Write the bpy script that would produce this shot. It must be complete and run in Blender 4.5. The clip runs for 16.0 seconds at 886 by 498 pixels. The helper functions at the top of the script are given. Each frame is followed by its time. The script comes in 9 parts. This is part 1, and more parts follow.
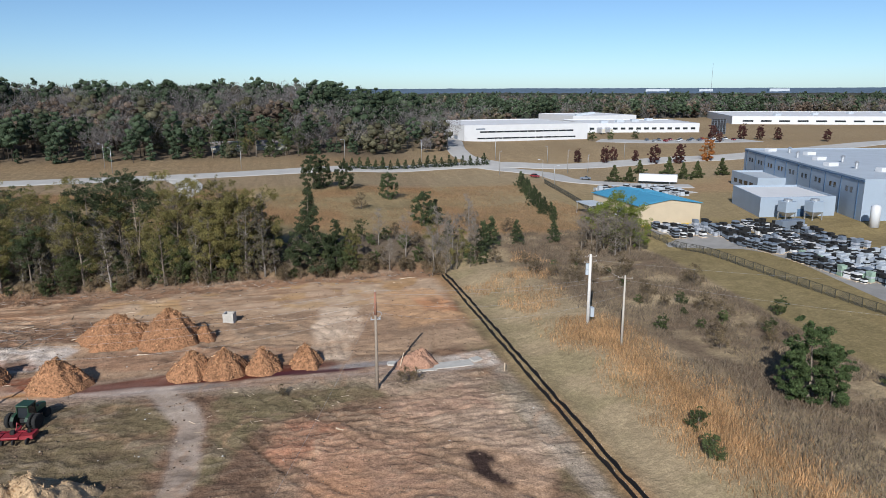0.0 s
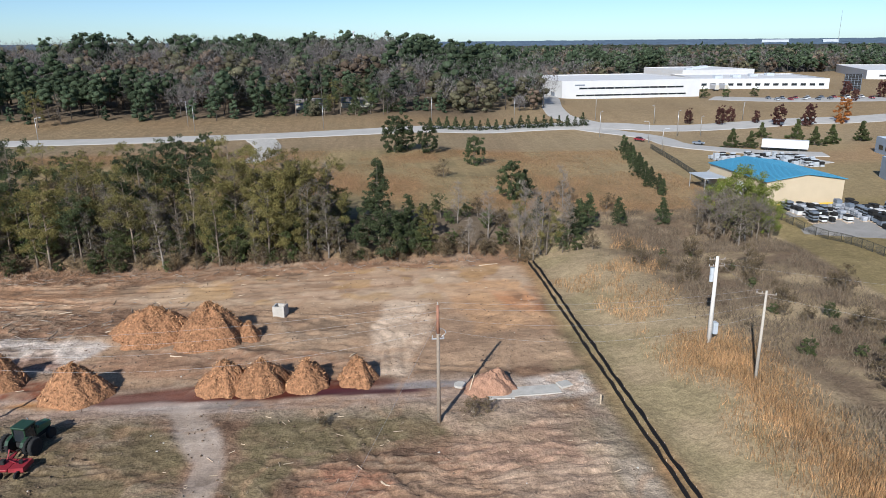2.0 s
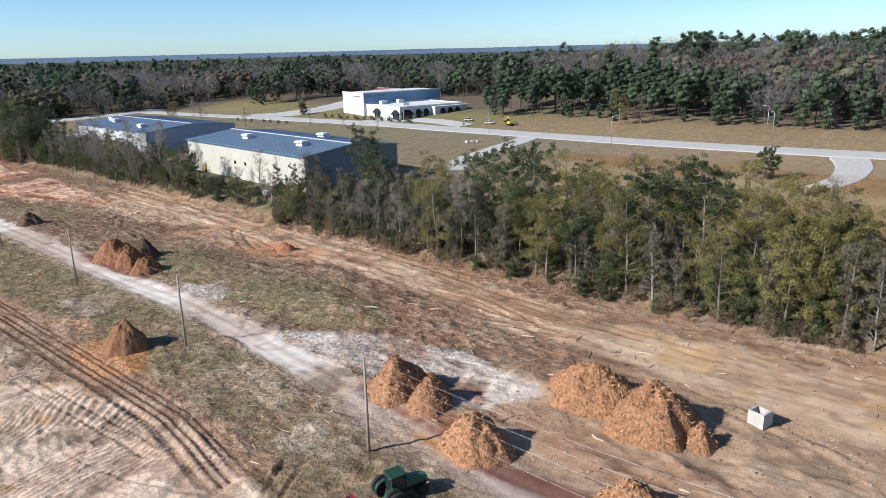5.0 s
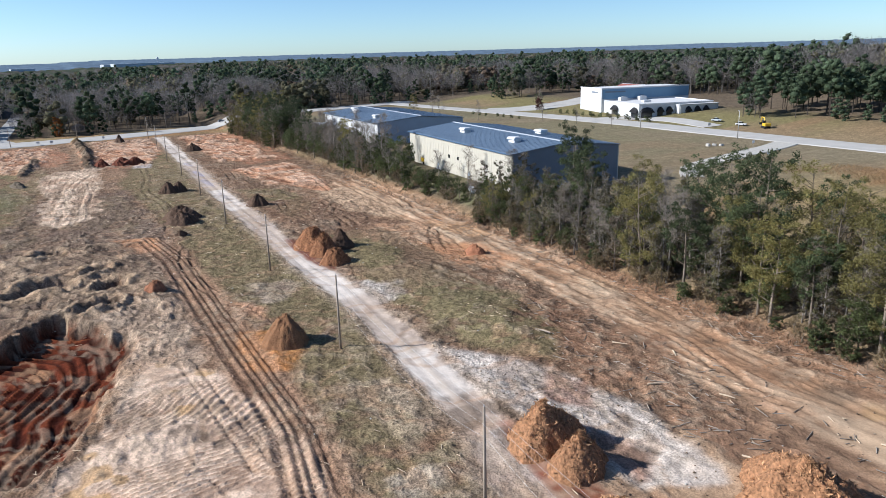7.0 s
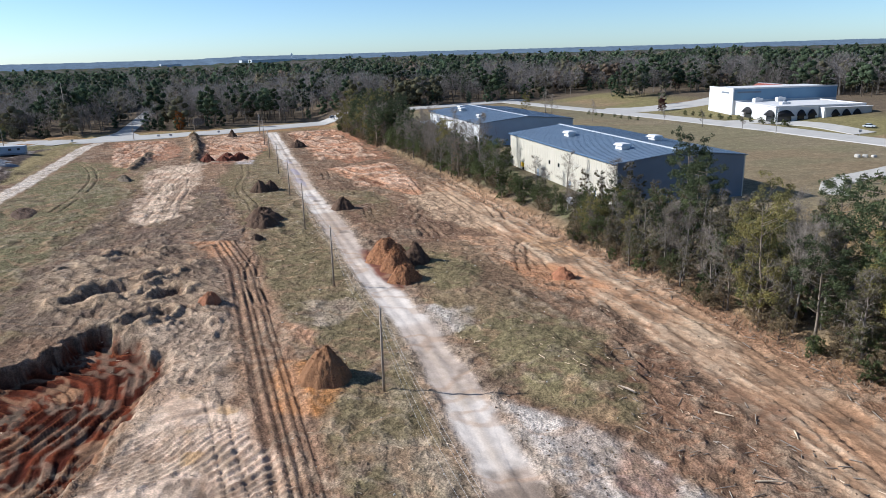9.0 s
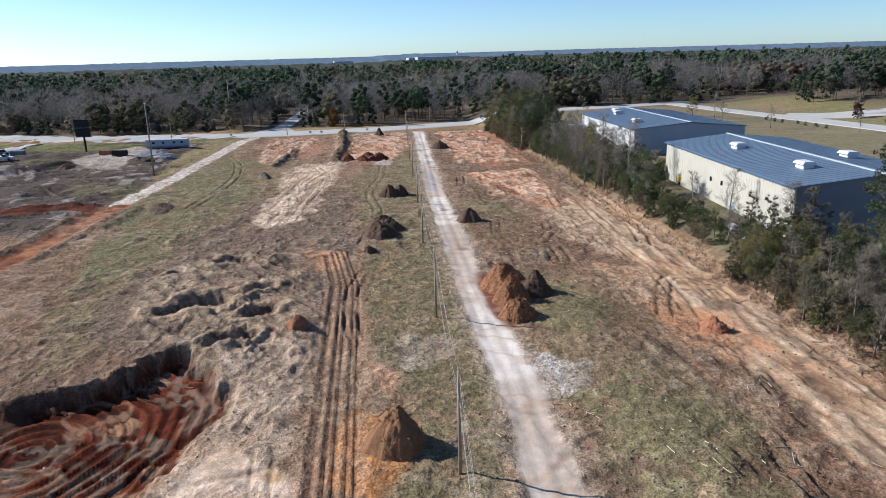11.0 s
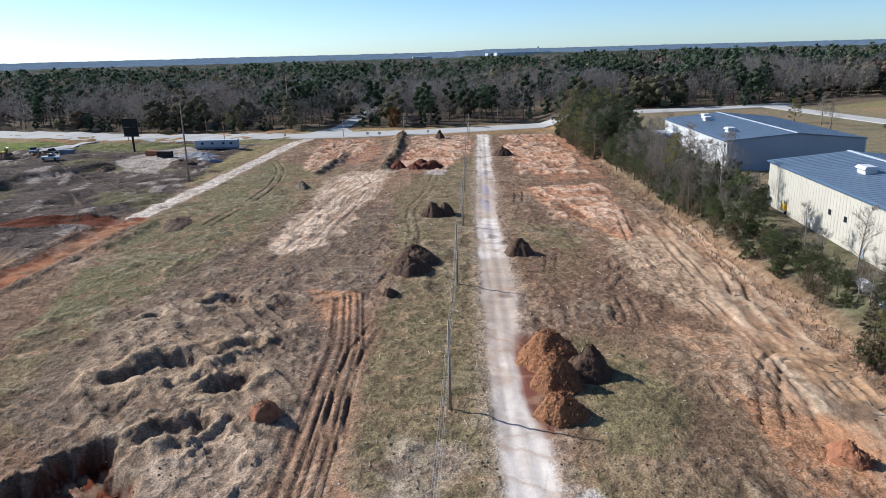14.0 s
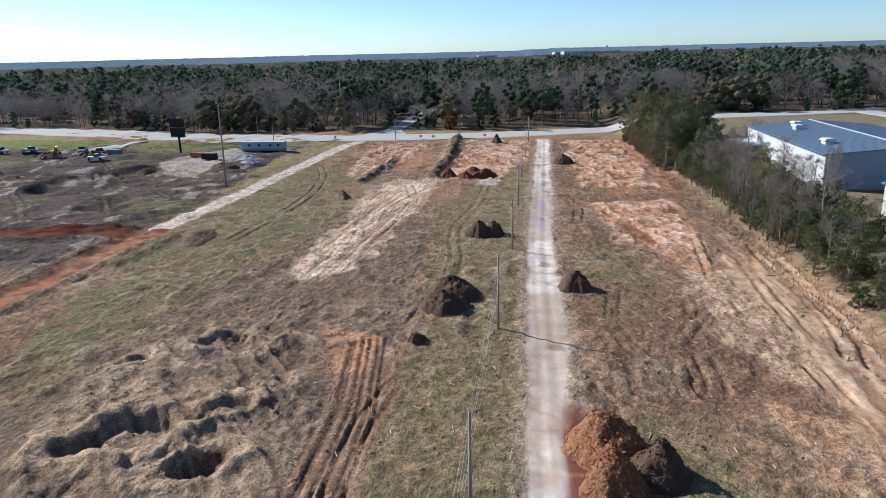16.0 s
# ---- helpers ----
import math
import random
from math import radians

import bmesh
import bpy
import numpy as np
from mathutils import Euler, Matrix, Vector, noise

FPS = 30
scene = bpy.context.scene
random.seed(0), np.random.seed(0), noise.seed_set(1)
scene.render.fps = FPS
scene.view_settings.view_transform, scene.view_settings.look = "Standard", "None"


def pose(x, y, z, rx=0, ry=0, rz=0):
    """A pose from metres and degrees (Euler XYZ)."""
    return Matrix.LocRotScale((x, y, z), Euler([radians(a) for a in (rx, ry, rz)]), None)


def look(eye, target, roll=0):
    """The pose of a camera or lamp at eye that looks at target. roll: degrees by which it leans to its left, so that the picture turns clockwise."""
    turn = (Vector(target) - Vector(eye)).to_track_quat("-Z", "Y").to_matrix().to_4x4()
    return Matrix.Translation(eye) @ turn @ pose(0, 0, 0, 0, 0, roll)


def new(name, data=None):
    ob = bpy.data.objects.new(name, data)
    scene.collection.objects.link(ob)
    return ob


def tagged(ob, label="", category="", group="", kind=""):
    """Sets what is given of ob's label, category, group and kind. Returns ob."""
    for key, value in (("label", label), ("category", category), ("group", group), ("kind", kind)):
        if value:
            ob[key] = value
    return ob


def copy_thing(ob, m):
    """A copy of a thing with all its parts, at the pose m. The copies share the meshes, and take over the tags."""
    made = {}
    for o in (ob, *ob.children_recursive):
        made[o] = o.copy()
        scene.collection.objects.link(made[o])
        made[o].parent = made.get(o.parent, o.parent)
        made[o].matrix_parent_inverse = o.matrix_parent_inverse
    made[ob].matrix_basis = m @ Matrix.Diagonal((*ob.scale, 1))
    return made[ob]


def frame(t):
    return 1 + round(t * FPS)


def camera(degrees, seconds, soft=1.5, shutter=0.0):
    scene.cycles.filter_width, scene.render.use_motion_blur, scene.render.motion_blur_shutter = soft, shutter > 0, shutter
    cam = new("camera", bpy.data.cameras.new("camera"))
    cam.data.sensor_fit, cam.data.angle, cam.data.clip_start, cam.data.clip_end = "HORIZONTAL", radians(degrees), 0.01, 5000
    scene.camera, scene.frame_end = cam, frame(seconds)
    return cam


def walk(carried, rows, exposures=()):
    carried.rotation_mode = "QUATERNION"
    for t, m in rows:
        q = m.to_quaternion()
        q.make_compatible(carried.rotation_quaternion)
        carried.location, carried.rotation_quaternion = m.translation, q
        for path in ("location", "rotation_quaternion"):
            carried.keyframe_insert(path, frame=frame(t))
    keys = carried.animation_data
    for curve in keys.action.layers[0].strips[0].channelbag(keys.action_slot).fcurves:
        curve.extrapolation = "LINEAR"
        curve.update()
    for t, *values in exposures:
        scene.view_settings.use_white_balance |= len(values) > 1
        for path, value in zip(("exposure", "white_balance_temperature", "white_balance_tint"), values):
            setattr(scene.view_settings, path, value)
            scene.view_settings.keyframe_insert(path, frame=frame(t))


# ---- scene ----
cam = camera(64.5, 16.0, 0.6)
METRES, EYE, TILT, LEAN, TURN = 157.5, 41.0, 2.1, 1.1, -13.6
ROWS = [
    (0.0, 0.0, 0.0, 0.0, 0.25, -14.95, -0.95),
    (0.5, 0.0023, 0.0332, -0.0018, 0.28, -16.53, -0.86),
    (1.0, 0.0044, 0.068, -0.0025, 0.32, -18.3, -0.76),
    (1.5, 0.0049, 0.1034, -0.0025, 1.17, -18.61, -0.72),
    (2.0, 0.0056, 0.1385, -0.0032, 7.94, -18.68, -0.31),
    (2.5, 0.007, 0.1732, -0.0039, 15.98, -18.7, 0.19),
    (3.0, 0.0074, 0.2067, -0.0034, 23.73, -18.71, 0.71),
    (3.5, 0.0056, 0.2388, -0.0031, 31.52, -18.6, 1.18),
    (4.0, 0.002, 0.2695, -0.0034, 39.32, -18.45, 1.66),
    (4.5, -0.0038, 0.2987, -0.0057, 46.98, -18.24, 2.03),
    (5.0, -0.0116, 0.3262, -0.0093, 54.39, -18.01, 2.39),
    (7.5, -0.0859, 0.4373, -0.0262, 76.63, -17.27, 3.31),
    (8.0, -0.1084, 0.454, -0.0282, 78.14, -17.25, 3.31),
    (8.5, -0.1326, 0.4699, -0.0292, 81.05, -17.15, 3.43),
    (9.0, -0.1573, 0.4833, -0.0296, 84.38, -17.0, 3.51),
    (9.5, -0.185, 0.496, -0.0309, 88.13, -16.78, 3.57),
    (10.0, -0.2138, 0.5073, -0.0322, 91.86, -16.59, 3.65),
    (12.5, -0.3688, 0.5381, -0.0357, 100.62, -16.38, 3.73),
    (13.0, -0.401, 0.5398, -0.0357, 100.66, -16.44, 3.73),
    (13.5, -0.4337, 0.5396, -0.0359, 101.86, -16.41, 3.72),
    (14.0, -0.4667, 0.539, -0.0362, 103.84, -16.3, 3.73),
    (14.5, -0.4998, 0.5376, -0.0367, 105.23, -16.26, 3.71),
    (15.0, -0.5329, 0.5355, -0.0373, 105.76, -16.25, 3.69),
    (15.5, -0.5659, 0.5323, -0.0379, 105.93, -16.26, 3.66),
    (16.0, -0.599, 0.5267, -0.0386, 109.08, -16.07, 3.65),
]
EXPOSURES = [(0.0, 0.10, 6150, 10), (1.5, 0.22, 6150, 10), (2.5, 0.36, 6150, 10), (3.0, 0.48, 6150, 10), (4.0, 0.58, 6100, 10), (9.0, 0.52, 6050, 10), (16.0, 0.48, 6000, 10)]
walk(cam, [(t, pose(0, 0, EYE, TILT, LEAN, TURN) @ pose(METRES * x, METRES * y, METRES * z, 90 + pitch, roll, yaw)) for t, x, y, z, yaw, pitch, roll in ROWS], EXPOSURES)

# ---------------------------------------------------------------- light
SUN_EL, SUN_AZ = radians(31.0), radians(-152.7)
world = bpy.data.worlds.new("world")
scene.world = world
world.use_nodes = True
wn = world.node_tree
sky = wn.nodes.new("ShaderNodeTexSky")
sky.sky_type = "NISHITA"
sky.sun_disc = False
sky.sun_elevation, sky.sun_rotation = SUN_EL, SUN_AZ
sky.altitude, sky.air_density, sky.dust_density, sky.ozone_density = 0, 0.65, 0.3, 2.6
wn.nodes["Background"].inputs[1].default_value = 0.088
tint = wn.nodes.new("ShaderNodeVectorMath")
tint.operation = "MULTIPLY"
tint.inputs[1].default_value = (0.98, 1.09, 1.12)
wn.links.new(sky.outputs[0], tint.inputs[0])
wn.links.new(tint.outputs[0], wn.nodes["Background"].inputs[0])
sun = new("sun", bpy.data.lights.new("sun", "SUN"))
sun.data.energy, sun.data.angle, sun.data.color = 5.0, radians(0.53), (1.0, 0.95, 0.88)
sun.matrix_world = look((math.sin(SUN_AZ) * 100, math.cos(SUN_AZ) * 100, math.tan(SUN_EL) * 100), (0, 0, 0))

# ---------------------------------------------------------------- small numeric tools


def smooth(a):
    a = np.clip(a, 0, 1)
    return a * a * (3 - 2 * a)


def lattice(i, j, k):
    n = (i * 374761393 + j * 668265263 + k * 974711) & 0xFFFFFFFF
    n = ((n ^ (n >> 13)) * 1274126177) & 0xFFFFFFFF
    return ((n ^ (n >> 16)) & 0xFFFF) / 65535.0


def vnoise(x, y, seed=0):
    """Value noise, 0 to 1, one cell a metre."""
    x, y = np.asarray(x, float), np.asarray(y, float)
    i, j = np.floor(x).astype(np.int64), np.floor(y).astype(np.int64)
    u, v = smooth(x - i), smooth(y - j)
    a, b = lattice(i, j, seed), lattice(i + 1, j, seed)
    c, d = lattice(i, j + 1, seed), lattice(i + 1, j + 1, seed)
    return (a * (1 - u) + b * u) * (1 - v) + (c * (1 - u) + d * u) * v


def fbm(x, y, size, octaves=4, seed=0):
    """Layered noise, about 0 to 1, the largest features of that many metres."""
    total, amp, norm = 0.0, 1.0, 0.0
    for o in range(octaves):
        k = 2 ** o / size
        total = total + amp * vnoise(np.asarray(x) * k + 17.3 * o, np.asarray(y) * k - 9.1 * o, seed + o)
        norm, amp = norm + amp, amp * 0.55
    return total / norm


def near_line(x, y, pts):
    """Distance to a polyline, signed side offset, and how far along it each place lies."""
    best = np.full(np.shape(x), 1e9)
    side, run, start = np.zeros_like(best), np.zeros_like(best), 0.0
    for (ax, ay), (bx, by) in zip(pts, pts[1:]):
        dx, dy = bx - ax, by - ay
        n = math.hypot(dx, dy)
        t = np.clip(((x - ax) * dx + (y - ay) * dy) / n ** 2, 0, 1)
        ex, ey = x - ax - t * dx, y - ay - t * dy
        d = np.hypot(ex, ey)
        m = d < best
        best = np.where(m, d, best)
        side = np.where(m, (dx * ey - dy * ex) / n, side)
        run = np.where(m, start + t * n, run)
        start += n
    return best, side, run


def blob(x, y, cx, cy, rx, ry, turn=0, rough=0.5, seed=0):
    """1 inside an uneven oval, falling to 0 at its rim."""
    c, s = math.cos(radians(turn)), math.sin(radians(turn))
    u, v = ((x - cx) * c + (y - cy) * s) / rx, (-(x - cx) * s + (y - cy) * c) / ry
    d = np.hypot(u, v) + rough * (fbm(x, y, max(rx, ry) * 0.6, 4, seed) - 0.5) * 2
    return smooth((1.25 - d) / 0.5)


def patch(x, y, pts, soft=1.0, rough=1.6, seed=0, grain=6.0):
    """1 inside a plan outline with an uneven rim."""
    x0, x1, y0, y1 = min(p[0] for p in pts) - 6, max(p[0] for p in pts) + 6, min(p[1] for p in pts) - 6, max(p[1] for p in pts) + 6
    out = np.zeros(np.shape(x))
    m = (x > x0) & (x < x1) & (y > y0) & (y < y1)
    px, py = x[m], y[m]
    inside = np.zeros(px.shape, bool)
    for (ax, ay), (bx, by) in zip(pts, pts[1:] + pts[:1]):
        if ay != by:
            inside ^= ((ay > py) != (by > py)) & (px < (bx - ax) * (py - ay) / (by - ay) + ax)
    d = near_line(px, py, pts + pts[:1])[0]
    out[m] = smooth((np.where(inside, d, -d) + rough * 2 * (fbm(px, py, grain, 4, seed) - 0.5)) / soft + 0.5)
    return out


def macro(x, y):
    """The lie of the land, without its small bumps."""
    x, y = np.asarray(x, float), np.asarray(y, float)
    r = np.hypot(x, y)
    h = (5 - 2 * smooth((x - 20) / 40)) * smooth((y - 150) / 17)
    h = h + 2.5 * smooth((x - 33) / 14) * (1 - smooth((y - 140) / 30))
    h = h + 5 * smooth((y - 300) / 70)
    h = h + 13 * smooth((y - 370) / 120) * smooth((x + 330) / 120) * smooth((140 - x) / 120)
    return h + 27 * smooth((r - 900) / 4000)


def at(x, y):
    return float(macro(x, y))


# ---------------------------------------------------------------- materials
def material(name, colour, rough=0.9, vary=0.25, size=1.0, bump=0.3, fine=0.08, metal=0.0, spec=0.3, island=0.0, per_object=0.0, attribute="", stretch=(1, 1, 1), through_light=0.0):
    """A surface of one colour (or of a colour attribute) with stains of that size in metres, fine grain and relief."""
    m = bpy.data.materials.new(name)
    m.use_nodes = True
    nt = m.node_tree
    n, l = nt.nodes, nt.links
    bsdf = n["Principled BSDF"]
    geo = n.new("ShaderNodeNewGeometry")
    mapping = n.new("ShaderNodeMapping")
    mapping.inputs["Scale"].default_value = stretch
    l.new(geo.outputs["Position"], mapping.inputs["Vector"])
    big, small = n.new("ShaderNodeTexNoise"), n.new("ShaderNodeTexNoise")
    big.inputs["Scale"].default_value, big.inputs["Detail"].default_value = 1 / size, 6
    small.inputs["Scale"].default_value, small.inputs["Detail"].default_value = 1 / fine, 4
    l.new(mapping.outputs[0], big.inputs["Vector"])
    l.new(mapping.outputs[0], small.inputs["Vector"])
    add = n.new("ShaderNodeMath")
    add.operation = "ADD"
    l.new(big.outputs[0], add.inputs[0])
    l.new(small.outputs[0], add.inputs[1])
    ramp = n.new("ShaderNodeMapRange")
    ramp.inputs["From Min"].default_value, ramp.inputs["From Max"].default_value = 0.7, 1.3
    ramp.inputs["To Min"].default_value, ramp.inputs["To Max"].default_value = 1 - vary, 1 + vary
    l.new(add.outputs[0], ramp.inputs["Value"])
    value = ramp.outputs[0]
    for amount, source in ((island, "Random Per Island"), (per_object, "Random")):
        if amount:
            src = geo if source != "Random" else n.new("ShaderNodeObjectInfo")
            r = n.new("ShaderNodeMapRange")
            r.inputs["To Min"].default_value, r.inputs["To Max"].default_value = 1 - amount, 1 + amount
            l.new(src.outputs[source], r.inputs["Value"])
            mul = n.new("ShaderNodeMath")
            mul.operation = "MULTIPLY"
            l.new(value, mul.inputs[0])
            l.new(r.outputs[0], mul.inputs[1])
            value = mul.outputs[0]
    scale = n.new("ShaderNodeVectorMath")
    scale.operation = "SCALE"
    l.new(value, scale.inputs["Scale"])
    if attribute:
        a = n.new("ShaderNodeAttribute")
        a.attribute_name = attribute
        l.new(a.outputs["Color"], scale.inputs[0])
    else:
        scale.inputs[0].default_value = colour
    l.new(scale.outputs[0], bsdf.inputs["Base Color"])
    bsdf.inputs["Roughness"].default_value = rough
    bsdf.inputs["Metallic"].default_value = metal
    bsdf.inputs["Specular IOR Level"].default_value = spec
    if bump:
        b = n.new("ShaderNodeBump")
        b.inputs["Strength"].default_value, b.inputs["Distance"].default_value = bump, fine
        l.new(small.outputs[0], b.inputs["Height"])
        l.new(b.outputs[0], bsdf.inputs["Normal"])
    if through_light:
        t = n.new("ShaderNodeBsdfTranslucent")
        l.new(scale.outputs[0], t.inputs["Color"])
        mix = n.new("ShaderNodeMixShader")
        mix.inputs[0].default_value = through_light
        l.new(bsdf.outputs[0], mix.inputs[1])
        l.new(t.outputs[0], mix.inputs[2])
        l.new(mix.outputs[0], n["Material Output"].inputs["Surface"])
    return m


M = {}


def soil_material():
    """Soil of the colour attribute, with crumbs, clods, machine marks and relief at several sizes."""
    m = bpy.data.materials.new("ground_soil")
    m.use_nodes = True
    n, l = m.node_tree.nodes, m.node_tree.links
    bsdf = n["Principled BSDF"]
    bsdf.inputs["Roughness"].default_value, bsdf.inputs["Specular IOR Level"].default_value = 0.95, 0.04
    geo = n.new("ShaderNodeNewGeometry")

    def noise(scale, detail, rough, stretch=(1, 1, 1), turn=0.0):
        mp, t = n.new("ShaderNodeMapping"), n.new("ShaderNodeTexNoise")
        mp.inputs["Scale"].default_value = stretch
        mp.inputs["Rotation"].default_value = (0, 0, turn)
        t.inputs["Scale"].default_value, t.inputs["Detail"].default_value, t.inputs["Roughness"].default_value = scale, detail, rough
        l.new(geo.outputs["Position"], mp.inputs["Vector"])
        l.new(mp.outputs[0], t.inputs["Vector"])
        return t.outputs[0]

    def ranged(src, a, b, c, d):
        r = n.new("ShaderNodeMapRange")
        for k, v in zip(("From Min", "From Max", "To Min", "To Max"), (a, b, c, d)):
            r.inputs[k].default_value = v
        l.new(src, r.inputs["Value"])
        return r.outputs[0]

    def maths(op, a, b):
        q = n.new("ShaderNodeMath")
        q.operation = op
        for i, v in enumerate((a, b)):
            if isinstance(v, float):
                q.inputs[i].default_value = v
            else:
                l.new(v, q.inputs[i])
        return q.outputs[0]

    patchy, crumbs, fine = noise(0.36, 6, 0.52), noise(1.25, 6, 0.55), noise(5.0, 4, 0.6)
    # colour scaled by the relief noises: low spots darker, high spots paler
    value = maths("MULTIPLY", ranged(patchy, 0.44, 0.56, 0.86, 1.11), ranged(crumbs, 0.42, 0.58, 0.74, 1.2))
    value = maths("MULTIPLY", value, ranged(fine, 0.40, 0.60, 0.68, 1.30))
    a = n.new("ShaderNodeAttribute")
    a.attribute_name = "soil"
    s = n.new("ShaderNodeVectorMath")
    s.operation = "SCALE"
    l.new(a.outputs["Color"], s.inputs[0])
    value = maths("ADD", maths("MULTIPLY", maths("SUBTRACT", value, 1.0), a.outputs["Alpha"]), 1.0)
    l.new(value, s.inputs["Scale"])
    l.new(s.outputs[0], bsdf.inputs["Base Color"])
    height = maths("ADD", maths("MULTIPLY", crumbs, 0.46), maths("MULTIPLY", fine, 0.07))
    height = maths("ADD", height, maths("MULTIPLY", patchy, 0.45))
    height = maths("SUBTRACT", height, 0.47)
    b = n.new("ShaderNodeBump")
    b.inputs["Strength"].default_value, b.inputs["Distance"].default_value = 1.0, 1.0
    l.new(maths("MULTIPLY", height, a.outputs["Alpha"]), b.inputs["Height"])
    l.new(b.outputs[0], bsdf.inputs["Normal"])
    return m


M["ground"] = soil_material()
M["asphalt"] = material("worn_pale_asphalt", (0.42, 0.405, 0.38), 0.9, 0.12, 6, 0.2, 0.05, spec=0.2)
M["paint_yellow"] = material("yellow_line_paint", (0.6, 0.42, 0.06), 0.7, 0.1, 2, 0.1, 0.05)
M["concrete"] = material("pale_concrete", (0.45, 0.43, 0.39), 0.9, 0.2, 1.2, 0.3, 0.05)
M["cream"] = material("cream_metal_cladding", (0.48, 0.455, 0.385), 0.55, 0.07, 3, 0.15, 0.1)
M["beige"] = material("beige_metal_cladding", (0.52, 0.43, 0.30), 0.55, 0.06, 3, 0.15, 0.1)
M["white"] = material("white_cladding", (0.58, 0.59, 0.60), 0.5, 0.05, 4, 0.1, 0.1)
M["grey_clad"] = material("blue_grey_cladding", (0.30, 0.36, 0.43), 0.5, 0.06, 4, 0.1, 0.1)
M["blue_trim"] = material("dark_blue_trim", (0.07, 0.13, 0.22), 0.5, 0.1, 2, 0.1, 0.1)
M["dark_clad"] = material("dark_blue_grey_cladding", (0.16, 0.19, 0.23), 0.5, 0.08, 4, 0.1, 0.1)
M["roof_dark"] = material("slate_blue_metal_roof", (0.12, 0.165, 0.225), 0.42, 0.15, 5, 0.15, 0.1, spec=0.5)
M["roof_blue"] = material("bright_blue_metal_roof", (0.06, 0.24, 0.37), 0.4, 0.08, 4, 0.1, 0.1)
M["roof_white"] = material("white_membrane_roof", (0.62, 0.62, 0.62), 0.7, 0.06, 6, 0.1, 0.1)
M["roof_grey"] = material("pale_grey_roof", (0.42, 0.46, 0.50), 0.6, 0.1, 6, 0.1, 0.1)
M["roof_red"] = material("red_brown_roof", (0.28, 0.09, 0.07), 0.8, 0.15, 2, 0.2, 0.1)
M["office_blue"] = material("dull_blue_wall_panels", (0.17, 0.29, 0.40), 0.5, 0.06, 4, 0.1, 0.1)
M["roof_shingle"] = material("grey_brown_shingles", (0.17, 0.15, 0.14), 0.9, 0.2, 1.5, 0.3, 0.1)
M["glass"] = material("dark_window_glass", (0.02, 0.025, 0.03), 0.12, 0.1, 2, 0.0, 0.1, spec=0.6)
M["steel"] = material("galvanised_steel", (0.5, 0.51, 0.52), 0.45, 0.15, 0.6, 0.1, 0.05, metal=0.7)
M["black"] = material("black_plastic_sheet", (0.012, 0.012, 0.014), 0.6, 0.3, 0.5, 0.4, 0.06)
M["rubber"] = material("black_rubber", (0.02, 0.02, 0.02), 0.85, 0.3, 0.4, 0.3, 0.05)
M["pole_red"] = material("reddish_pole_stain", (0.30, 0.15, 0.10), 0.9, 0.25, 0.7, 0.3, 0.04)
M["pole_wood"] = material("weathered_pole_wood", (0.30, 0.25, 0.20), 0.9, 0.3, 0.7, 0.4, 0.04, stretch=(1, 1, 0.15))
M["weathered"] = material("silver_grey_timber", (0.47, 0.43, 0.37), 0.9, 0.25, 0.7, 0.4, 0.04, stretch=(1, 1, 0.15))
M["pole_pale"] = material("pale_concrete_pole", (0.62, 0.60, 0.56), 0.8, 0.12, 1, 0.2, 0.05)
M["wire"] = material("aluminium_wire", (0.38, 0.38, 0.38), 0.5, 0.1, 1, 0, 0.05, metal=0.3)
M["bark"] = material("grey_brown_bark", (0.20, 0.165, 0.13), 0.95, 0.35, 0.5, 0.6, 0.06, per_object=0.3)
M["bark_pale"] = material("pale_grey_bark", (0.21, 0.185, 0.16), 0.95, 0.3, 0.5, 0.5, 0.06, per_object=0.25)
M["twig"] = material("bare_grey_twigs", (0.215, 0.186, 0.157), 0.95, 0.3, 1.5, 0, 0.1, island=0.3, per_object=0.25)
M["needle"] = material("pine_needles", (0.055, 0.072, 0.030), 0.7, 0.4, 1.8, 0, 0.15, island=0.45, per_object=0.3, through_light=0.2)
M["leaf_olive"] = material("olive_autumn_leaves", (0.18, 0.158, 0.054), 0.7, 0.35, 1.8, 0, 0.15, island=0.4, per_object=0.3, through_light=0.25)
M["leaf_dull"] = material("dull_olive_leaves", (0.128, 0.114, 0.052), 0.75, 0.35, 1.8, 0, 0.15, island=0.45, per_object=0.35, through_light=0.2)
M["leaf_green"] = material("green_leaves", (0.082, 0.10, 0.037), 0.7, 0.35, 1.8, 0, 0.15, island=0.4, per_object=0.3, through_light=0.25)
M["leaf_brown"] = material("brown_autumn_leaves", (0.155, 0.116, 0.066), 0.8, 0.35, 1.8, 0, 0.15, island=0.4, per_object=0.3, through_light=0.25)
M["leaf_red"] = material("dull_red_autumn_leaves", (0.095, 0.040, 0.034), 0.8, 0.35, 1.8, 0, 0.15, island=0.4, per_object=0.2, through_light=0.2)
M["leaf_orange"] = material("rust_orange_leaves", (0.30, 0.12, 0.035), 0.8, 0.3, 1.8, 0, 0.15, island=0.35, per_object=0.2, through_light=0.2)
M["cedar_leaf"] = material("dense_cedar_leaves", (0.062, 0.092, 0.032), 0.75, 0.4, 1.5, 0, 0.15, island=0.5, through_light=0.2)
M["leaf_lime"] = material("yellow_green_leaves", (0.21, 0.25, 0.05), 0.7, 0.3, 1.8, 0, 0.15, island=0.35, per_object=0.2, through_light=0.3)
M["mulch"] = material("orange_wood_mulch", (0.29, 0.148, 0.075), 0.95, 0.5, 0.5, 1.0, 0.3, per_object=0.08)
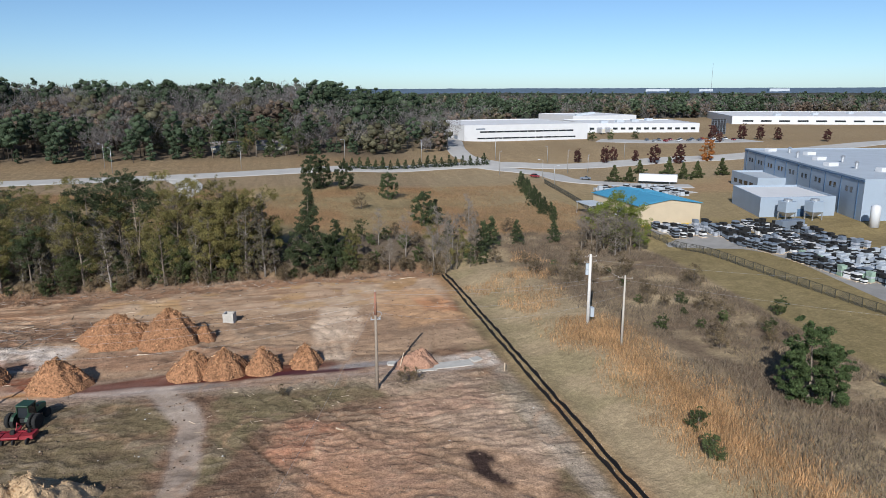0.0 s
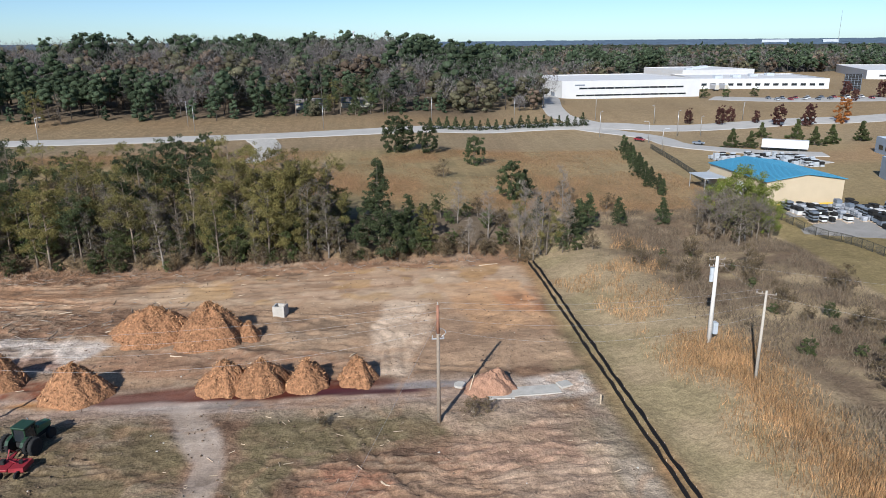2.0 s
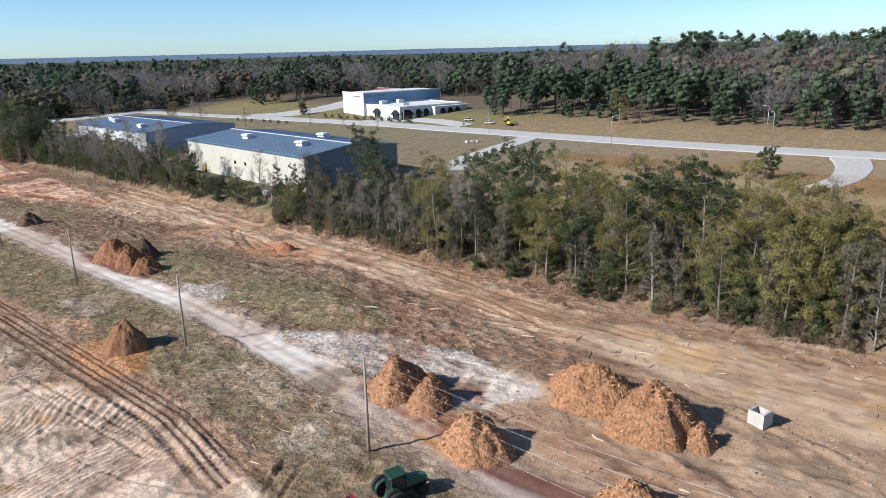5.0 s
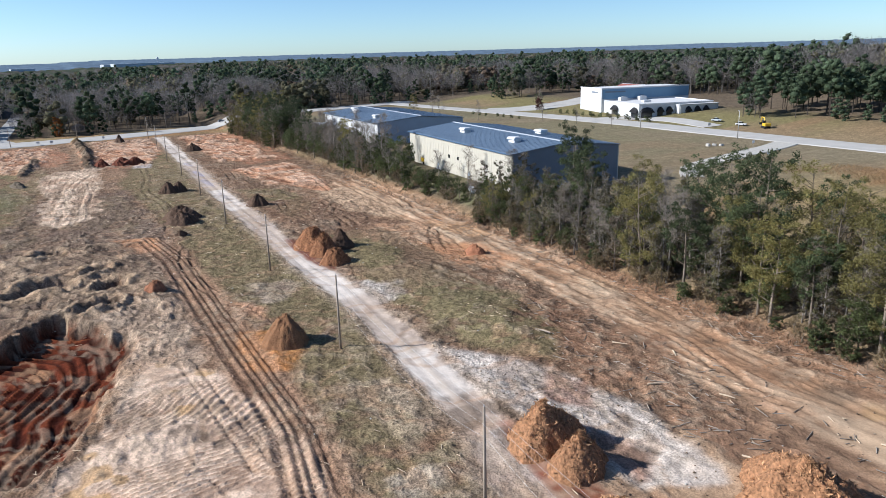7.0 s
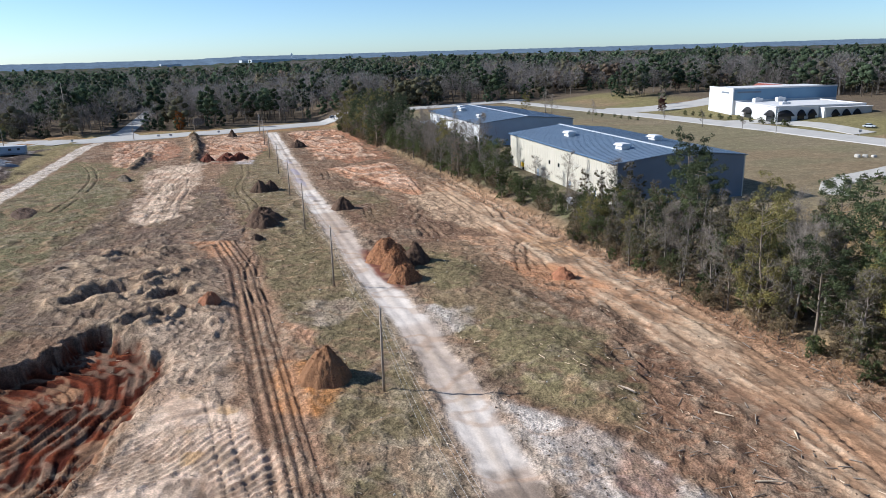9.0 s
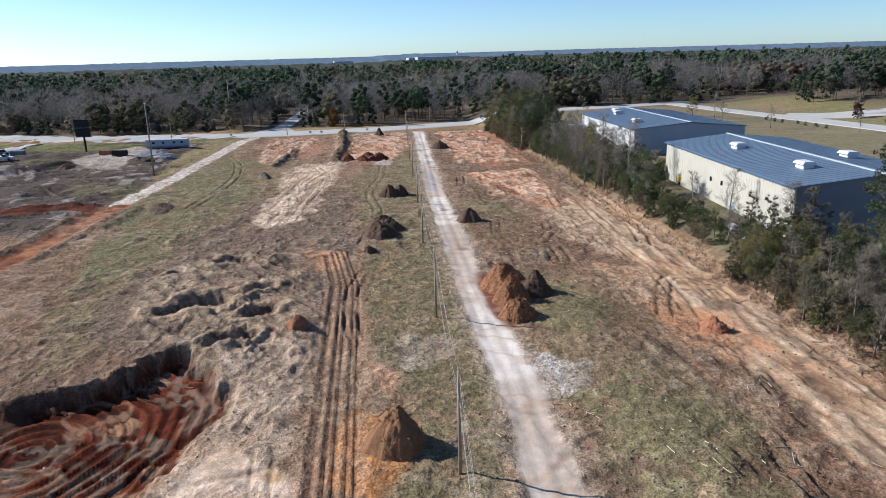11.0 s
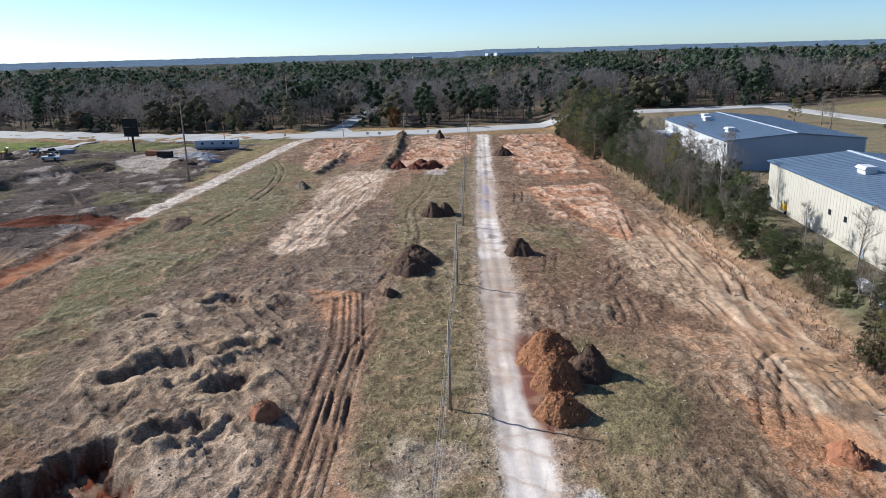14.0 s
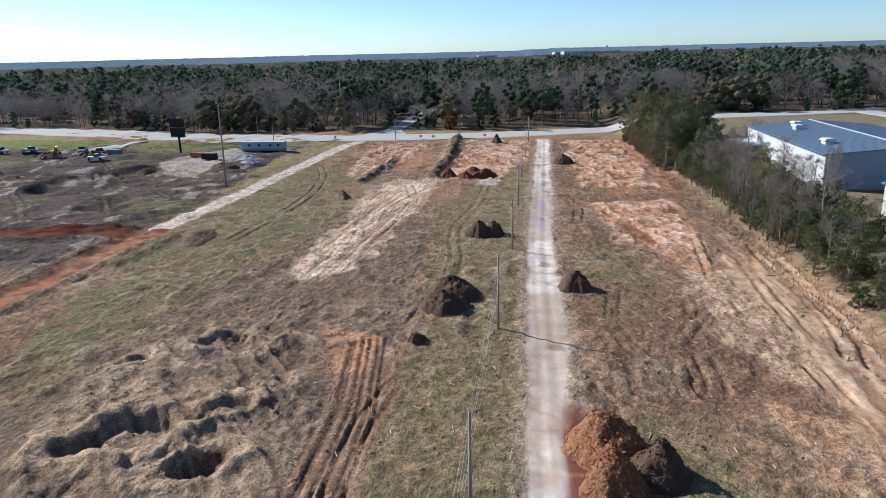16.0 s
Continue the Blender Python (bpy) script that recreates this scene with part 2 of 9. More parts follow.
# darker copies of mulch and chips: backlit shade put into the colour
M["mulch_dark"] = material("backlit_wood_mulch", (0.23, 0.105, 0.05), 0.95, 0.5, 0.5, 1.0, 0.3, per_object=0.08)
M["chips_dark"] = material("loose_backlit_wood_chips", (0.29, 0.14, 0.068), 0.95, 0.3, 0.8, 0, 0.2, island=0.5)
M["chips"] = material("loose_wood_chips", (0.37, 0.205, 0.105), 0.95, 0.3, 0.8, 0, 0.2, island=0.5)
M["topsoil"] = material("dark_topsoil", (0.10, 0.06, 0.039), 0.95, 0.35, 0.9, 1.0, 0.18)
M["clay_pile"] = material("red_clay_heap", (0.30, 0.13, 0.07), 0.95, 0.3, 0.9, 1.0, 0.16)
M["pink_clay"] = material("pinkish_clay_rubble", (0.36, 0.205, 0.135), 0.95, 0.35, 0.8, 1.0, 0.16)
M["red_spoil"] = material("wet_red_clay_spoil", (0.15, 0.045, 0.024), 0.95, 0.3, 0.9, 1.0, 0.16)
M["brown_pile"] = material("brown_clay_heap", (0.235, 0.118, 0.058), 0.95, 0.3, 0.9, 1.0, 0.16)
M["sand_pile"] = material("pale_sandy_heap", (0.47, 0.33, 0.195), 0.95, 0.3, 0.9, 1.0, 0.16)
M["spoil"] = material("grey_tan_spoil", (0.33, 0.265, 0.19), 0.95, 0.35, 0.9, 1.0, 0.16)
M["hood_green"] = material("dull_green_hood_paint", (0.05, 0.13, 0.07), 0.4, 0.2, 0.7, 0.1, 0.05, spec=0.5)
M["tractor_green"] = material("dark_green_tractor_paint", (0.018, 0.048, 0.025), 0.4, 0.2, 0.7, 0.1, 0.05, spec=0.5)
M["red_paint"] = material("worn_red_paint", (0.24, 0.022, 0.03), 0.5, 0.25, 0.5, 0.1, 0.05)
M["yellow_paint"] = material("yellow_machine_paint", (0.6, 0.38, 0.03), 0.5, 0.15, 0.6, 0.1, 0.05)
M["yard"] = material("dusty_grey_hardstanding", (0.27, 0.26, 0.245), 0.9, 0.2, 3, 0.2, 0.1)
M["dry_grass"] = material("dry_orange_broomsedge", (0.42, 0.26, 0.13), 0.9, 0.45, 5, 0, 0.3, island=0.5, through_light=0.2)
M["field_grass"] = material("rust_brown_field_grass", (0.27, 0.175, 0.092), 0.95, 0.35, 6, 0, 0.3, island=0.35, through_light=0.2)
M["weeds"] = material("grey_brown_weeds", (0.165, 0.128, 0.09), 0.95, 0.35, 2.5, 0, 0.2, island=0.4)
M["timber"] = material("bleached_broken_wood", (0.50, 0.40, 0.29), 0.9, 0.3, 0.4, 0.3, 0.05, island=0.35)
M["clod"] = material("soil_clods", (0.155, 0.108, 0.075), 0.95, 0.3, 0.6, 0.6, 0.1, island=0.4)
M["goods"] = material("grey_wrapped_goods", (0.33, 0.35, 0.385), 0.6, 0.3, 1.0, 0.2, 0.1, island=0.6)
M["woods"] = material("mixed_woods", (0.1, 0.1, 0.06), 0.95, 0.35, 2.2, 0.5, 0.8, island=0.25, attribute="soil", spec=0.02, through_light=0.3)
# blue of distance haze put into the colour of the far woods
M["far_ridge"] = material("haze_tinted_ridge", (0.115, 0.16, 0.215), 0.95, 0.25, 60, 0, 20, spec=0.0)


# ---------------------------------------------------------------- mesh tools
class Mesh:
    """Collects boxes, tubes and sheets into one mesh."""

    def __init__(self):
        self.v, self.f = [], []

    def quad(self, a, b, c, d):
        n = len(self.v)
        self.v += [a, b, c, d]
        self.f.append((n, n + 1, n + 2, n + 3))
        return self

    def hull(self, low, high):
        """A solid between two rings of the same number of corners."""
        n, k = len(self.v), len(low)
        self.v += list(low) + list(high)
        self.f.append(tuple(range(n + k - 1, n - 1, -1)))
        self.f.append(tuple(range(n + k, n + 2 * k)))
        for i in range(k):
            j = (i + 1) % k
            self.f.append((n + i, n + j, n + k + j, n + k + i))
        return self

    def box(self, x0, y0, z0, x1, y1, z1, bevel=0.0):
        b = bevel
        if not b:
            return self.hull([(x0, y0, z0), (x1, y0, z0), (x1, y1, z0), (x0, y1, z0)], [(x0, y0, z1), (x1, y0, z1), (x1, y1, z1), (x0, y1, z1)])
        ring = lambda z, i: [(x0 + b + i, y0 + i, z), (x1 - b - i, y0 + i, z), (x1 - i, y0 + b + i, z), (x1 - i, y1 - b - i, z), (x1 - b - i, y1 - i, z), (x0 + b + i, y1 - i, z), (x0 + i, y1 - b - i, z), (x0 + i, y0 + b + i, z)]
        return self.rings([ring(z0, b / 2), ring(z0 + b, 0), ring(z1 - b, 0), ring(z1, b / 2)])

    def rings(self, rings):
        n, k = len(self.v), len(rings[0])
        for r in rings:
            self.v += list(r)
        self.f.append(tuple(range(n + k - 1, n - 1, -1)))
        e = n + k * (len(rings) - 1)
        self.f.append(tuple(range(e, e + k)))
        for q in range(len(rings) - 1):
            for i in range(k):
                j = (i + 1) % k
                a = n + q * k
                self.f.append((a + i, a + j, a + k + j, a + k + i))
        return self

    def tube(self, path, radii, sides=6):
        """A tapered tube along a path of points."""
        path = [Vector(p) for p in path]
        rings = []
        for i, p in enumerate(path):
            d = (path[min(i + 1, len(path) - 1)] - path[max(i - 1, 0)]).normalized()
            u = d.cross(Vector((0.31, 0.95, 0.05)) if abs(d.z) > 0.8 else Vector((0, 0, 1))).normalized()
            w = d.cross(u)
            r = radii[i] if hasattr(radii, "__len__") else radii
            rings.append([tuple(p + (u * math.cos(2 * math.pi * s / sides) + w * math.sin(2 * math.pi * s / sides)) * r) for s in range(sides)])
        return self.rings(rings)

    def cyl(self, c, r, z0, z1, sides=16, r1=None):
        r1 = r if r1 is None else r1
        ring = lambda z, q: [(c[0] + q * math.cos(2 * math.pi * i / sides), c[1] + q * math.sin(2 * math.pi * i / sides), z) for i in range(sides)]
        return self.hull(ring(z0, r), ring(z1, r1))

    def wheel(self, c, r, w, sides=20):
        """A tyre lying across the y axis."""
        ring = lambda y, q: [(c[0] + q * math.cos(2 * math.pi * i / sides), c[1] + y, c[2] + q * math.sin(2 * math.pi * i / sides)) for i in range(sides)]
        return self.rings([ring(-w / 2, r * 0.55), ring(-w / 2, r * 0.9), ring(-w * 0.3, r), ring(w * 0.3, r), ring(w / 2, r * 0.9), ring(w / 2, r * 0.55)])

    def data(self, name, mat, flat=True):
        me = bpy.data.meshes.new(name)
        me.from_pydata([tuple(p) for p in self.v], [], self.f)
        me.materials.append(mat)
        if not flat:
            me.shade_smooth()
        return me


def part(name, mesh, mat, parent, label="", flat=True):
    ob = new(name, mesh.data(name, mat, flat) if isinstance(mesh, Mesh) else mesh)
    ob.parent = parent
    return tagged(ob, label)


def thing(name, label, category, m=None, group="", kind=""):
    ob = new(name)
    if m is not None:
        ob.matrix_world = m
    return tagged(ob, label, category, group, kind)


def solid(name, mesh, mat, label, category, group="", kind="", flat=True, m=None):
    ob = new(name, mesh.data(name, mat, flat) if isinstance(mesh, Mesh) else mesh)
    if m is not None:
        ob.matrix_world = m
    return tagged(ob, label, category, group, kind)


def arrays(name, v, f, mat, loops=4, colour=None, shade=False):
    """A mesh out of numpy arrays of corners and equal-sized faces."""
    me = bpy.data.meshes.new(name)
    v, f = np.asarray(v, np.float32), np.asarray(f, np.int32)
    me.vertices.add(len(v))
    me.vertices.foreach_set("co", v.ravel())
    me.loops.add(f.size)
    me.loops.foreach_set("vertex_index", f.ravel())
    me.polygons.add(len(f))
    me.polygons.foreach_set("loop_start", np.arange(0, f.size, loops, dtype=np.int32))
    me.update(calc_edges=True)
    if colour is not None:
        a = me.color_attributes.new("soil", "FLOAT_COLOR", "POINT")
        a.data.foreach_set("color", (colour if colour.shape[1] == 4 else np.concatenate([colour, np.ones((len(v), 1))], 1)).astype(np.float32).ravel())
    me.materials.append(mat)
    if shade:
        me.shade_smooth()
    return me

# ---------------------------------------------------------------- ground: one sheet to the horizon
LANE = [(20, 99), (-8, 99), (-38, 100), (-57, 104), (-78, 106), (-103, 107.6), (-123, 106.9), (-160, 107.8), (-217, 108.8), (-298, 112.5), (-400, 117)]
BRANCH = [(-17, 97), (-12, 86), (-12, 72), (-16, 55), (-22, 30)]
SIDE_LANE = [(-396, 32), (-380, 28), (-271, 22), (-225, 18)]
CLAY_LANE = [(-226, 19), (-213, 16), (-198, 16), (-185, 15.5), (-165, 13), (-140, 6)]
CLAY_LANE_B = [(-222, 18), (-226, 8), (-225, -4), (-224, -20), (-222, -60)]
RUTS = [(-52, 83), (-64, 85), (-78, 85), (-105, 85), (-144, 85), (-160, 83)]
NORTH_TRACK = [(34, 139), (0, 139), (-20, 138), (-42, 138), (-66, 141), (-85, 143), (-104, 143), (-140, 146), (-170, 148), (-205, 149)]
# wheel and crawler tracks: line, gauge, width, depth, darkening
TRACKS = [([(-222, 142), (-198, 139), (-184, 137), (-170, 138)], 2.0, 0.32, 0.5, 0.3), ([(-214, 152), (-191, 151), (-173, 150), (-160, 147)], 2.4, 0.34, 0.5, 0.32), ([(-205, 147), (-185, 145), (-165, 144)], 2.0, 0.34, 0.35, 0.4),
          ([(-149, 131), (-138, 130.5), (-132, 129.5), (-128, 126), (-132, 122)], 2.0, 0.34, 0.3, 1.5), ([(-121, 135), (-131, 139), (-137, 143), (-134, 146), (-127, 146)], 2.2, 0.36, 0.45, 0.4), ([(-158, 141), (-142, 141), (-130, 140), (-118, 138), (-104, 133)], 2.0, 0.32, 0.4, 0.4),
          ([(-112, 140), (-94, 137), (-80, 137), (-62, 140), (-45, 135)], 2.0, 0.34, 0.4, 0.45), ([(-100, 148), (-80, 147), (-60, 144), (-40, 142), (-20, 141)], 2.0, 0.3, 0.3, 0.5), ([(-118, 150), (-95, 149.5), (-70, 148.5)], 2.2, 0.34, 0.35, 0.5), ([(-88, 132), (-76, 129), (-66, 131), (-56, 137)], 2.0, 0.34, 0.4, 0.4), ([(-80, 124), (-66, 126), (-54, 132), (-40, 136)], 2.0, 0.34, 0.35, 0.45),
          ([(-186, 120), (-170, 118), (-158, 122), (-152, 131)], 2.0, 0.32, 0.35, 0.45), ([(-176, 132), (-164, 126), (-150, 124), (-140, 128)], 2.0, 0.32, 0.35, 0.45), ([(-158, 118), (-150, 116), (-146, 121), (-150, 127), (-160, 128)], 2.2, 0.36, 0.35, 0.45),
          ([(-280, 76), (-255, 70), (-230, 68), (-205, 70)], 2.2, 0.5, 0.15, 0.7), ([(-290, 70), (-260, 76), (-230, 73), (-196, 70)], 2.2, 0.5, 0.15, 0.7),
          ([(-70, 97), (-58, 95), (-48, 92), (-42, 84)], 1.9, 0.34, 0.25, 0.6), ([(-104, 92), (-92, 95), (-82, 94), (-72, 90)], 1.9, 0.34, 0.25, 0.6), ([(-62, 80), (-58, 70), (-50, 62), (-40, 58)], 2.0, 0.3, 0.12, 0.7), ([(-75, 76), (-66, 73), (-56, 75), (-44, 80)], 2.0, 0.3, 0.12, 0.7), ([(-88, 78), (-74, 79), (-60, 80)], 2.0, 0.3, 0.15, 0.65),
          ([(-30, 130), (-10, 127), (6, 120), (8, 104)], 2.0, 0.36, 0.2, 0.7), ([(-40, 112), (-20, 108), (2, 108), (20, 104)], 2.0, 0.36, 0.25, 0.6), ([(20, 130), (24, 116), (22, 104)], 2.0, 0.36, 0.2, 0.7), ([(2, 90), (8, 78), (16, 70), (24, 60)], 2.0, 0.4, 0.25, 0.5), ([(-4, 80), (4, 66), (14, 60), (26, 58)], 2.0, 0.4, 0.25, 0.5), ([(-36, 90), (-26, 86), (-18, 88)], 1.9, 0.34, 0.2, 0.6),
          ([(-330, 30), (-300, 40), (-260, 44), (-220, 40)], 2.4, 0.5, 0.35, 0.6), ([(-300, 96), (-260, 94), (-230, 90), (-200, 92), (-170, 88)], 2.2, 0.5, 0.3, 0.6), ([(-250, 120), (-225, 118), (-205, 122), (-190, 130)], 2.2, 0.4, 0.35, 0.5), ([(-150, 88), (-135, 86), (-120, 87)], 2.0, 0.4, 0.3, 0.5),
          ([(-300, -40), (-270, -20), (-240, 0), (-228, 14)], 2.4, 0.7, 0.6, 0.5), ([(-340, -60), (-300, -30), (-270, 0)], 2.4, 0.7, 0.6, 0.5), ([(-290, -70), (-260, -40), (-232, -20)], 2.4, 0.7, 0.6, 0.5), ([(-330, -20), (-290, -12), (-250, -10)], 2.4, 0.7, 0.6, 0.5)]
PIT = [(-117.5, 62.5), (-112, 66), (-104, 70.2), (-94, 70), (-86, 68), (-78, 66), (-70, 58), (-64, 45), (-78, 32), (-97, 32), (-104, 42), (-106, 50), (-110, 55.5), (-115.5, 58.5)]
MOUND = [(-98, 114), (-100, 122), (-88, 129), (-70, 127), (-60, 120), (-74, 113)]
MOUND_B = [(-146, 117), (-140, 125), (-124, 127), (-112, 122), (-114, 115)]
PADS = ([(-393, 40), (-384, 66), (-330, 62), (-296, 56), (-300, 47)], [(-396, 84), (-392, 112), (-330, 108), (-292, 98), (-294, 82)], [(-392, 124), (-390, 150), (-280, 146), (-282, 124)], [(-258, 124), (-262, 146), (-214, 142), (-218, 126)])
PALE_CUT = [(-285, 60), (-288, 76), (-270, 79), (-222, 75), (-202, 72), (-192, 64), (-196, 60), (-222, 63), (-262, 61)]
WASH = [(-92, 73), (-84, 81), (-70, 83.5), (-54, 86), (-42, 83), (-38, 70), (-50, 56), (-63, 58), (-70, 64), (-84, 70)]
APRON = [(-124, 66), (-117, 80), (-104, 81), (-88, 81), (-84, 74), (-72, 68), (-88, 69), (-99, 71.5), (-112, 69)]
CHURN = [(-172, 58), (-166, 74), (-150, 80), (-132, 81), (-114, 80), (-112, 68), (-120, 56), (-136, 50), (-156, 50)]
CRATERS = ((-136.8, 61.2, 4.2, 1.5), (-131.2, 72, 2.4, 1.0), (-142.7, 69.6, 2.3, 0.8), (-162.7, 61.8, 2.4, 0.8), (-155.4, 51.4, 1.2, 0.5), (-120, 69, 2.4, 1.1))


def spread(zones, reach, growth=1.11):
    """Grid lines: zones of (start, end, step) in order, then steps that grow out to the horizon."""
    core = []
    for a, b, step in zones:
        core += list(np.linspace(a, b, max(2, round((b - a) / step) + 1)))[(1 if core else 0):]
    d, up = zones[-1][2], core[-1]
    while up < reach:
        d = min(d * growth, 170)
        up += d
        core.append(up)
    d, dn = zones[0][2], core[0]
    while dn > -reach:
        d = min(d * growth, 170)
        dn -= d
        core.insert(0, dn)
    return np.array(core)


def mix(c, target, w):
    w = np.clip(w, 0, 1)[..., None]
    return c * (1 - w) + np.asarray(target) * w


TAN, PALE, BROWN, DARK = (0.38, 0.27, 0.18), (0.56, 0.46, 0.35), (0.195, 0.13, 0.088), (0.095, 0.065, 0.047)
ORANGE, RED, OLIVE, STRAW = (0.46, 0.22, 0.11), (0.24, 0.075, 0.035), (0.132, 0.118, 0.066), (0.30, 0.225, 0.12)
GRAVEL, SAND, LAWN, FOREST = (0.60, 0.575, 0.535), (0.56, 0.44, 0.32), (0.265, 0.205, 0.13), (0.135, 0.105, 0.075)


def ground_fields(x, y):
    """Height and soil colour at every place."""
    z = macro(x, y)
    n1, n2, n3 = fbm(x, y, 26, 5, 1), fbm(x, y, 7, 5, 11), fbm(x, y, 1.6, 3, 21)
    # the same without what is finer than the sheet can carry
    m2, m3 = fbm(x, y, 7, 3, 11), fbm(x, y, 2.4, 2, 21)
    # smeared, flowing marks left by machines
    bend = 10 * (fbm(x, y, 40, 2, 30) - 0.5)
    nx = fbm(x * 0.25 + 0.06 * y, y + bend, 3.4, 3, 31)
    sweep = 1 - np.abs(nx - 0.5) * 6
    site = smooth((x + 405) / 12) * smooth((34.5 - x) / 3) * smooth((157 + 3 * (n2 - 0.5) - y) / 5)
    c = np.broadcast_to(np.array(STRAW), x.shape + (3,)).copy()
    c = mix(c, (0.29, 0.165, 0.085), smooth((n1 - 0.4) / 0.2) * 0.8)
    c = mix(c, OLIVE, smooth((n2 - 0.5) / 0.2) * 0.45)
    # mown verges along the roads
    c = mix(c, LAWN, smooth((y - 268 - 14 * (n1 - 0.5)) / 8) * 0.8)
    c = mix(c, (0.23, 0.155, 0.085), smooth((y - 314) / 6) * (0.4 + 0.6 * n1))
    c = mix(c, (0.19, 0.175, 0.08), smooth((-150 - x) / 30) * smooth((y - 168) / 6) * smooth((0.62 - n1) / 0.1) * 0.8)
    c = mix(c, (0.205, 0.175, 0.118), smooth((-95 - x) / 30) * smooth((y - 168) / 6) * smooth((312 - y) / 10) * 0.7)
    # under the woods
    c = mix(c, FOREST, smooth((y - 153) / 5) * smooth((178 - y) / 8) * smooth((44 - x) / 10))
    c = mix(c, FOREST, smooth((y - 345 - 0.25 * np.maximum(x, 0)) / 8) * smooth((104 - x) / 8))
    c = mix(c, FOREST, smooth((-440 - x) / 10))
    c = mix(c, FOREST, smooth((np.hypot(x - 100, y - 300) - 560) / 40) * smooth((y - 300) / 20))
    c = mix(c, (0.125, 0.118, 0.066), smooth((y - 156) / 2) * smooth((172 - y) / 4) * smooth((x + 240) / 10) * smooth((-110 - x) / 10) * (0.4 + 0.6 * smooth((n2 - 0.4) / 0.2)))
    # weeds and dry grass east of the black fence
    east = smooth((x - 34) / 3) * smooth((98 - x) / 4) * smooth((180 - y) / 12)
    c = mix(c, (0.35, 0.27, 0.165), east)
    c = mix(c, (0.18, 0.165, 0.075), east * smooth((45 + 6 * n2 - x) / 6) * smooth((n2 - 0.45) / 0.2) * 0.35)
    c = mix(c, (0.13, 0.09, 0.065), east * smooth((x - 55 + 0.1 * (y - 80)) / 6) * smooth((n2 - 0.4) / 0.2) * 0.8)
    lawn_e = smooth((x - 80 - 0.11 * (y - 82)) / 2) * smooth((235 - y) / 10)
    c = mix(c, (0.235, 0.185, 0.09), lawn_e * 0.9)
    c = mix(c, (0.34, 0.26, 0.155), 0.45 * smooth((x - 50) / 30) * smooth((y - 175) / 12))
    # building site: bare brown soil with rough turf
    s = np.broadcast_to(np.array(BROWN), x.shape + (3,)).copy()
    s = mix(s, (0.26, 0.18, 0.12), smooth((n1 * 0.6 + nx * 0.4 - 0.47) / 0.1) * 0.75)
    s = mix(s, DARK, smooth((n2 * 0.6 + n3 * 0.4 - 0.5) / 0.1) * 0.5)
    s = mix(s, DARK, smooth((0.43 - nx) / 0.1) * 0.2)
    s = mix(s, (0.36, 0.28, 0.21), smooth((nx - 0.60) / 0.08) * 0.2)
    grit = np.full(x.shape, 1.0)
    turf = patch(x, y, [(-50, 98), (-42, 89), (-60, 88.5), (-100, 89.5), (-165, 89), (-250, 84), (-330, 100), (-330, 112), (-120, 105), (-80, 103)], 3, 2.0, 41)
    turf = np.maximum(turf, patch(x, y, [(-103, 113), (-98, 126), (-78, 127), (-66, 122), (-76, 115)], 2, 1.5, 42))
    turf = np.maximum(turf, patch(x, y, [(-146, 116), (-140, 124), (-124, 126), (-112, 122), (-112, 115), (-126, 114)], 2, 1.5, 43))
    turf = np.maximum(turf, 0.9 * patch(x, y, [(-215, 114), (-210, 126), (-178, 128), (-165, 120), (-170, 114)], 2, 2, 44))
    turf = np.maximum(turf, 0.75 * patch(x, y, [(-330, 30), (-225, 22), (-170, 30), (-130, 40), (-112, 44), (-122, 54), (-160, 48), (-180, 60), (-230, 58), (-300, 64)], 3, 3, 45))
    turf = np.maximum(turf, 0.8 * patch(x, y, [(-190, 66), (-170, 82), (-196, 84), (-230, 82), (-228, 76)], 3, 2, 46))
    turf = np.maximum(turf, patch(x, y, [(-38, 96), (-20, 94), (-15, 88), (-15, 76), (-26, 74), (-40, 80), (-42, 90)], 2, 1.5, 47))
    turf = np.maximum(turf, patch(x, y, [(-9, 96), (8, 96), (22, 92), (26, 84), (12, 88), (-4, 84), (-9, 72)], 2, 2, 48))
    turf = np.maximum(turf, 0.8 * patch(x, y, [(28, 110), (33, 118), (34, 50), (29, 50), (27, 80)], 2, 2, 49))
    turf = np.maximum(turf, patch(x, y, [(-112, 112), (-108, 127), (-86, 132), (-70, 127), (-66, 118), (-80, 112)], 3, 2.5, 50))
    turf = turf * smooth((n2 * 0.5 + n3 * 0.25 + n1 * 0.25 - 0.30) / 0.14)
    s = mix(s, (0.178, 0.145, 0.087), turf * 0.85)
    tuft = smooth((vnoise(x / 0.85 + 3.3, y / 0.85, 311) * 0.6 + n3 * 0.4 - 0.50) / 0.12)
    s = mix(s, OLIVE, turf * smooth((fbm(x, y, 3.2, 4, 89) * 0.6 + n3 * 0.4 - 0.43) / 0.1) * 0.7)
    s = mix(s, (0.225, 0.19, 0.115), turf * tuft * 0.5)
    # graded northern strip with long scrape marks
    d, side, run = near_line(x, y, NORTH_TRACK)
    strip = smooth((7 + 5 * (n1 - 0.5) + 5 * (n2 - 0.5) + 4 * smooth((x + 30) / 30) - d) / 2.5)
    marks = fbm(run * 0.12 + 5 + 0.4 * n1, side, 2.8, 2, 51)
    s = mix(s, (0.265, 0.165, 0.105), smooth((18 - d) / 8) * smooth((y - 143) / 6) * 0.85)
    s = mix(s, TAN, strip * 0.9)
    west = 0.3 + 0.7 * smooth((-25 - x) / 25)
    scrape = 0.5 + (fbm(run * 0.07 + 2 * n1, side + 1.2 * (n2 - 0.5), 1.1, 3, 303) - 0.5) * (0.75 + 0.25 * west)
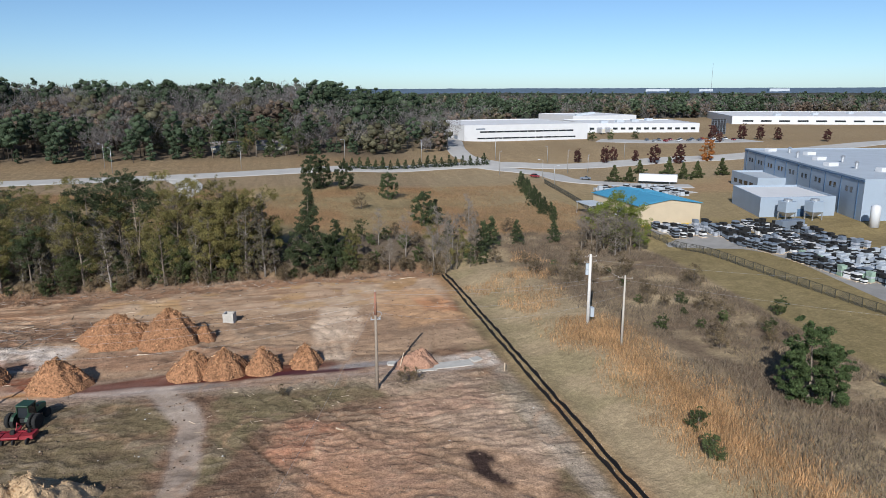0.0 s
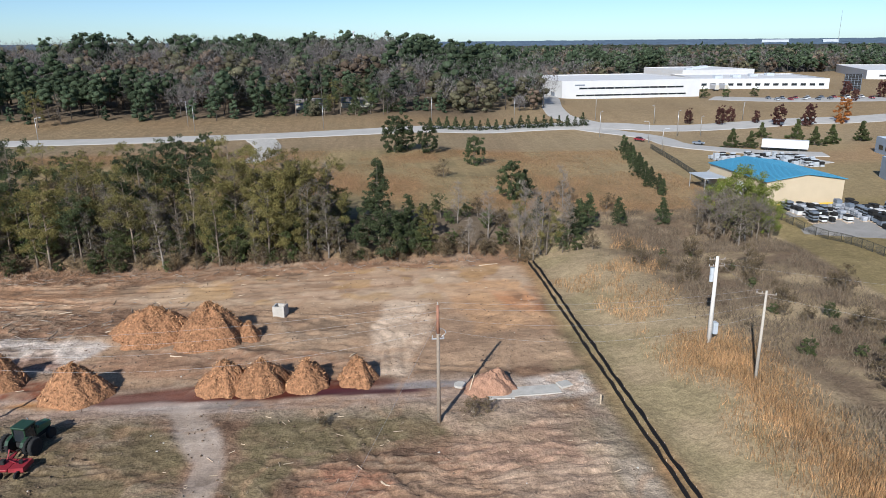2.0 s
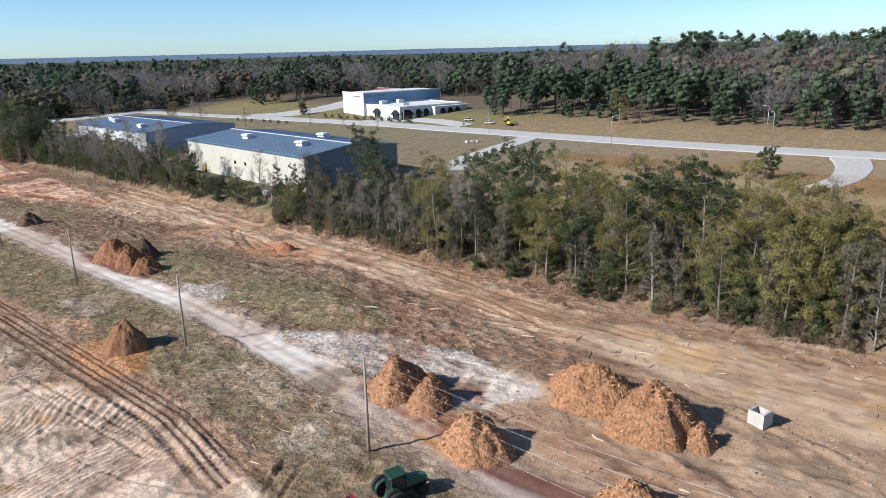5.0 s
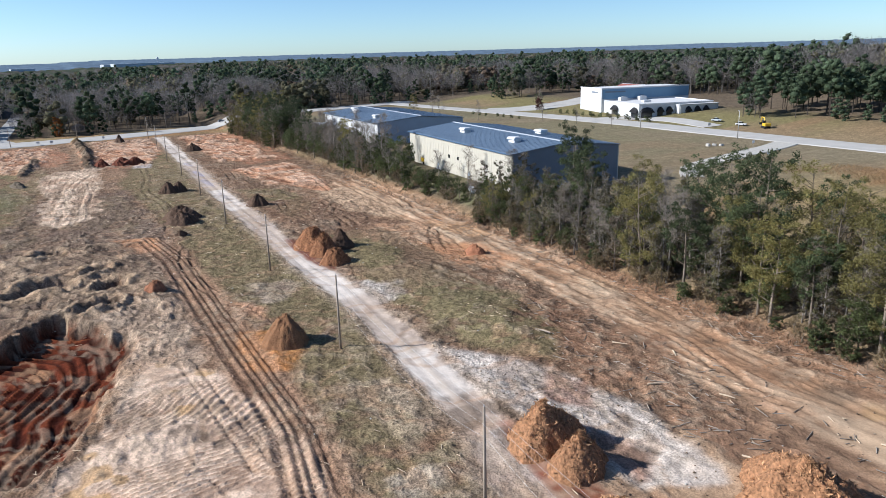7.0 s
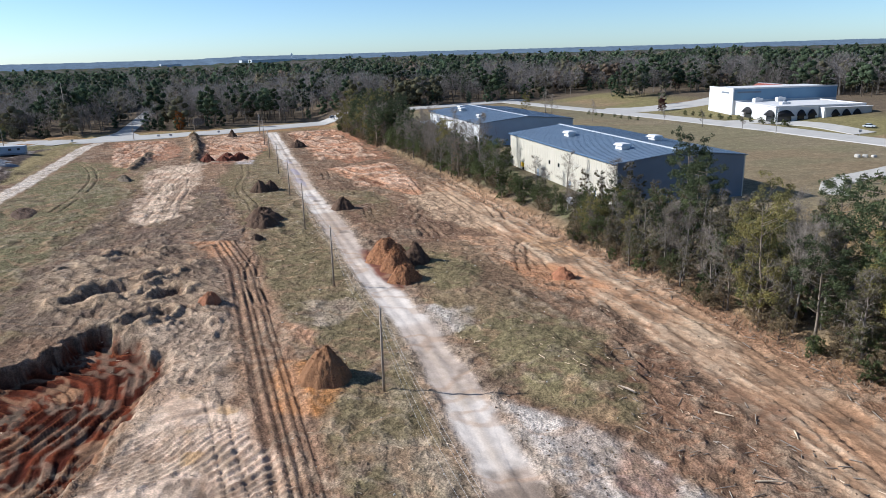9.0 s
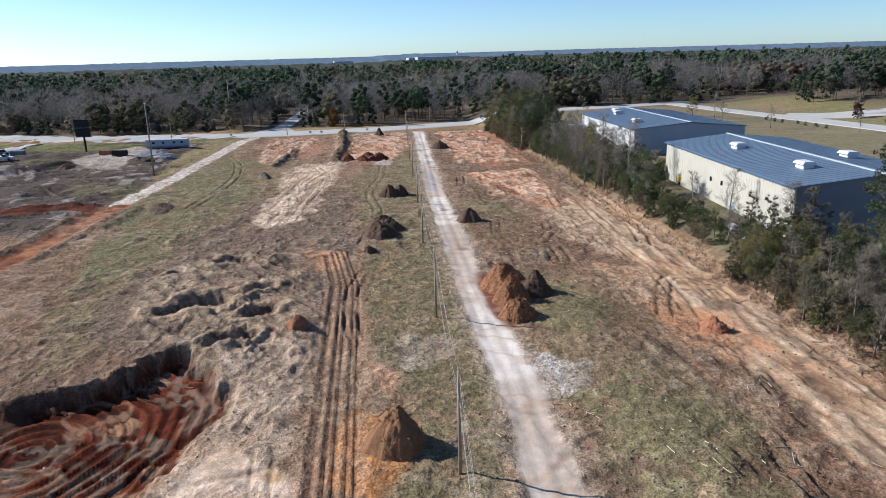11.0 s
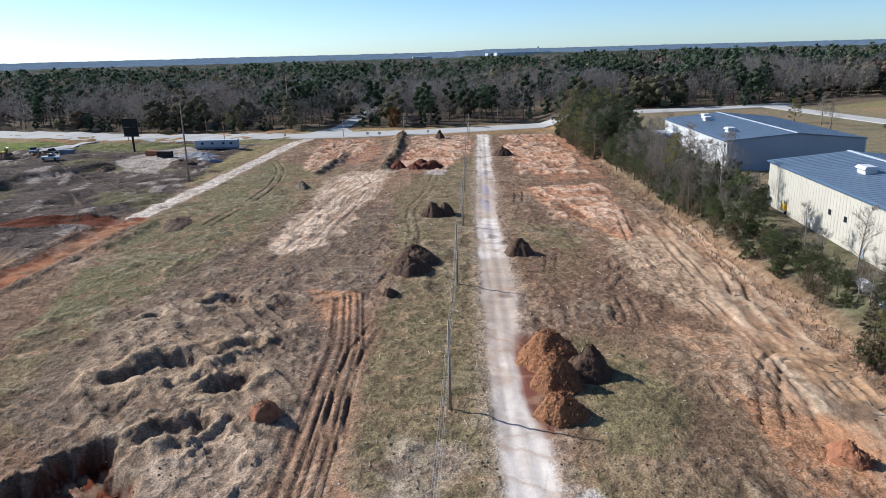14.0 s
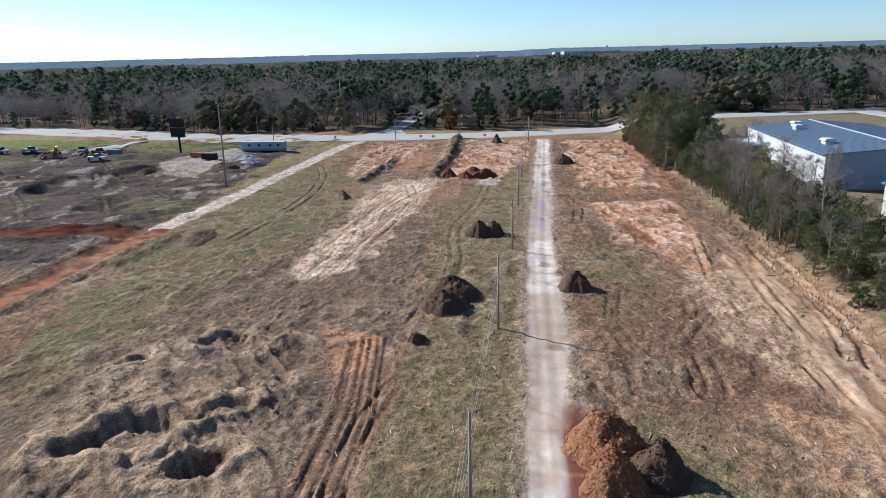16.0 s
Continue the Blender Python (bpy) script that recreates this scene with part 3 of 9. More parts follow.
    s = mix(s, (0.37, 0.215, 0.125), strip * smooth((n1 - 0.47) / 0.1) * 0.6)
    s = mix(s, (0.50, 0.40, 0.28), strip * smooth((n2 - 0.55) / 0.12) * 0.35)
    s = mix(s, (0.27, 0.175, 0.11), strip * west * smooth((0.46 - marks) / 0.06) * 0.3)
    s = mix(s, PALE, strip * smooth((marks - 0.56) / 0.06) * 0.2)
    s = mix(s, (0.19, 0.118, 0.074), strip * west * smooth((0.44 - scrape) / 0.03) * 0.75)
    s = mix(s, (0.52, 0.43, 0.32), strip * west * smooth((scrape - 0.56) / 0.04) * 0.5)
    s = mix(s, (0.20, 0.135, 0.09), strip * smooth((0.40 - fbm(x, y, 3.5, 4, 304)) / 0.06) * 0.55)
    s = s * (1 + 0.12 * strip * smooth((-40 - x) / 16))[..., None]
    z = z + strip * west * ((marks - 0.5) * 0.35 + (scrape - 0.5) * 0.55)
    s = mix(s, (0.50, 0.40, 0.285), smooth((x + 45) / 20) * strip * smooth((fbm(x, y, 13, 4, 330) - 0.5) / 0.1) * 0.6)
    s = mix(s, (0.40, 0.265, 0.12), smooth((x + 45) / 20) * strip * smooth((fbm(x, y, 8, 3, 331) - 0.58) / 0.06) * 0.55)
    grit = grit * (1 - 0.55 * strip) * (1 - 0.4 * smooth((x + 50) / 20) * smooth((y - 100) / 4))
    ragged = smooth((fbm(x * 0.35 + 0.05 * y, y + 0.3 * bend, 4.0, 4, 94) - 0.40) / 0.14)
    for pts, tint, amount, rough in (
        # grey-brown worked ground round the craters
        ([(-240, 86), (-232, 58), (-192, 52), (-165, 46), (-140, 44), (-118, 52), (-114, 82), (-165, 87)], (0.145, 0.112, 0.09), 0.8, 4),
        # eastern corner of the site
        ([(-45, 104), (-42, 122), (-20, 132), (30, 133), (33, 104)], (0.39, 0.285, 0.19), 0.75, 3),
        ([(6, 131), (14, 131), (13, 116), (9, 103), (3, 103), (5, 118)], PALE, 0.9, 1.5), ([(16, 138), (30, 138), (33, 118), (20, 116)], (0.47, 0.30, 0.165), 0.75, 3), ([(24, 134), (33, 132), (33, 122), (26, 124)], ORANGE, 0.55, 2), ([(18, 95), (19, 101), (31, 101.5), (32, 96)], (0.52, 0.48, 0.43), 0.85, 1),
        ([(0, 84), (6, 82), (8, 72), (2, 68), (-3, 76)], (0.42, 0.22, 0.14), 0.7, 1.5), ([(-4, 66), (8, 82), (24, 80), (29, 64), (16, 54), (0, 55)], (0.42, 0.30, 0.205), 0.7, 2.5), ([(-2, 66), (6, 78), (16, 76), (14, 64), (4, 58)], (0.37, 0.225, 0.15), 0.7, 3), ([(10, 95), (28, 95), (29, 66), (20, 74), (14, 84)], (0.46, 0.36, 0.27), 0.75, 2.5), ([(1, 70), (7, 72), (9, 62), (2, 58)], (0.42, 0.25, 0.15), 0.7, 2), ([(10, 88), (24, 90), (27, 82), (12, 80)], (0.36, 0.23, 0.16), 0.6, 2), ([(29, 96), (32.5, 96), (33, 52), (29.5, 52)], (0.37, 0.325, 0.265), 0.7, 0.8),
        ([(-34, 110), (-30, 114), (-8, 113), (6, 108), (4, 104), (-20, 105)], (0.25, 0.135, 0.085), 0.5, 2), ([(-14, 96), (8, 97), (26, 94), (26, 91), (6, 93), (-8, 93)], (0.33, 0.28, 0.22), 0.35, 1.5),
        # brown ground full of brush
        ([(-78, 127), (-70, 133), (-40, 130), (-22, 128), (-24, 118), (-44, 120), (-64, 121)], (0.225, 0.14, 0.092), 0.9, 2.5), ([(-192, 113), (-190, 136), (-150, 137), (-128, 133), (-148, 115)], (0.165, 0.108, 0.075), 0.92, 2.5), ([(-86, 124), (-84, 136), (-62, 139), (-50, 130), (-56, 118), (-66, 118)], (0.20, 0.12, 0.078), 0.85, 2.5), ([(-156, 118), (-152, 124), (-146, 123), (-144, 117)], (0.12, 0.08, 0.06), 0.7, 1.2), ([(-66, 125), (-62, 130), (-48, 128), (-50, 122)], (0.32, 0.19, 0.12), 0.6, 2),
        ([(-150, 116), (-142, 133), (-114, 133), (-98, 129), (-98, 116), (-120, 113)], (0.185, 0.14, 0.092), 0.7, 3),
        # pale gravel spills beside the lane
        ([(-78, 108.5), (-70, 114), (-58, 119), (-45, 120.5), (-32, 117.5), (-36, 110), (-50, 108.5), (-60, 107)], (0.50, 0.475, 0.44), 0.85, 2.2), ([(-60, 117), (-55, 119), (-50, 116), (-55, 113)], (0.21, 0.10, 0.066), 0.85, 1), ([(-47, 113), (-40, 115), (-37, 111), (-44, 110)], (0.22, 0.11, 0.07), 0.8, 1), ([(-108, 110), (-104, 117), (-98, 115.5), (-96, 109.5)], (0.50, 0.48, 0.45), 0.75, 3), ([(-119, 94), (-117, 101), (-110, 101), (-106, 94), (-112, 93)], (0.42, 0.36, 0.30), 0.6, 3), ([(-50, 90), (-49, 94.5), (-41, 95), (-40, 91)], (0.46, 0.42, 0.36), 0.5, 2), ([(-72, 93), (-70, 99), (-56, 100), (-54, 94)], (0.40, 0.335, 0.26), 0.6, 1.6),
        ([(-96, 87), (-93, 94), (-84, 93), (-79, 89), (-82, 85), (-90, 85.5)], (0.48, 0.22, 0.075), 0.95, 0.8), ([(-110, 89), (-104, 94), (-99, 92), (-102, 88.5)], (0.42, 0.25, 0.16), 0.8, 1.2),
        # orange and pale scrapes on the strip
        ([(-126, 134), (-118, 143), (-104, 143), (-100, 135), (-112, 131)], (0.45, 0.24, 0.13), 0.85, 2), ([(-150, 132), (-140, 142), (-124, 140), (-128, 132)], (0.44, 0.28, 0.175), 0.8, 2), ([(-200, 134), (-196, 150), (-160, 147), (-150, 138), (-170, 132)], (0.47, 0.355, 0.245), 0.8, 2.5), ([(-145, 143), (-138, 151), (-122, 150), (-126, 144)], (0.47, 0.30, 0.17), 0.7, 2),
        # western pads
        ([(-258, 122), (-262, 146), (-216, 144), (-198, 138), (-220, 126)], (0.46, 0.255, 0.155), 0.85, 3), ([(-236, 132), (-230, 143), (-204, 140), (-214, 132)], (0.52, 0.36, 0.26), 0.7, 2), ([(-392, 126), (-394, 152), (-330, 156), (-272, 150), (-268, 132), (-330, 122)], (0.34, 0.165, 0.10), 0.9, 3), ([(-380, 130), (-384, 146), (-320, 148), (-296, 140), (-330, 128)], (0.47, 0.285, 0.20), 0.75, 4), ([(-360, 76), (-366, 100), (-306, 102), (-288, 90), (-310, 76)], (0.40, 0.22, 0.14), 0.85, 3), ([(-312, 82), (-308, 95), (-292, 94), (-290, 84)], (0.26, 0.07, 0.035), 0.95, 1.5), ([(-296, 93), (-294, 99), (-284, 98), (-286, 92)], (0.52, 0.52, 0.55), 0.85, 0.8), ([(-392, 38), (-388, 66), (-340, 74), (-310, 66), (-330, 48)], (0.33, 0.175, 0.11), 0.85, 3), ([(-388, 44), (-380, 60), (-340, 66), (-350, 50)], (0.44, 0.32, 0.23), 0.6, 3),
        ([(-296, 66), (-294, 80), (-262, 80), (-240, 74), (-206, 76), (-190, 68), (-214, 61), (-244, 63), (-270, 60)], (0.52, 0.42, 0.32), 0.8, 4.5), ([(-236, 64), (-232, 74), (-206, 74), (-200, 66)], (0.50, 0.32, 0.22), 0.6, 2),
        ([(-168, 75), (-166, 84), (-154, 84), (-152, 76)], (0.48, 0.25, 0.13), 0.85, 1.2)):
        s = mix(s, tint, amount * patch(x, y, pts, 1.6, rough, int(abs(pts[0][0] * 7 + pts[0][1]))) * (0.8 + 0.35 * n2) * (0.62 + 0.42 * ragged))
    s = mix(s, (0.135, 0.135, 0.076), 0.75 * patch(x, y, [(-330, 30), (-225, 24), (-180, 28), (-150, 36), (-160, 46), (-200, 50), (-240, 56), (-300, 52)], 4, 4, 318) * smooth((n2 * 0.6 + n3 * 0.4 - 0.38) / 0.12))
    s = mix(s, (0.155, 0.14, 0.078), 0.75 * np.maximum(patch(x, y, MOUND, 2.5, 2, 319), patch(x, y, MOUND_B, 2.5, 2, 320)) * smooth((n2 * 0.5 + n3 * 0.5 - 0.36) / 0.12))
    s = mix(s, (0.135, 0.112, 0.068), 0.8 * patch(x, y, [(-46, 97), (-20, 95), (-16, 88), (-16, 62), (-44, 62)], 2.5, 2, 329))
    pads = np.maximum(np.maximum(patch(x, y, PADS[0], 2, 3, 321), patch(x, y, PADS[1], 2, 3, 322)), np.maximum(patch(x, y, PADS[2], 2, 3, 323), patch(x, y, PADS[3], 2, 3, 324)))
    furrow = 1 - np.abs(fbm(x * 0.5 + 0.2 * y, y * 0.8 - 0.2 * x, 5.0, 4, 325) - 0.5) * 7
    s = mix(s, (0.43, 0.245, 0.155), pads * 0.6)
    # paler on furrow crests, darker in the hollows between
    s = mix(s, (0.56, 0.43, 0.33), pads * smooth((furrow - 0.35) / 0.3) * 0.7)
    s = mix(s, (0.17, 0.075, 0.045), pads * smooth((-0.35 - furrow) / 0.4) * 0.8)
    z = z + pads * 0.5 * np.clip(furrow, -0.5, 1)
    pale = patch(x, y, PALE_CUT, 2, 3, 326)
    combed = fbm(x * 0.12 + 0.03 * y, y + 0.1 * x, 1.6, 3, 327)
    s = mix(s, (0.58, 0.475, 0.365), pale * 0.95)
    s = mix(s, (0.44, 0.29, 0.20), pale * smooth((n2 - 0.5) / 0.08) * 0.6)
    s = mix(s, (0.27, 0.20, 0.145), pale * smooth((0.46 - combed) / 0.04) * 0.7)
    z = z + pale * 0.5 * (combed - 0.5)
    # rows of dark brush dragged together
    for row, wide, tall, tint in (([(-297, 77.5), (-349, 78.7), (-407, 77)], 2.3, 1.7, (0.052, 0.043, 0.032)), ([(-290, 54.5), (-312, 56.5), (-333, 59)], 2.2, 1.2, (0.12, 0.10, 0.075)), ([(-199, 24.5), (-222, 26)], 1.8, 0.9, (0.09, 0.085, 0.05))):
        d = near_line(x, y, row)[0] + 2.2 * (fbm(x, y, 5, 3, 328) - 0.5)
        z = z + tall * np.exp(-(d / wide) ** 2) * (0.4 + 1.2 * m3)
        s = mix(s, tint, smooth((wide * 1.1 - d) / 0.8) * 0.9)
    churn = patch(x, y, CHURN, 5, 3, 67)
    s = mix(s, (0.15, 0.114, 0.087), churn * 0.88)
    s = mix(s, (0.17, 0.13, 0.098), churn * smooth((0.47 - n2) / 0.1) * 0.7)
    s = mix(s, (0.42, 0.335, 0.255), patch(x, y, APRON, 2, 2, 68) * (0.55 + 0.6 * (n2 - 0.2)))
    # grey churned ground in the south-west
    side_y = 24 + 0.055 * (-225 - x)
    far_sw = smooth((side_y - 8 + 12 * (n1 - 0.5) - y) / 5) * smooth((-185 - x) / 20)
    mire = fbm(x * 0.8 + 0.5 * y, y * 0.5 - 0.3 * x, 5.5, 5, 90)
    s = mix(s, (0.088, 0.074, 0.066), far_sw * 0.96)
    s = mix(s, (0.05, 0.042, 0.04), far_sw * smooth((0.46 - mire) / 0.05) * 0.9)
    s = mix(s, (0.36, 0.33, 0.30), far_sw * smooth((nx * 0.5 + n2 * 0.5 - 0.59) / 0.03) * 0.6)
    s = mix(s, (0.15, 0.15, 0.07), far_sw * smooth((n1 - 0.55) / 0.06) * 0.5)
    z = z + far_sw * (2.6 * (mire - 0.5) + 0.8 * (n2 - 0.5))
    s = mix(s, (0.42, 0.385, 0.34), 0.7 * patch(x, y, [(-337, -36), (-361, -31), (-376, -20), (-350, -2), (-318, -8), (-300, -4), (-306, -18)], 2, 3, 92))
    s = mix(s, (0.24, 0.205, 0.11), 0.85 * patch(x, y, [(-276, 14), (-281, 19), (-323, 20), (-390, 26), (-392, 14), (-366, 8), (-320, 10)], 2, 2, 93))
    # dark face of a long spoil bank
    d = near_line(x, y, [(-275, -49), (-293, -49), (-312, -38), (-318, -30)])[0]
    z = z + 2.0 * np.exp(-((d) / 3.0) ** 2)
    s = mix(s, (0.05, 0.042, 0.038), smooth((3.2 - d) / 1.5) * 0.85)
    # red pit with ragged rim
    pit = patch(x, y, PIT, 1.7, 3.6, 61, 4.5)
    floor_ = patch(x, y, PIT, 5.0, 3.4, 61, 4.5)
    # curved machine furrows: round loops in the west, long passes along the rim
    rr = np.hypot(x + 97, (y - 51) * 1.1) + 5.5 * (fbm(x, y, 13, 2, 98) - 0.5)
    along = 0.42 * (x + 90) + 1.0 * (y - 60) + 5.0 * (fbm(x, y, 12, 2, 99) - 0.5)
    pick = smooth((fbm(x, y, 12, 2, 305) + 0.02 * (-92 - x) - 0.47) / 0.05)
    phase = np.where(pick > 0.5, rr, along)
    lines = np.sin(phase * 3.4) * 0.6 + 0.4 * np.sin(phase * 8.3 + 1.3) * smooth((fbm(x, y, 5, 2, 306) - 0.40) / 0.1)
    lines = lines * (0.35 + 0.9 * fbm(x, y, 6, 3, 62))
    swirl = fbm(phase * 0.9, 0.18 * (x + y) + 0.4 * lines, 2.4, 4, 63) * 0.6 + 0.4 * fbm(x, y, 3.0, 4, 64)
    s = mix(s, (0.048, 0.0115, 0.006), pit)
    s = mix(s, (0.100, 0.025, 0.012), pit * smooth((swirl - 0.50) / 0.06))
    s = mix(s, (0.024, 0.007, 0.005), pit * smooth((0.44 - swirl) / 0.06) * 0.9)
    # furrow highlights and dark troughs are painted shading that follows the lines
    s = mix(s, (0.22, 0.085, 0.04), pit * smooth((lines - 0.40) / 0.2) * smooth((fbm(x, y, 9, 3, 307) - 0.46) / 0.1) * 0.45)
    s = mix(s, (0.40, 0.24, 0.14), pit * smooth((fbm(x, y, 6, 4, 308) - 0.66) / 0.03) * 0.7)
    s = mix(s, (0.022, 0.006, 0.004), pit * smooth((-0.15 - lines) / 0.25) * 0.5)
    s = mix(s, (0.16, 0.05, 0.022), pit * smooth((lines - 0.32) / 0.2) * 0.3)
    steep = smooth((-103 - x) / 5) * (1 - smooth((y - 64) / 3))
    z = z - (2.5 * steep * pit + (1 - steep) * 2.2 * floor_) + floor_ * (0.32 * lines + 0.7 * (swirl - 0.5))
    grit = grit * (1 - 0.55 * pit)
    rim = patch(x, y, PIT, 9, 2.5, 64) * (1 - pit)
    clump = 1 - np.abs(fbm(x + 1.5 * m2, y, 3.0, 3, 309) - 0.5) * 6
    west_rim = rim * smooth((-96 - x) / 8)
    z = z + west_rim * (1.3 * np.clip(m2 - 0.38, 0, 1) + 0.75 * np.clip(clump, -0.3, 1)) + (rim - west_rim) * (0.5 * (m3 - 0.5) + 0.15 * np.clip(clump, -0.5, 1))
    # dozer washboard on pale sand
    wash = patch(x, y, WASH, 1.5, 1.4, 65)
    cell = 0.15 + 1.6 * (fbm(x, y, 30, 2, 66) - 0.5)
    wave = np.sin(((x + 65) * np.cos(cell) + (y - 72) * np.sin(cell)) * 8.4 + 1.5 * m2)
    on_ = smooth((fbm(x * 1.3, y * 0.8, 11, 2, 69) - 0.44) / 0.05)
    gash = 1 - np.abs(fbm(x * 0.9 + 0.25 * y, y * 0.45 - 0.2 * x, 5.0, 2, 310) - 0.5) * 9
    s = mix(s, (0.62, 0.50, 0.395), wash * 0.95)
    s = mix(s, (0.47, 0.29, 0.185), wash * smooth((n1 - 0.5) / 0.1) * 0.8)
    s = mix(s, (0.20, 0.115, 0.07), wash * on_ * smooth((wave - 0.35) / 0.35) * 0.6)
    s = mix(s, (0.20, 0.13, 0.09), wash * smooth((0.42 - n2) / 0.08) * 0.6)
    s = mix(s, (0.46, 0.31, 0.16), wash * smooth((fbm(x, y, 5, 2, 312) - 0.66) / 0.03) * 0.8)
    z = z + wash * (0.11 * wave * on_ + 0.7 * (m2 - 0.5) - 0.22 * np.clip(gash, 0, 1) * (1 - on_))
    grit = grit * (1 - 0.5 * wash)
    wx, wy = x + 3.4 * (fbm(x, y, 5.5, 4, 85) - 0.5), y + 3.4 * (fbm(x, y, 5.5, 4, 86) - 0.5)
    for cx, cy, r, deep in CRATERS:
        u, v = 0.8 * (wx - cx) + 0.6 * (wy - cy), -0.6 * (wx - cx) + 0.8 * (wy - cy)
        d = np.hypot(u * 1.15, v * 0.72) / r
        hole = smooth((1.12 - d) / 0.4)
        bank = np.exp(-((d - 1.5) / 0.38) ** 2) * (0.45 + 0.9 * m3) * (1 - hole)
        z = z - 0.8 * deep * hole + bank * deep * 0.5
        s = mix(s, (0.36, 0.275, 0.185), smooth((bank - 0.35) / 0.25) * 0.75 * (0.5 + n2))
        # hole darkened in the colour to deepen the shadow inside it
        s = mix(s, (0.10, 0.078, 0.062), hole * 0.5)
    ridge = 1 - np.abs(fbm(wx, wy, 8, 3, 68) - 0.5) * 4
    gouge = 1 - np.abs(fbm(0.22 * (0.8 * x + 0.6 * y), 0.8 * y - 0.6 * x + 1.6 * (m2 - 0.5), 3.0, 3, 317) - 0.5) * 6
    # gouge and ridge crests lightened, hollows darkened: shading put into the colour
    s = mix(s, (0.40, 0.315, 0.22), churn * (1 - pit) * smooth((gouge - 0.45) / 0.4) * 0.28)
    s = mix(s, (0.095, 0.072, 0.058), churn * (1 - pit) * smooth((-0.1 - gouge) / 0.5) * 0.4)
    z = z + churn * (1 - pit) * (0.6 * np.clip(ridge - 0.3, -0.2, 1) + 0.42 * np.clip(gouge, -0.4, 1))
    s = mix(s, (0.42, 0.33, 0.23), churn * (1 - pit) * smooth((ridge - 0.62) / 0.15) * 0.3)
    # parallel tyre ruts
    d, side, run = near_line(x, y, RUTS)
    cutsum = 0.0
    for off in (-2.4, -1.6, -0.3, 0.6, 1.9, 2.4):
        w = side - off + 0.35 * (fbm(run, off * 9, 9, 2, 71) - 0.5)
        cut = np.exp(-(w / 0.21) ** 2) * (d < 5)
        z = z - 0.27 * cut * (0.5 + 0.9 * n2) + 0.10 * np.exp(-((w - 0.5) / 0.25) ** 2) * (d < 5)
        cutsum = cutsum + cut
        # each cut is coloured darker along its groove
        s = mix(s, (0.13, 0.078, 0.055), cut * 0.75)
    rutted = smooth((4.4 - d) / 1.5)
    s = mix(s, (0.33, 0.215, 0.145), 0.6 * rutted * smooth((n2 - 0.35) / 0.2) * (1 - smooth(cutsum)))
    # gravel lane with two wheel tracks
    d, side, run = near_line(x, y, LANE)
    white = smooth((-40 - x) / 24)
    edge = 3.35 + 1.6 * (fbm(x, y, 9, 4, 72) - 0.5) + 0.5 * (n3 - 0.5)
    lane = smooth((edge - d) / 1.3)
    s = mix(s, (0.40, 0.335, 0.28), lane * (1 - white) * (0.35 + 0.7 * n2))
    s = mix(s, (0.20, 0.13, 0.09), lane * (1 - white) * smooth((n3 * 0.5 + n2 * 0.5 - 0.52) / 0.08) * 0.7)
    s = mix(s, GRAVEL, lane * white * (0.78 + 0.3 * n2))
    s = mix(s, (0.40, 0.35, 0.295), lane * np.exp(-((side - 0.15) / 0.5) ** 2) * smooth((fbm(x, y, 14, 3, 74) - 0.42) / 0.15) * 0.6)
    s = mix(s, (0.38, 0.355, 0.33), lane * smooth((fbm(run * 0.1, side, 1.8, 4, 73) - 0.52) / 0.08) * 0.65)
    s = mix(s, (0.30, 0.22, 0.16), lane * smooth((fbm(x, y, 22, 2, 75) - 0.58) / 0.06) * 0.5)
    s = mix(s, (0.34, 0.28, 0.215), smooth((edge + 1.8 - d) / 1.6) * (1 - lane) * 0.55)
    grit = grit * (1 - lane * (0.3 + 0.55 * white))
    z = z - 0.12 * lane * np.exp(-((np.abs(side) - 1.0) / 0.4) ** 2)
    d, side, run = near_line(x, y, BRANCH)
    path = smooth((2.3 + 2.4 * (n2 - 0.5) - d) / 1.2)
    s = mix(s, (0.40, 0.355, 0.305), path * (0.6 + 0.4 * n2))
    s = mix(s, (0.27, 0.22, 0.17), path * np.exp(-((np.abs(side) - 0.8) / 0.4) ** 2) * 0.35)
    grit = grit * (1 - 0.6 * path)
    for pts, gauge, width, deep, tone in TRACKS:
        px, py = [p[0] for p in pts], [p[1] for p in pts]
        m = (x > min(px) - 5) & (x < max(px) + 5) & (y > min(py) - 5) & (y < max(py) + 5)
        if not m.any():
            continue
        lx, ly = x[m], y[m]
        curve = [Vector(p) for p in pts]
        fine_line = []
        for i in range(len(curve) - 1):
            p0, p1, p2, p3 = curve[max(i - 1, 0)], curve[i], curve[i + 1], curve[min(i + 2, len(curve) - 1)]
            for k in range(4):
                t = k / 4
                q = 0.5 * (2 * p1 + (p2 - p0) * t + (2 * p0 - 5 * p1 + 4 * p2 - p3) * t * t + (3 * p1 - p0 - 3 * p2 + p3) * t ** 3)
                fine_line.append((q.x, q.y))
        fine_line.append(pts[-1])
        d, side, run = near_line(lx, ly, fine_line)
        worn = smooth((fbm(lx, ly, 9, 3, int(-px[0])) - 0.36) / 0.2) * (1 - 0.8 * lane[m])
        for off in (-gauge / 2, gauge / 2):
            w = (side - off + 0.3 * (fbm(lx, ly, 5, 2, 97) - 0.5)) / (0.8 * width)
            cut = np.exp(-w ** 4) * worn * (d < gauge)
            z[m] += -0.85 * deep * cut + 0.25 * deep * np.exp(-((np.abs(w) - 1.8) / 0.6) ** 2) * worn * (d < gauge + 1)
            # groove scaled by the track's tone, one berm tinted paler
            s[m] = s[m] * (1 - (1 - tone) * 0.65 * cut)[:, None]
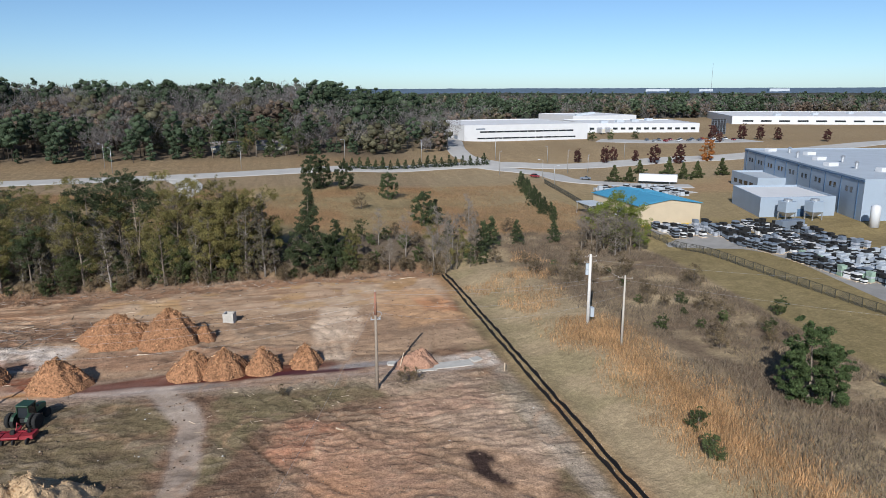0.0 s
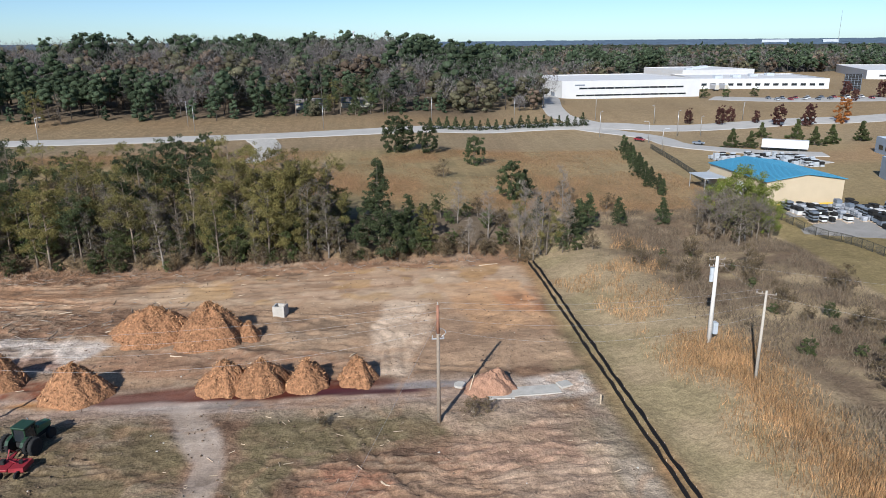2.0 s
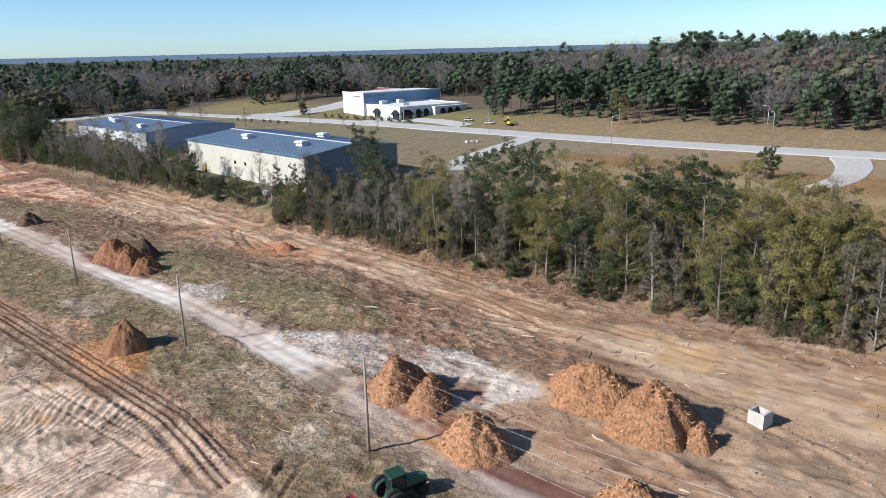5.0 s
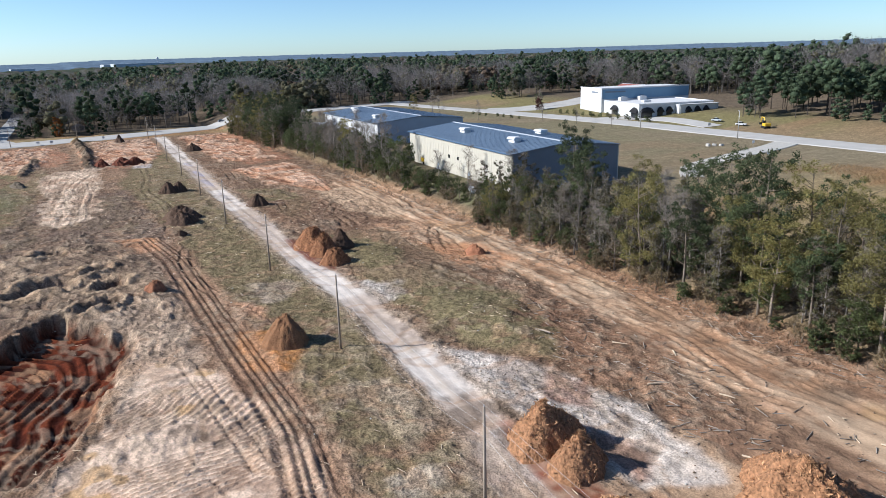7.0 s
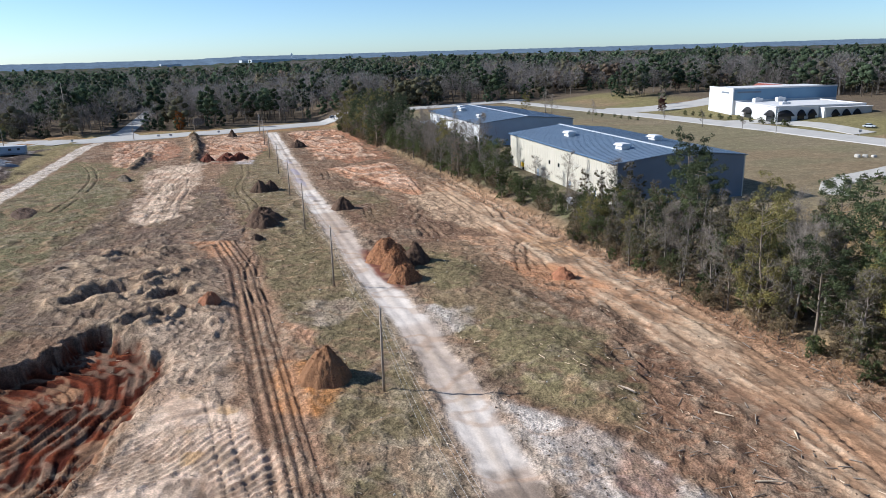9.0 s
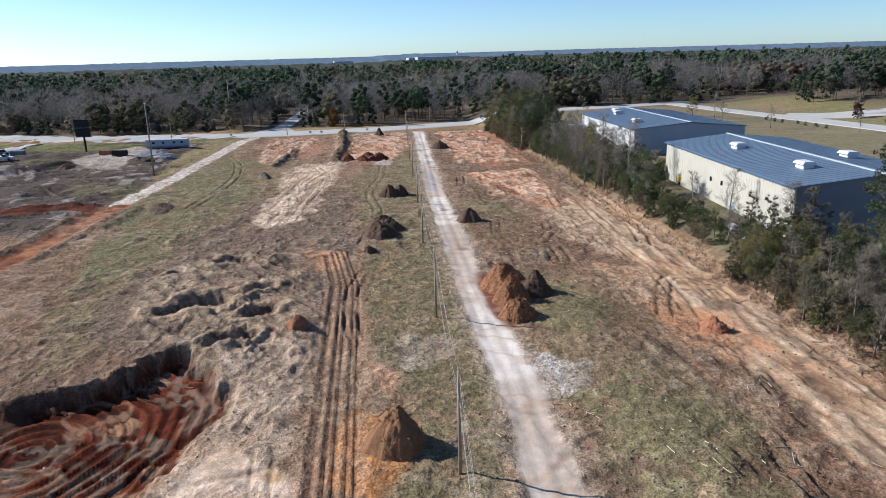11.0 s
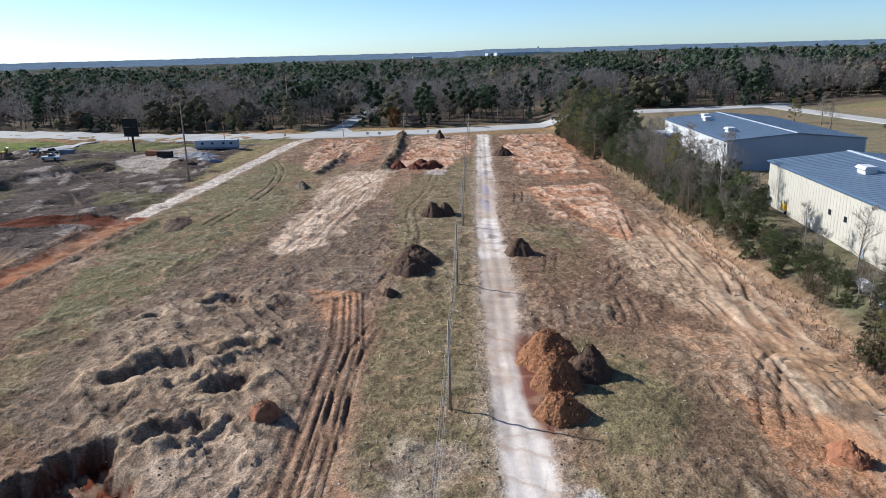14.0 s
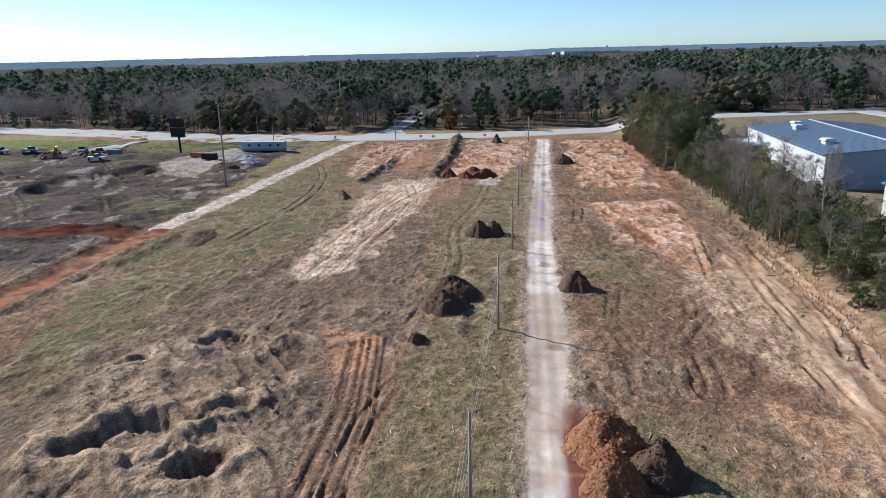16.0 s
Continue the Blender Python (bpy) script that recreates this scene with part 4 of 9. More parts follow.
            s[m] = mix(s[m], (0.47, 0.37, 0.27), np.exp(-((w + 1.8) / 0.6) ** 2) * worn * (d < gauge + 1) * 0.2)
    # wet red-brown run-off beside the mulch, and other stains over the lane
    for cx, cy, rx, ry, turn, tint, amount in (
        (-6, 101.2, 13, 2.5, 3, (0.085, 0.028, 0.02), 1.0), (4, 99.6, 7, 0.9, -4, (0.06, 0.022, 0.03), 0.9), (-21, 100.8, 10, 2.0, 0, (0.12, 0.045, 0.032), 0.85), (-40, 104.6, 11, 2.4, -5, (0.17, 0.06, 0.034), 0.9), (-34, 100.5, 5, 1.2, -3, (0.36, 0.19, 0.07), 0.8), (-131, 110.2, 13, 2.0, 1, (0.13, 0.045, 0.03), 0.95), (-46, 105, 7, 1.6, -8, (0.19, 0.07, 0.045), 0.8), (13, 100.6, 6, 0.9, 0, (0.2, 0.2, 0.21), 0.8), (-236, 109.6, 9, 1.1, 2, (0.33, 0.32, 0.37), 0.8), (-258, 110.6, 8, 1.2, 2, (0.30, 0.29, 0.35), 0.85), (-208, 108.7, 6, 1.0, 2, (0.36, 0.34, 0.35), 0.7), (-283, 111.6, 7, 1.1, 2, (0.34, 0.33, 0.38), 0.75), (-20, 98.4, 7, 1.4, -4, (0.40, 0.36, 0.32), 0.5), (-12, 98, 4, 1.0, 0, (0.16, 0.15, 0.14), 0.6)):
        w = blob(x, y, cx, cy, rx, ry, turn, 0.35, int(abs(cx * 5 + cy))) * amount
        s = mix(s, tint, w)
        grit = grit * (1 - 0.6 * w)
    d, side, run = near_line(x, y, SIDE_LANE)
    s = mix(s, (0.56, 0.52, 0.46), smooth((3.3 + 1.2 * (n2 - 0.5) - d) / 0.7))
    s = mix(s, (0.40, 0.36, 0.31), np.exp(-((np.abs(side) - 1.0) / 0.5) ** 2) * smooth((n2 - 0.4) / 0.2) * 0.5 * (d < 3))
    d1, d2 = near_line(x, y, CLAY_LANE)[0], near_line(x, y, CLAY_LANE_B)[0]
    d = np.minimum(d1, d2)
    s = mix(s, (0.115, 0.04, 0.024), smooth((5.4 + 1.8 * (n2 - 0.5) - d2) / 0.6))
    s = mix(s, (0.17, 0.066, 0.036), smooth((4.2 + 1.4 * (n2 - 0.5) - d1) / 0.6))
    s = mix(s, (0.29, 0.135, 0.072), smooth((2.6 - d1) / 0.8) * smooth((n2 - 0.35) / 0.2) * 0.8)
    grit = grit * (1 - 0.5 * smooth((4.5 - d) / 1))
    z = z - 0.5 * smooth((3.4 - d) / 1) + 0.8 * np.exp(-((d - 5.4) / 0.8) ** 2) * smooth((-165 - x) / 10) * (near_line(x, y, SIDE_LANE)[0] > 6)
    # standing water: dark and low
    wet = np.maximum(blob(x, y, 21.5, 67, 1.6, 5.0, 12, 0.9, 81) - blob(x, y, 22.3, 66.5, 0.6, 2.2, 12, 0.6, 82), 0)
    s = mix(s, (0.05, 0.035, 0.03), wet)
    s = mix(s, (0.33, 0.22, 0.14), smooth((np.abs(fbm(x * 0.4 + y * 0.9, x * 0.9 - y * 0.4, 9, 3, 84) - 0.5) - 0.035) / -0.02) * 0.4 * (1 - far_sw))
    s = s * np.array((1.07, 0.995, 0.95)) * 1.03
    c = c * (1 - site[..., None]) + s * site[..., None]
    loose = 1 - far_sw
    lump = site * (1 - 0.55 * smooth((-185 - x) / 50)) * (1 - strip * 0.6) * (1 - 0.95 * rutted) * (1 - 0.6 * wash) * (1 - 0.85 * pit) * (1 - 0.85 * lane) * (1 - 0.7 * path)
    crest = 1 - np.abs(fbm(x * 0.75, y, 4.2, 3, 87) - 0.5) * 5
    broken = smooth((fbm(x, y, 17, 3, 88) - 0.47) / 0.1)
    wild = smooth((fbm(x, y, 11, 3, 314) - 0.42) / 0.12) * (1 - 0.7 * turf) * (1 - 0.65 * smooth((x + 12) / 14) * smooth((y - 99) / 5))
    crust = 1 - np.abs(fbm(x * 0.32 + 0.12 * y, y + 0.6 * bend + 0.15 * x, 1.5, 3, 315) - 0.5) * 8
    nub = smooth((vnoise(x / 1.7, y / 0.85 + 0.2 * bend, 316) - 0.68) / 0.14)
    # crust crevices painted dark and their edges pale, as shading on the relief
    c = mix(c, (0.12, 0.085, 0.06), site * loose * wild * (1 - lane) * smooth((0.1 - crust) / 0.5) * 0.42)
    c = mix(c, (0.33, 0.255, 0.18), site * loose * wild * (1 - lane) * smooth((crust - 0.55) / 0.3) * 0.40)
    z = z + lump * (0.35 * (m2 - 0.5) + 0.35 * (m3 - 0.5) * (0.4 + 1.2 * n1) + broken * 0.26 * np.clip(crest, -0.6, 1) + wild * (0.20 * np.clip(crust, 0, 1) + 0.20 * nub) + turf * 0.11 * tuft + 0.09 * np.clip(sweep, -0.5, 1) * (1 - lane) * (1 - 0.6 * turf) * (0.3 + 0.7 * n1)) + 0.15 * (n1 - 0.5)
    # broken crests and hollows get the same painted shading
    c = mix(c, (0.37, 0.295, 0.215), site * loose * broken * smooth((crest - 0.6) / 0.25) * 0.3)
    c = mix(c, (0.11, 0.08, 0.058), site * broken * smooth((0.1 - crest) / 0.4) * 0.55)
    # mown grass beside the highway
    for pts, tint in (([(-424, -150), (-413, -118), (-406, -92), (-396, -89), (-378, -98), (-380, -122), (-398, -175), (-420, -200)], (0.17, 0.20, 0.06)), ([(-380, -77), (-399, -75), (-394, -36), (-386, -14), (-374, -24), (-366, -43), (-368, -60)], (0.17, 0.165, 0.07)), ([(-404, -20), (-402, 24), (-390, 24), (-384, 12), (-388, -8)], (0.22, 0.19, 0.10))):
        c = mix(c, tint, 0.95 * patch(x, y, pts, 1.5, 1.5, int(-pts[0][1] + 7)))
    # low mounds on the turf
    for cx, cy, rx, ry, hh in ((-78, 121, 17, 7, 1.4), (-118, 121, 13, 6, 1.0), (-30, 122, 20, 5, 0.5), (-14, 90, 9, 4, 0.3)):
        z = z + hh * np.exp(-((x - cx) / rx) ** 2 - ((y - cy) / ry) ** 2)
    # spoil bank along the black fence
    z = z + 0.5 * np.exp(-((x - 35.5) / 1.2) ** 2) * smooth((146 - y) / 4) * smooth((y - 40) / 5)
    grit = (0.65 - site * (0.65 - 0.85 * grit)) * (1 - 0.4 * smooth((x + 55) / 40))
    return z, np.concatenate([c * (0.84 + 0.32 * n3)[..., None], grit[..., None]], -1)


gx, gy = spread(((-410, -255, 1.0), (-255, -165, 0.55), (-165, -98, 0.38), (-98, -40, 0.25), (-40, 36, 0.46), (36, 100, 1.3)), 4900, 1.14), spread(((-110, 0, 1.1), (0, 32, 0.9), (32, 56, 0.36), (56, 88, 0.26), (88, 112, 0.48), (112, 154, 0.4)), 4900, 1.14)
GX, GY = np.meshgrid(gx, gy)
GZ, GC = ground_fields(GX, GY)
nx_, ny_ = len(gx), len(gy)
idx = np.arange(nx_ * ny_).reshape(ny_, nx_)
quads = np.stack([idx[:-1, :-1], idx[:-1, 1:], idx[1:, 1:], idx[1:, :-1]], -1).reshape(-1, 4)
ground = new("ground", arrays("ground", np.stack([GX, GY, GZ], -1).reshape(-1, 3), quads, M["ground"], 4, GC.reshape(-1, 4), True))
tagged(ground, "graded red clay, gravel and turf of a cleared building site", "ground", kind="structure")


def on(x, y):
    """Height of the finished ground."""
    i, j = min(max(np.searchsorted(gx, x), 1), nx_ - 1), min(max(np.searchsorted(gy, y), 1), ny_ - 1)
    u, v = (x - gx[i - 1]) / (gx[i] - gx[i - 1]), (y - gy[j - 1]) / (gy[j] - gy[j - 1])
    return float((GZ[j - 1, i - 1] * (1 - u) + GZ[j - 1, i] * u) * (1 - v) + (GZ[j, i - 1] * (1 - u) + GZ[j, i] * u) * v)


def many(x, y):
    """Heights of the finished ground at many places."""
    i, j = np.clip(np.searchsorted(gx, x), 1, nx_ - 1), np.clip(np.searchsorted(gy, y), 1, ny_ - 1)
    u, v = (x - gx[i - 1]) / (gx[i] - gx[i - 1]), (y - gy[j - 1]) / (gy[j] - gy[j - 1])
    return (GZ[j - 1, i - 1] * (1 - u) + GZ[j - 1, i] * u) * (1 - v) + (GZ[j, i - 1] * (1 - u) + GZ[j, i] * u) * v


# ---------------------------------------------------------------- roads
def ribbon(name, pts, width, mat, label, lift=0.06, kind="structure", category="road", step=6.0, parent=None, smooth_line=True):
    """A strip of paving along a line, with rounded shoulders let into the ground."""
    P = [Vector(p) for p in pts]
    line = []
    for i in range(len(P) - 1):
        a, b, c, d = P[max(i - 1, 0)], P[i], P[i + 1], P[min(i + 2, len(P) - 1)]
        k = max(1, int((c - b).length / step))
        for s in range(k):
            t = s / k
            line.append(0.5 * ((2 * b) + (c - a) * t + (2 * a - 5 * b + 4 * c - d) * t * t + (3 * b - a - 3 * c + d) * t ** 3) if smooth_line else b.lerp(c, t))
    line.append(P[-1])
    me = Mesh()
    n = 5
    for i, p in enumerate(line):
        d = (line[min(i + 1, len(line) - 1)] - line[max(i - 1, 0)]).normalized()
        o = Vector((-d.y, d.x))
        w = width(i / (len(line) - 1)) if callable(width) else width
        for s, dz in ((-0.53, -0.25), (-0.5, 0), (0, 0.05), (0.5, 0), (0.53, -0.25)):
            q = p + o * w * s
            me.v.append((q.x, q.y, on(q.x, q.y) + lift + dz))
        if i:
            b = len(me.v) - 2 * n
            for s in range(n - 1):
                me.f.append((b + s, b + n + s, b + n + s + 1, b + s + 1))
    ob = new(name, me.data(name, mat))
    if parent is not None:
        ob.parent = parent
        return ob
    return tagged(ob, label, category, kind=kind)


ROAD_N = [(-470, 282), (-370, 292), (-330, 297), (-250, 303), (-200, 303), (-110, 304), (-45, 308), (10, 316), (80, 327), (112, 326), (140, 318), (200, 328), (252, 334), (420, 380)]
ribbon("road_north", ROAD_N, 12.5, M["asphalt"], "pale worn two-lane road with grass verges", 0.30)
ribbon("road_junction", [(92, 330), (118, 300), (121, 275), (141, 255), (160, 247)], 10, M["asphalt"], "pale asphalt drive to the factory yard", 0.22)
ribbon("road_warehouse", [(104, 330), (95, 348), (98, 380), (110, 432), (118, 480)], lambda t: 11 - 3 * t, M["asphalt"], "pale asphalt drive to the white warehouse", 0.26)
ROAD_W = [(-510, -420), (-476, -230), (-447, -125), (-423, -66), (-412, -20), (-411, 30), (-416, 90), (-430, 140), (-440, 180), (-452, 240), (-470, 300)]
ribbon("road_west", ROAD_W, lambda t: 34 - 17 * t, M["asphalt"], "pale wide asphalt highway curving past the site", 0.28)
ribbon("road_far", [(-408, 37), (-430, 39), (-470, 41), (-569, 44), (-660, 48), (-760, 70)], lambda t: 9 + 26 * max(0.0, 1 - t * 9) ** 1.5, M["asphalt"], "pale asphalt road running into the woods", 0.20)
ribbon("driveway_stub", [(-38, 302), (-33, 285), (-31, 262), (-34, 245)], lambda t: 11 - 5 * t, M["concrete"], "pale gravel stub of a driveway", 0.18)
ribbon("driveway_office", [(-158, 302), (-152, 283), (-149, 267), (-146, 255), (-143.5, 243), (-139, 230), (-128, 218)], lambda t: 9 - 3 * t, M["concrete"], "pale concrete drive with clipped shrubs", 0.18)
ribbon("office_forecourt", [(-270, 303), (-262, 315), (-235, 322), (-205, 316)], 9, M["asphalt"], "pale asphalt forecourt of the office", 0.16)
ribbon("parking_west", [(-360, 298), (-345, 315), (-335, 345), (-345, 380)], 22, M["asphalt"], "pale asphalt parking area", 0.18)
ribbon("yard_paving", [(104, 192), (112, 215), (128, 232), (150, 240)], 18, M["concrete"], "grey concrete yard beside the factory", 0.16)
ribbon("warehouse_parking", [(205, 425), (240, 405), (300, 400)], 26, M["asphalt"], "grey asphalt car park", 0.2)
ribbon("highway_apron", [(-414, -74), (-400, -82), (-383, -82), (-372, -90)], 8, M["asphalt"], "pale asphalt entrance", 0.2)

# ---------------------------------------------------------------- buildings
def cladding(h, x0, x1, z0, z1, y, out, mat, step=1.0, deep=0.03):
    """Upright ribs on a wall face lying along x."""
    k = max(1, int((x1 - x0) / step))
    rib = Mesh().box(-0.05, min(0, out * deep), z0, 0.05, max(0, out * deep), z1).data("rib", mat)
    for i in range(1, k):
        part("rib", rib, None, h).location = (x0 + (x1 - x0) * i / k, y, 0)


def gable_hall(name, label, x, y, turn, long, deep, eave, ridge, wall, end, roof, drop=1.0, units=(), ribs=1.2):
    """A long metal hall; its corner at the origin, the length along -x, the depth along +y."""
    h = thing(name, label, "building", pose(x, y, at(x, y) - 0.1, 0, 0, turn))
    t = 0.3
    cladding(part("wall", Mesh().box(-long, 0, -drop, 0, t, eave), wall, h), -long, 0, 0.3, eave - 0.2, -0.002, -1, wall, ribs)
    part("wall", Mesh().box(-long, deep - t, -drop, 0, deep, eave), wall, h)
    for xa in (-t, -long):
        g = Mesh()
        prof = [(t, -drop), (deep - t, -drop), (deep - t, eave), (deep / 2, ridge - 0.15), (t, eave)]
        g.hull([(xa, p, q) for p, q in prof], [(xa + t, p, q) for p, q in prof])
        part("end_wall", g, end, h)
    for s in (0, 1):
        r = Mesh()
        ya, yb = (-0.4, deep / 2) if s == 0 else (deep + 0.4, deep / 2)
        low, high = eave + 0.02, ridge
        prof = [(0.4, 0.0), (-long - 0.4, 0.0)]
        k = int(long / 1.5)
        for i in range(k + 1):
            xx = -long + long * i / k
            prof += [(xx - 0.05, 0.18), (xx - 0.03, 0.22), (xx + 0.03, 0.22), (xx + 0.05, 0.18)]
        prof += [(0.4, 0.18)]
        prof = prof if s else prof[::-1]
        r.hull([(a, ya, low + c) for a, c in prof], [(a, yb, high + c) for a, c in prof])
        part("roof", r, roof, h)
    part("ridge_cap", Mesh().box(-long - 0.4, deep / 2 - 0.35, ridge + 0.12, 0.4, deep / 2 + 0.35, ridge + 0.3), M["roof_grey"], h)
    part("gutter", Mesh().box(-long - 0.4, -0.62, eave - 0.15, 0.4, -0.42, eave + 0.1), M["blue_trim"], h)
    for ux, uy in units:
        zz = eave + (ridge - eave) * (1 - abs(uy - deep / 2) / (deep / 2)) + 0.1
        v = part("roof_vent", Mesh().box(ux - 1.6, uy - 1.1, zz - 0.2, ux + 1.6, uy + 1.1, zz + 0.9, 0.1), M["white"], h)
        part("vent_hood", Mesh().hull([(ux - 2.0, uy - 1.5, zz + 0.9), (ux + 2.0, uy - 1.5, zz + 0.9), (ux + 2.0, uy + 1.5, zz + 0.9), (ux - 2.0, uy + 1.5, zz + 0.9)], [(ux - 1.7, uy - 1.0, zz + 1.45), (ux + 1.7, uy - 1.0, zz + 1.45), (ux + 1.7, uy + 1.0, zz + 1.45), (ux - 1.7, uy + 1.0, zz + 1.45)]), M["white"], v)
    return h


# dark end walls: shade on the hall's ends put into the colour
hall = gable_hall("metal_warehouse", "long cream metal warehouse with a slate-blue ribbed roof", -139.5, 166.3, -4.2, 67.5, 33, 9.8, 11.6, M["cream"], M["dark_clad"], M["roof_dark"], 6, ((-14, 9), (-44, 9), (-26, 25)))
for xx in (-10, -24, -45):
    d = part("door", Mesh().box(xx - 0.6, -0.12, 0, xx + 0.6, -0.02, 2.1), M["grey_clad"], hall)
    part("handle", Mesh().box(xx + 0.35, -0.2, 1.0, xx + 0.45, -0.12, 1.1), M["steel"], d)
for xx in (-31, -37):
    part("window", Mesh().box(xx - 0.5, -0.1, 4.6, xx + 0.5, -0.02, 5.6), M["glass"], hall)
hall2 = gable_hall("metal_warehouse", "long white metal warehouse with a slate-blue roof beside trees", -250, 178.5, -2.5, 68, 38, 8.6, 10.4, M["white"], M["grey_clad"], M["roof_dark"], 4, ((-56, 11), (-48, 9), (-16, 6)))
lean = part("canopy", Mesh().box(-67, -6, 4.2, -50, -0.05, 4.5), M["roof_grey"], hall2)
for xx in (-66, -58, -51):
    part("post", Mesh().cyl((xx, -5.7), 0.1, -3, 4.2, 8), M["steel"], hall2)


def flat_hall(name, label, corners, height, wall, roof, parapet=0.6, drop=1.5, base=None):
    """A flat-roofed block over any four-cornered plan."""
    cx, cy = sum(c[0] for c in corners) / 4, sum(c[1] for c in corners) / 4
    base = min(at(*c) for c in corners) if base is None else base
    h = thing(name, label, "building", pose(cx, cy, base))
    P = [Vector((c[0] - cx, c[1] - cy)) for c in corners]
    for i in range(4):
        a, b = P[i], P[(i + 1) % 4]
        d = (b - a).normalized()
        o = Vector((-d.y, d.x)) * 0.35
        a2 = a + d * 0.35
        m = Mesh().hull([(a2.x, a2.y, -drop), (b.x, b.y, -drop), (b.x + o.x, b.y + o.y, -drop), (a2.x + o.x, a2.y + o.y, -drop)], [(a2.x, a2.y, height), (b.x, b.y, height), (b.x + o.x, b.y + o.y, height), (a2.x + o.x, a2.y + o.y, height)])
        part("wall", m, wall, h)
    q = [p * 0.985 for p in P]
    part("roof", Mesh().hull([(p.x, p.y, height - parapet - 0.3) for p in q], [(p.x, p.y, height - parapet) for p in q]), roof, h)
    return h, P


def strip_on(P, i, u0, u1, z0, z1, out=0.08):
    """A flat box on wall i of a plan between two shares of its length."""
    a, b = P[i], P[(i + 1) % 4]
    d = (b - a).normalized()
    o = Vector((d.y, -d.x)) * out
    n = -o * 0.25
    p, q = a.lerp(b, u0), a.lerp(b, u1)
    return Mesh().hull([(p.x + n.x, p.y + n.y, z0), (p.x + o.x, p.y + o.y, z0), (q.x + o.x, q.y + o.y, z0), (q.x + n.x, q.y + n.y, z0)][::-1], [(p.x + n.x, p.y + n.y, z1), (p.x + o.x, p.y + o.y, z1), (q.x + o.x, q.y + o.y, z1), (q.x + n.x, q.y + n.y, z1)][::-1])


# white warehouse beyond the junction
wh, P = flat_hall("white_warehouse", "huge white flat-roofed warehouse with dark window bands", [(117, 434), (204, 440), (199, 520), (104, 512)], 10.5, M["white"], M["roof_white"])
for z0, z1, u0, u1 in ((5.6, 6.6, 0.12, 0.88), (1.6, 2.5, 0.1, 0.9)):
    k = 12
    for i in range(k):
        part("window", strip_on(P, 0, u0 + (u1 - u0) * i / k + 0.002, u0 + (u1 - u0) * (i + 1) / k - 0.002, z0, z1), M["glass"], wh)
for i in range(6):
    part("dock_door", strip_on(P, 3, 0.15 + i * 0.13, 0.22 + i * 0.13, 0, 3.6), M["dark_clad"], wh)
part("entrance_sign", strip_on(P, 0, 0.09, 0.16, 7.6, 8.4), M["dark_clad"], wh)
for args in (("white_factory", "distant white industrial hall with pale roof", [(268, 610), (335, 616), (330, 690), (263, 685)], 8.5), ("white_factory", "long low white factory with rows of dark windows", [(232, 505), (318, 486), (335, 560), (245, 580)], 7), ("white_factory", "very long pale blue-white distribution hall", [(420, 590), (640, 500), (700, 640), (480, 720)], 7.5)):
    f, P = flat_hall(*args, M["white"], M["roof_white"], base=8)
    for i in range(14):
        part("window", strip_on(P, 0, 0.04 + i * 0.068, 0.08 + i * 0.068, 2.2, 3.8), M["glass"], f)
    for i in range(4):
        cxx = P[0].lerp(P[2], 0.2 + 0.18 * i)
        part("roof_unit", Mesh().box(cxx.x - 3, cxx.y - 2, args[3] - 0.7, cxx.x + 3, cxx.y + 2, args[3] + 1.4), M["roof_grey"], f)

# blue-grey factory
gf, P = flat_hall("grey_factory", "large blue-grey metal-clad factory with small square windows", [(165, 168), (245, 150), (285, 250), (200, 270)], 13.5, M["grey_clad"], M["roof_grey"], 0.5, 3)
part("cornice", strip_on(P, 3, 0.0, 1.0, 12.6, 13.0, 0.2), M["blue_trim"], gf)
part("plinth", strip_on(P, 3, 0.0, 1.0, -1.0, 0.5, 0.14), M["blue_trim"], gf)
for i in range(10):
    u = 0.03 + i * 0.104
    part("pilaster", strip_on(P, 3, u - 0.001, u + 0.002, 0.5, 12.6, 0.12), M["blue_trim"], gf)
    if i < 9:
        for k in (0.032, 0.060):
            part("window", strip_on(P, 3, u + k, u + k + 0.014, 8.6, 10.2, 0.05), M["glass"], gf)
for i in range(9):
    c = P[3].lerp(P[0], 0.12 + i * 0.09) + Vector((9 + 5 * (i % 3), 2))
    if i % 2:
        s = part("flue", Mesh().cyl((c.x, c.y), 0.55, 12.9, 15.0, 10), M["steel"], gf)
        part("cowl", Mesh().cyl((c.x, c.y), 0.9, 15.0, 15.5, 10, 0.3), M["steel"], s)
    else:
        part("roof_unit", Mesh().box(c.x - 2, c.y - 1.4, 12.9, c.x + 2, c.y + 1.4, 14.2, 0.1), M["white"], gf)
ax, P = flat_hall("factory_annex", "low pale grey plant annex with white roof", [(141, 181), (165, 178), (172, 203), (150, 207)], 6.0, M["grey_clad"], M["roof_white"])
part("door", strip_on(P, 0, 0.5, 0.58, 0, 2.2), M["blue_trim"], ax)
a2, P = flat_hall("factory_annex", "small pale annex with flat roof beside the factory", [(174, 226), (190, 222), (196, 246), (180, 250)], 5.5, M["grey_clad"], M["roof_grey"])
for i in range(4):
    part("window", strip_on(P, 3, 0.12 + 0.2 * i, 0.24 + 0.2 * i, 1.5, 3.0), M["glass"], a2)


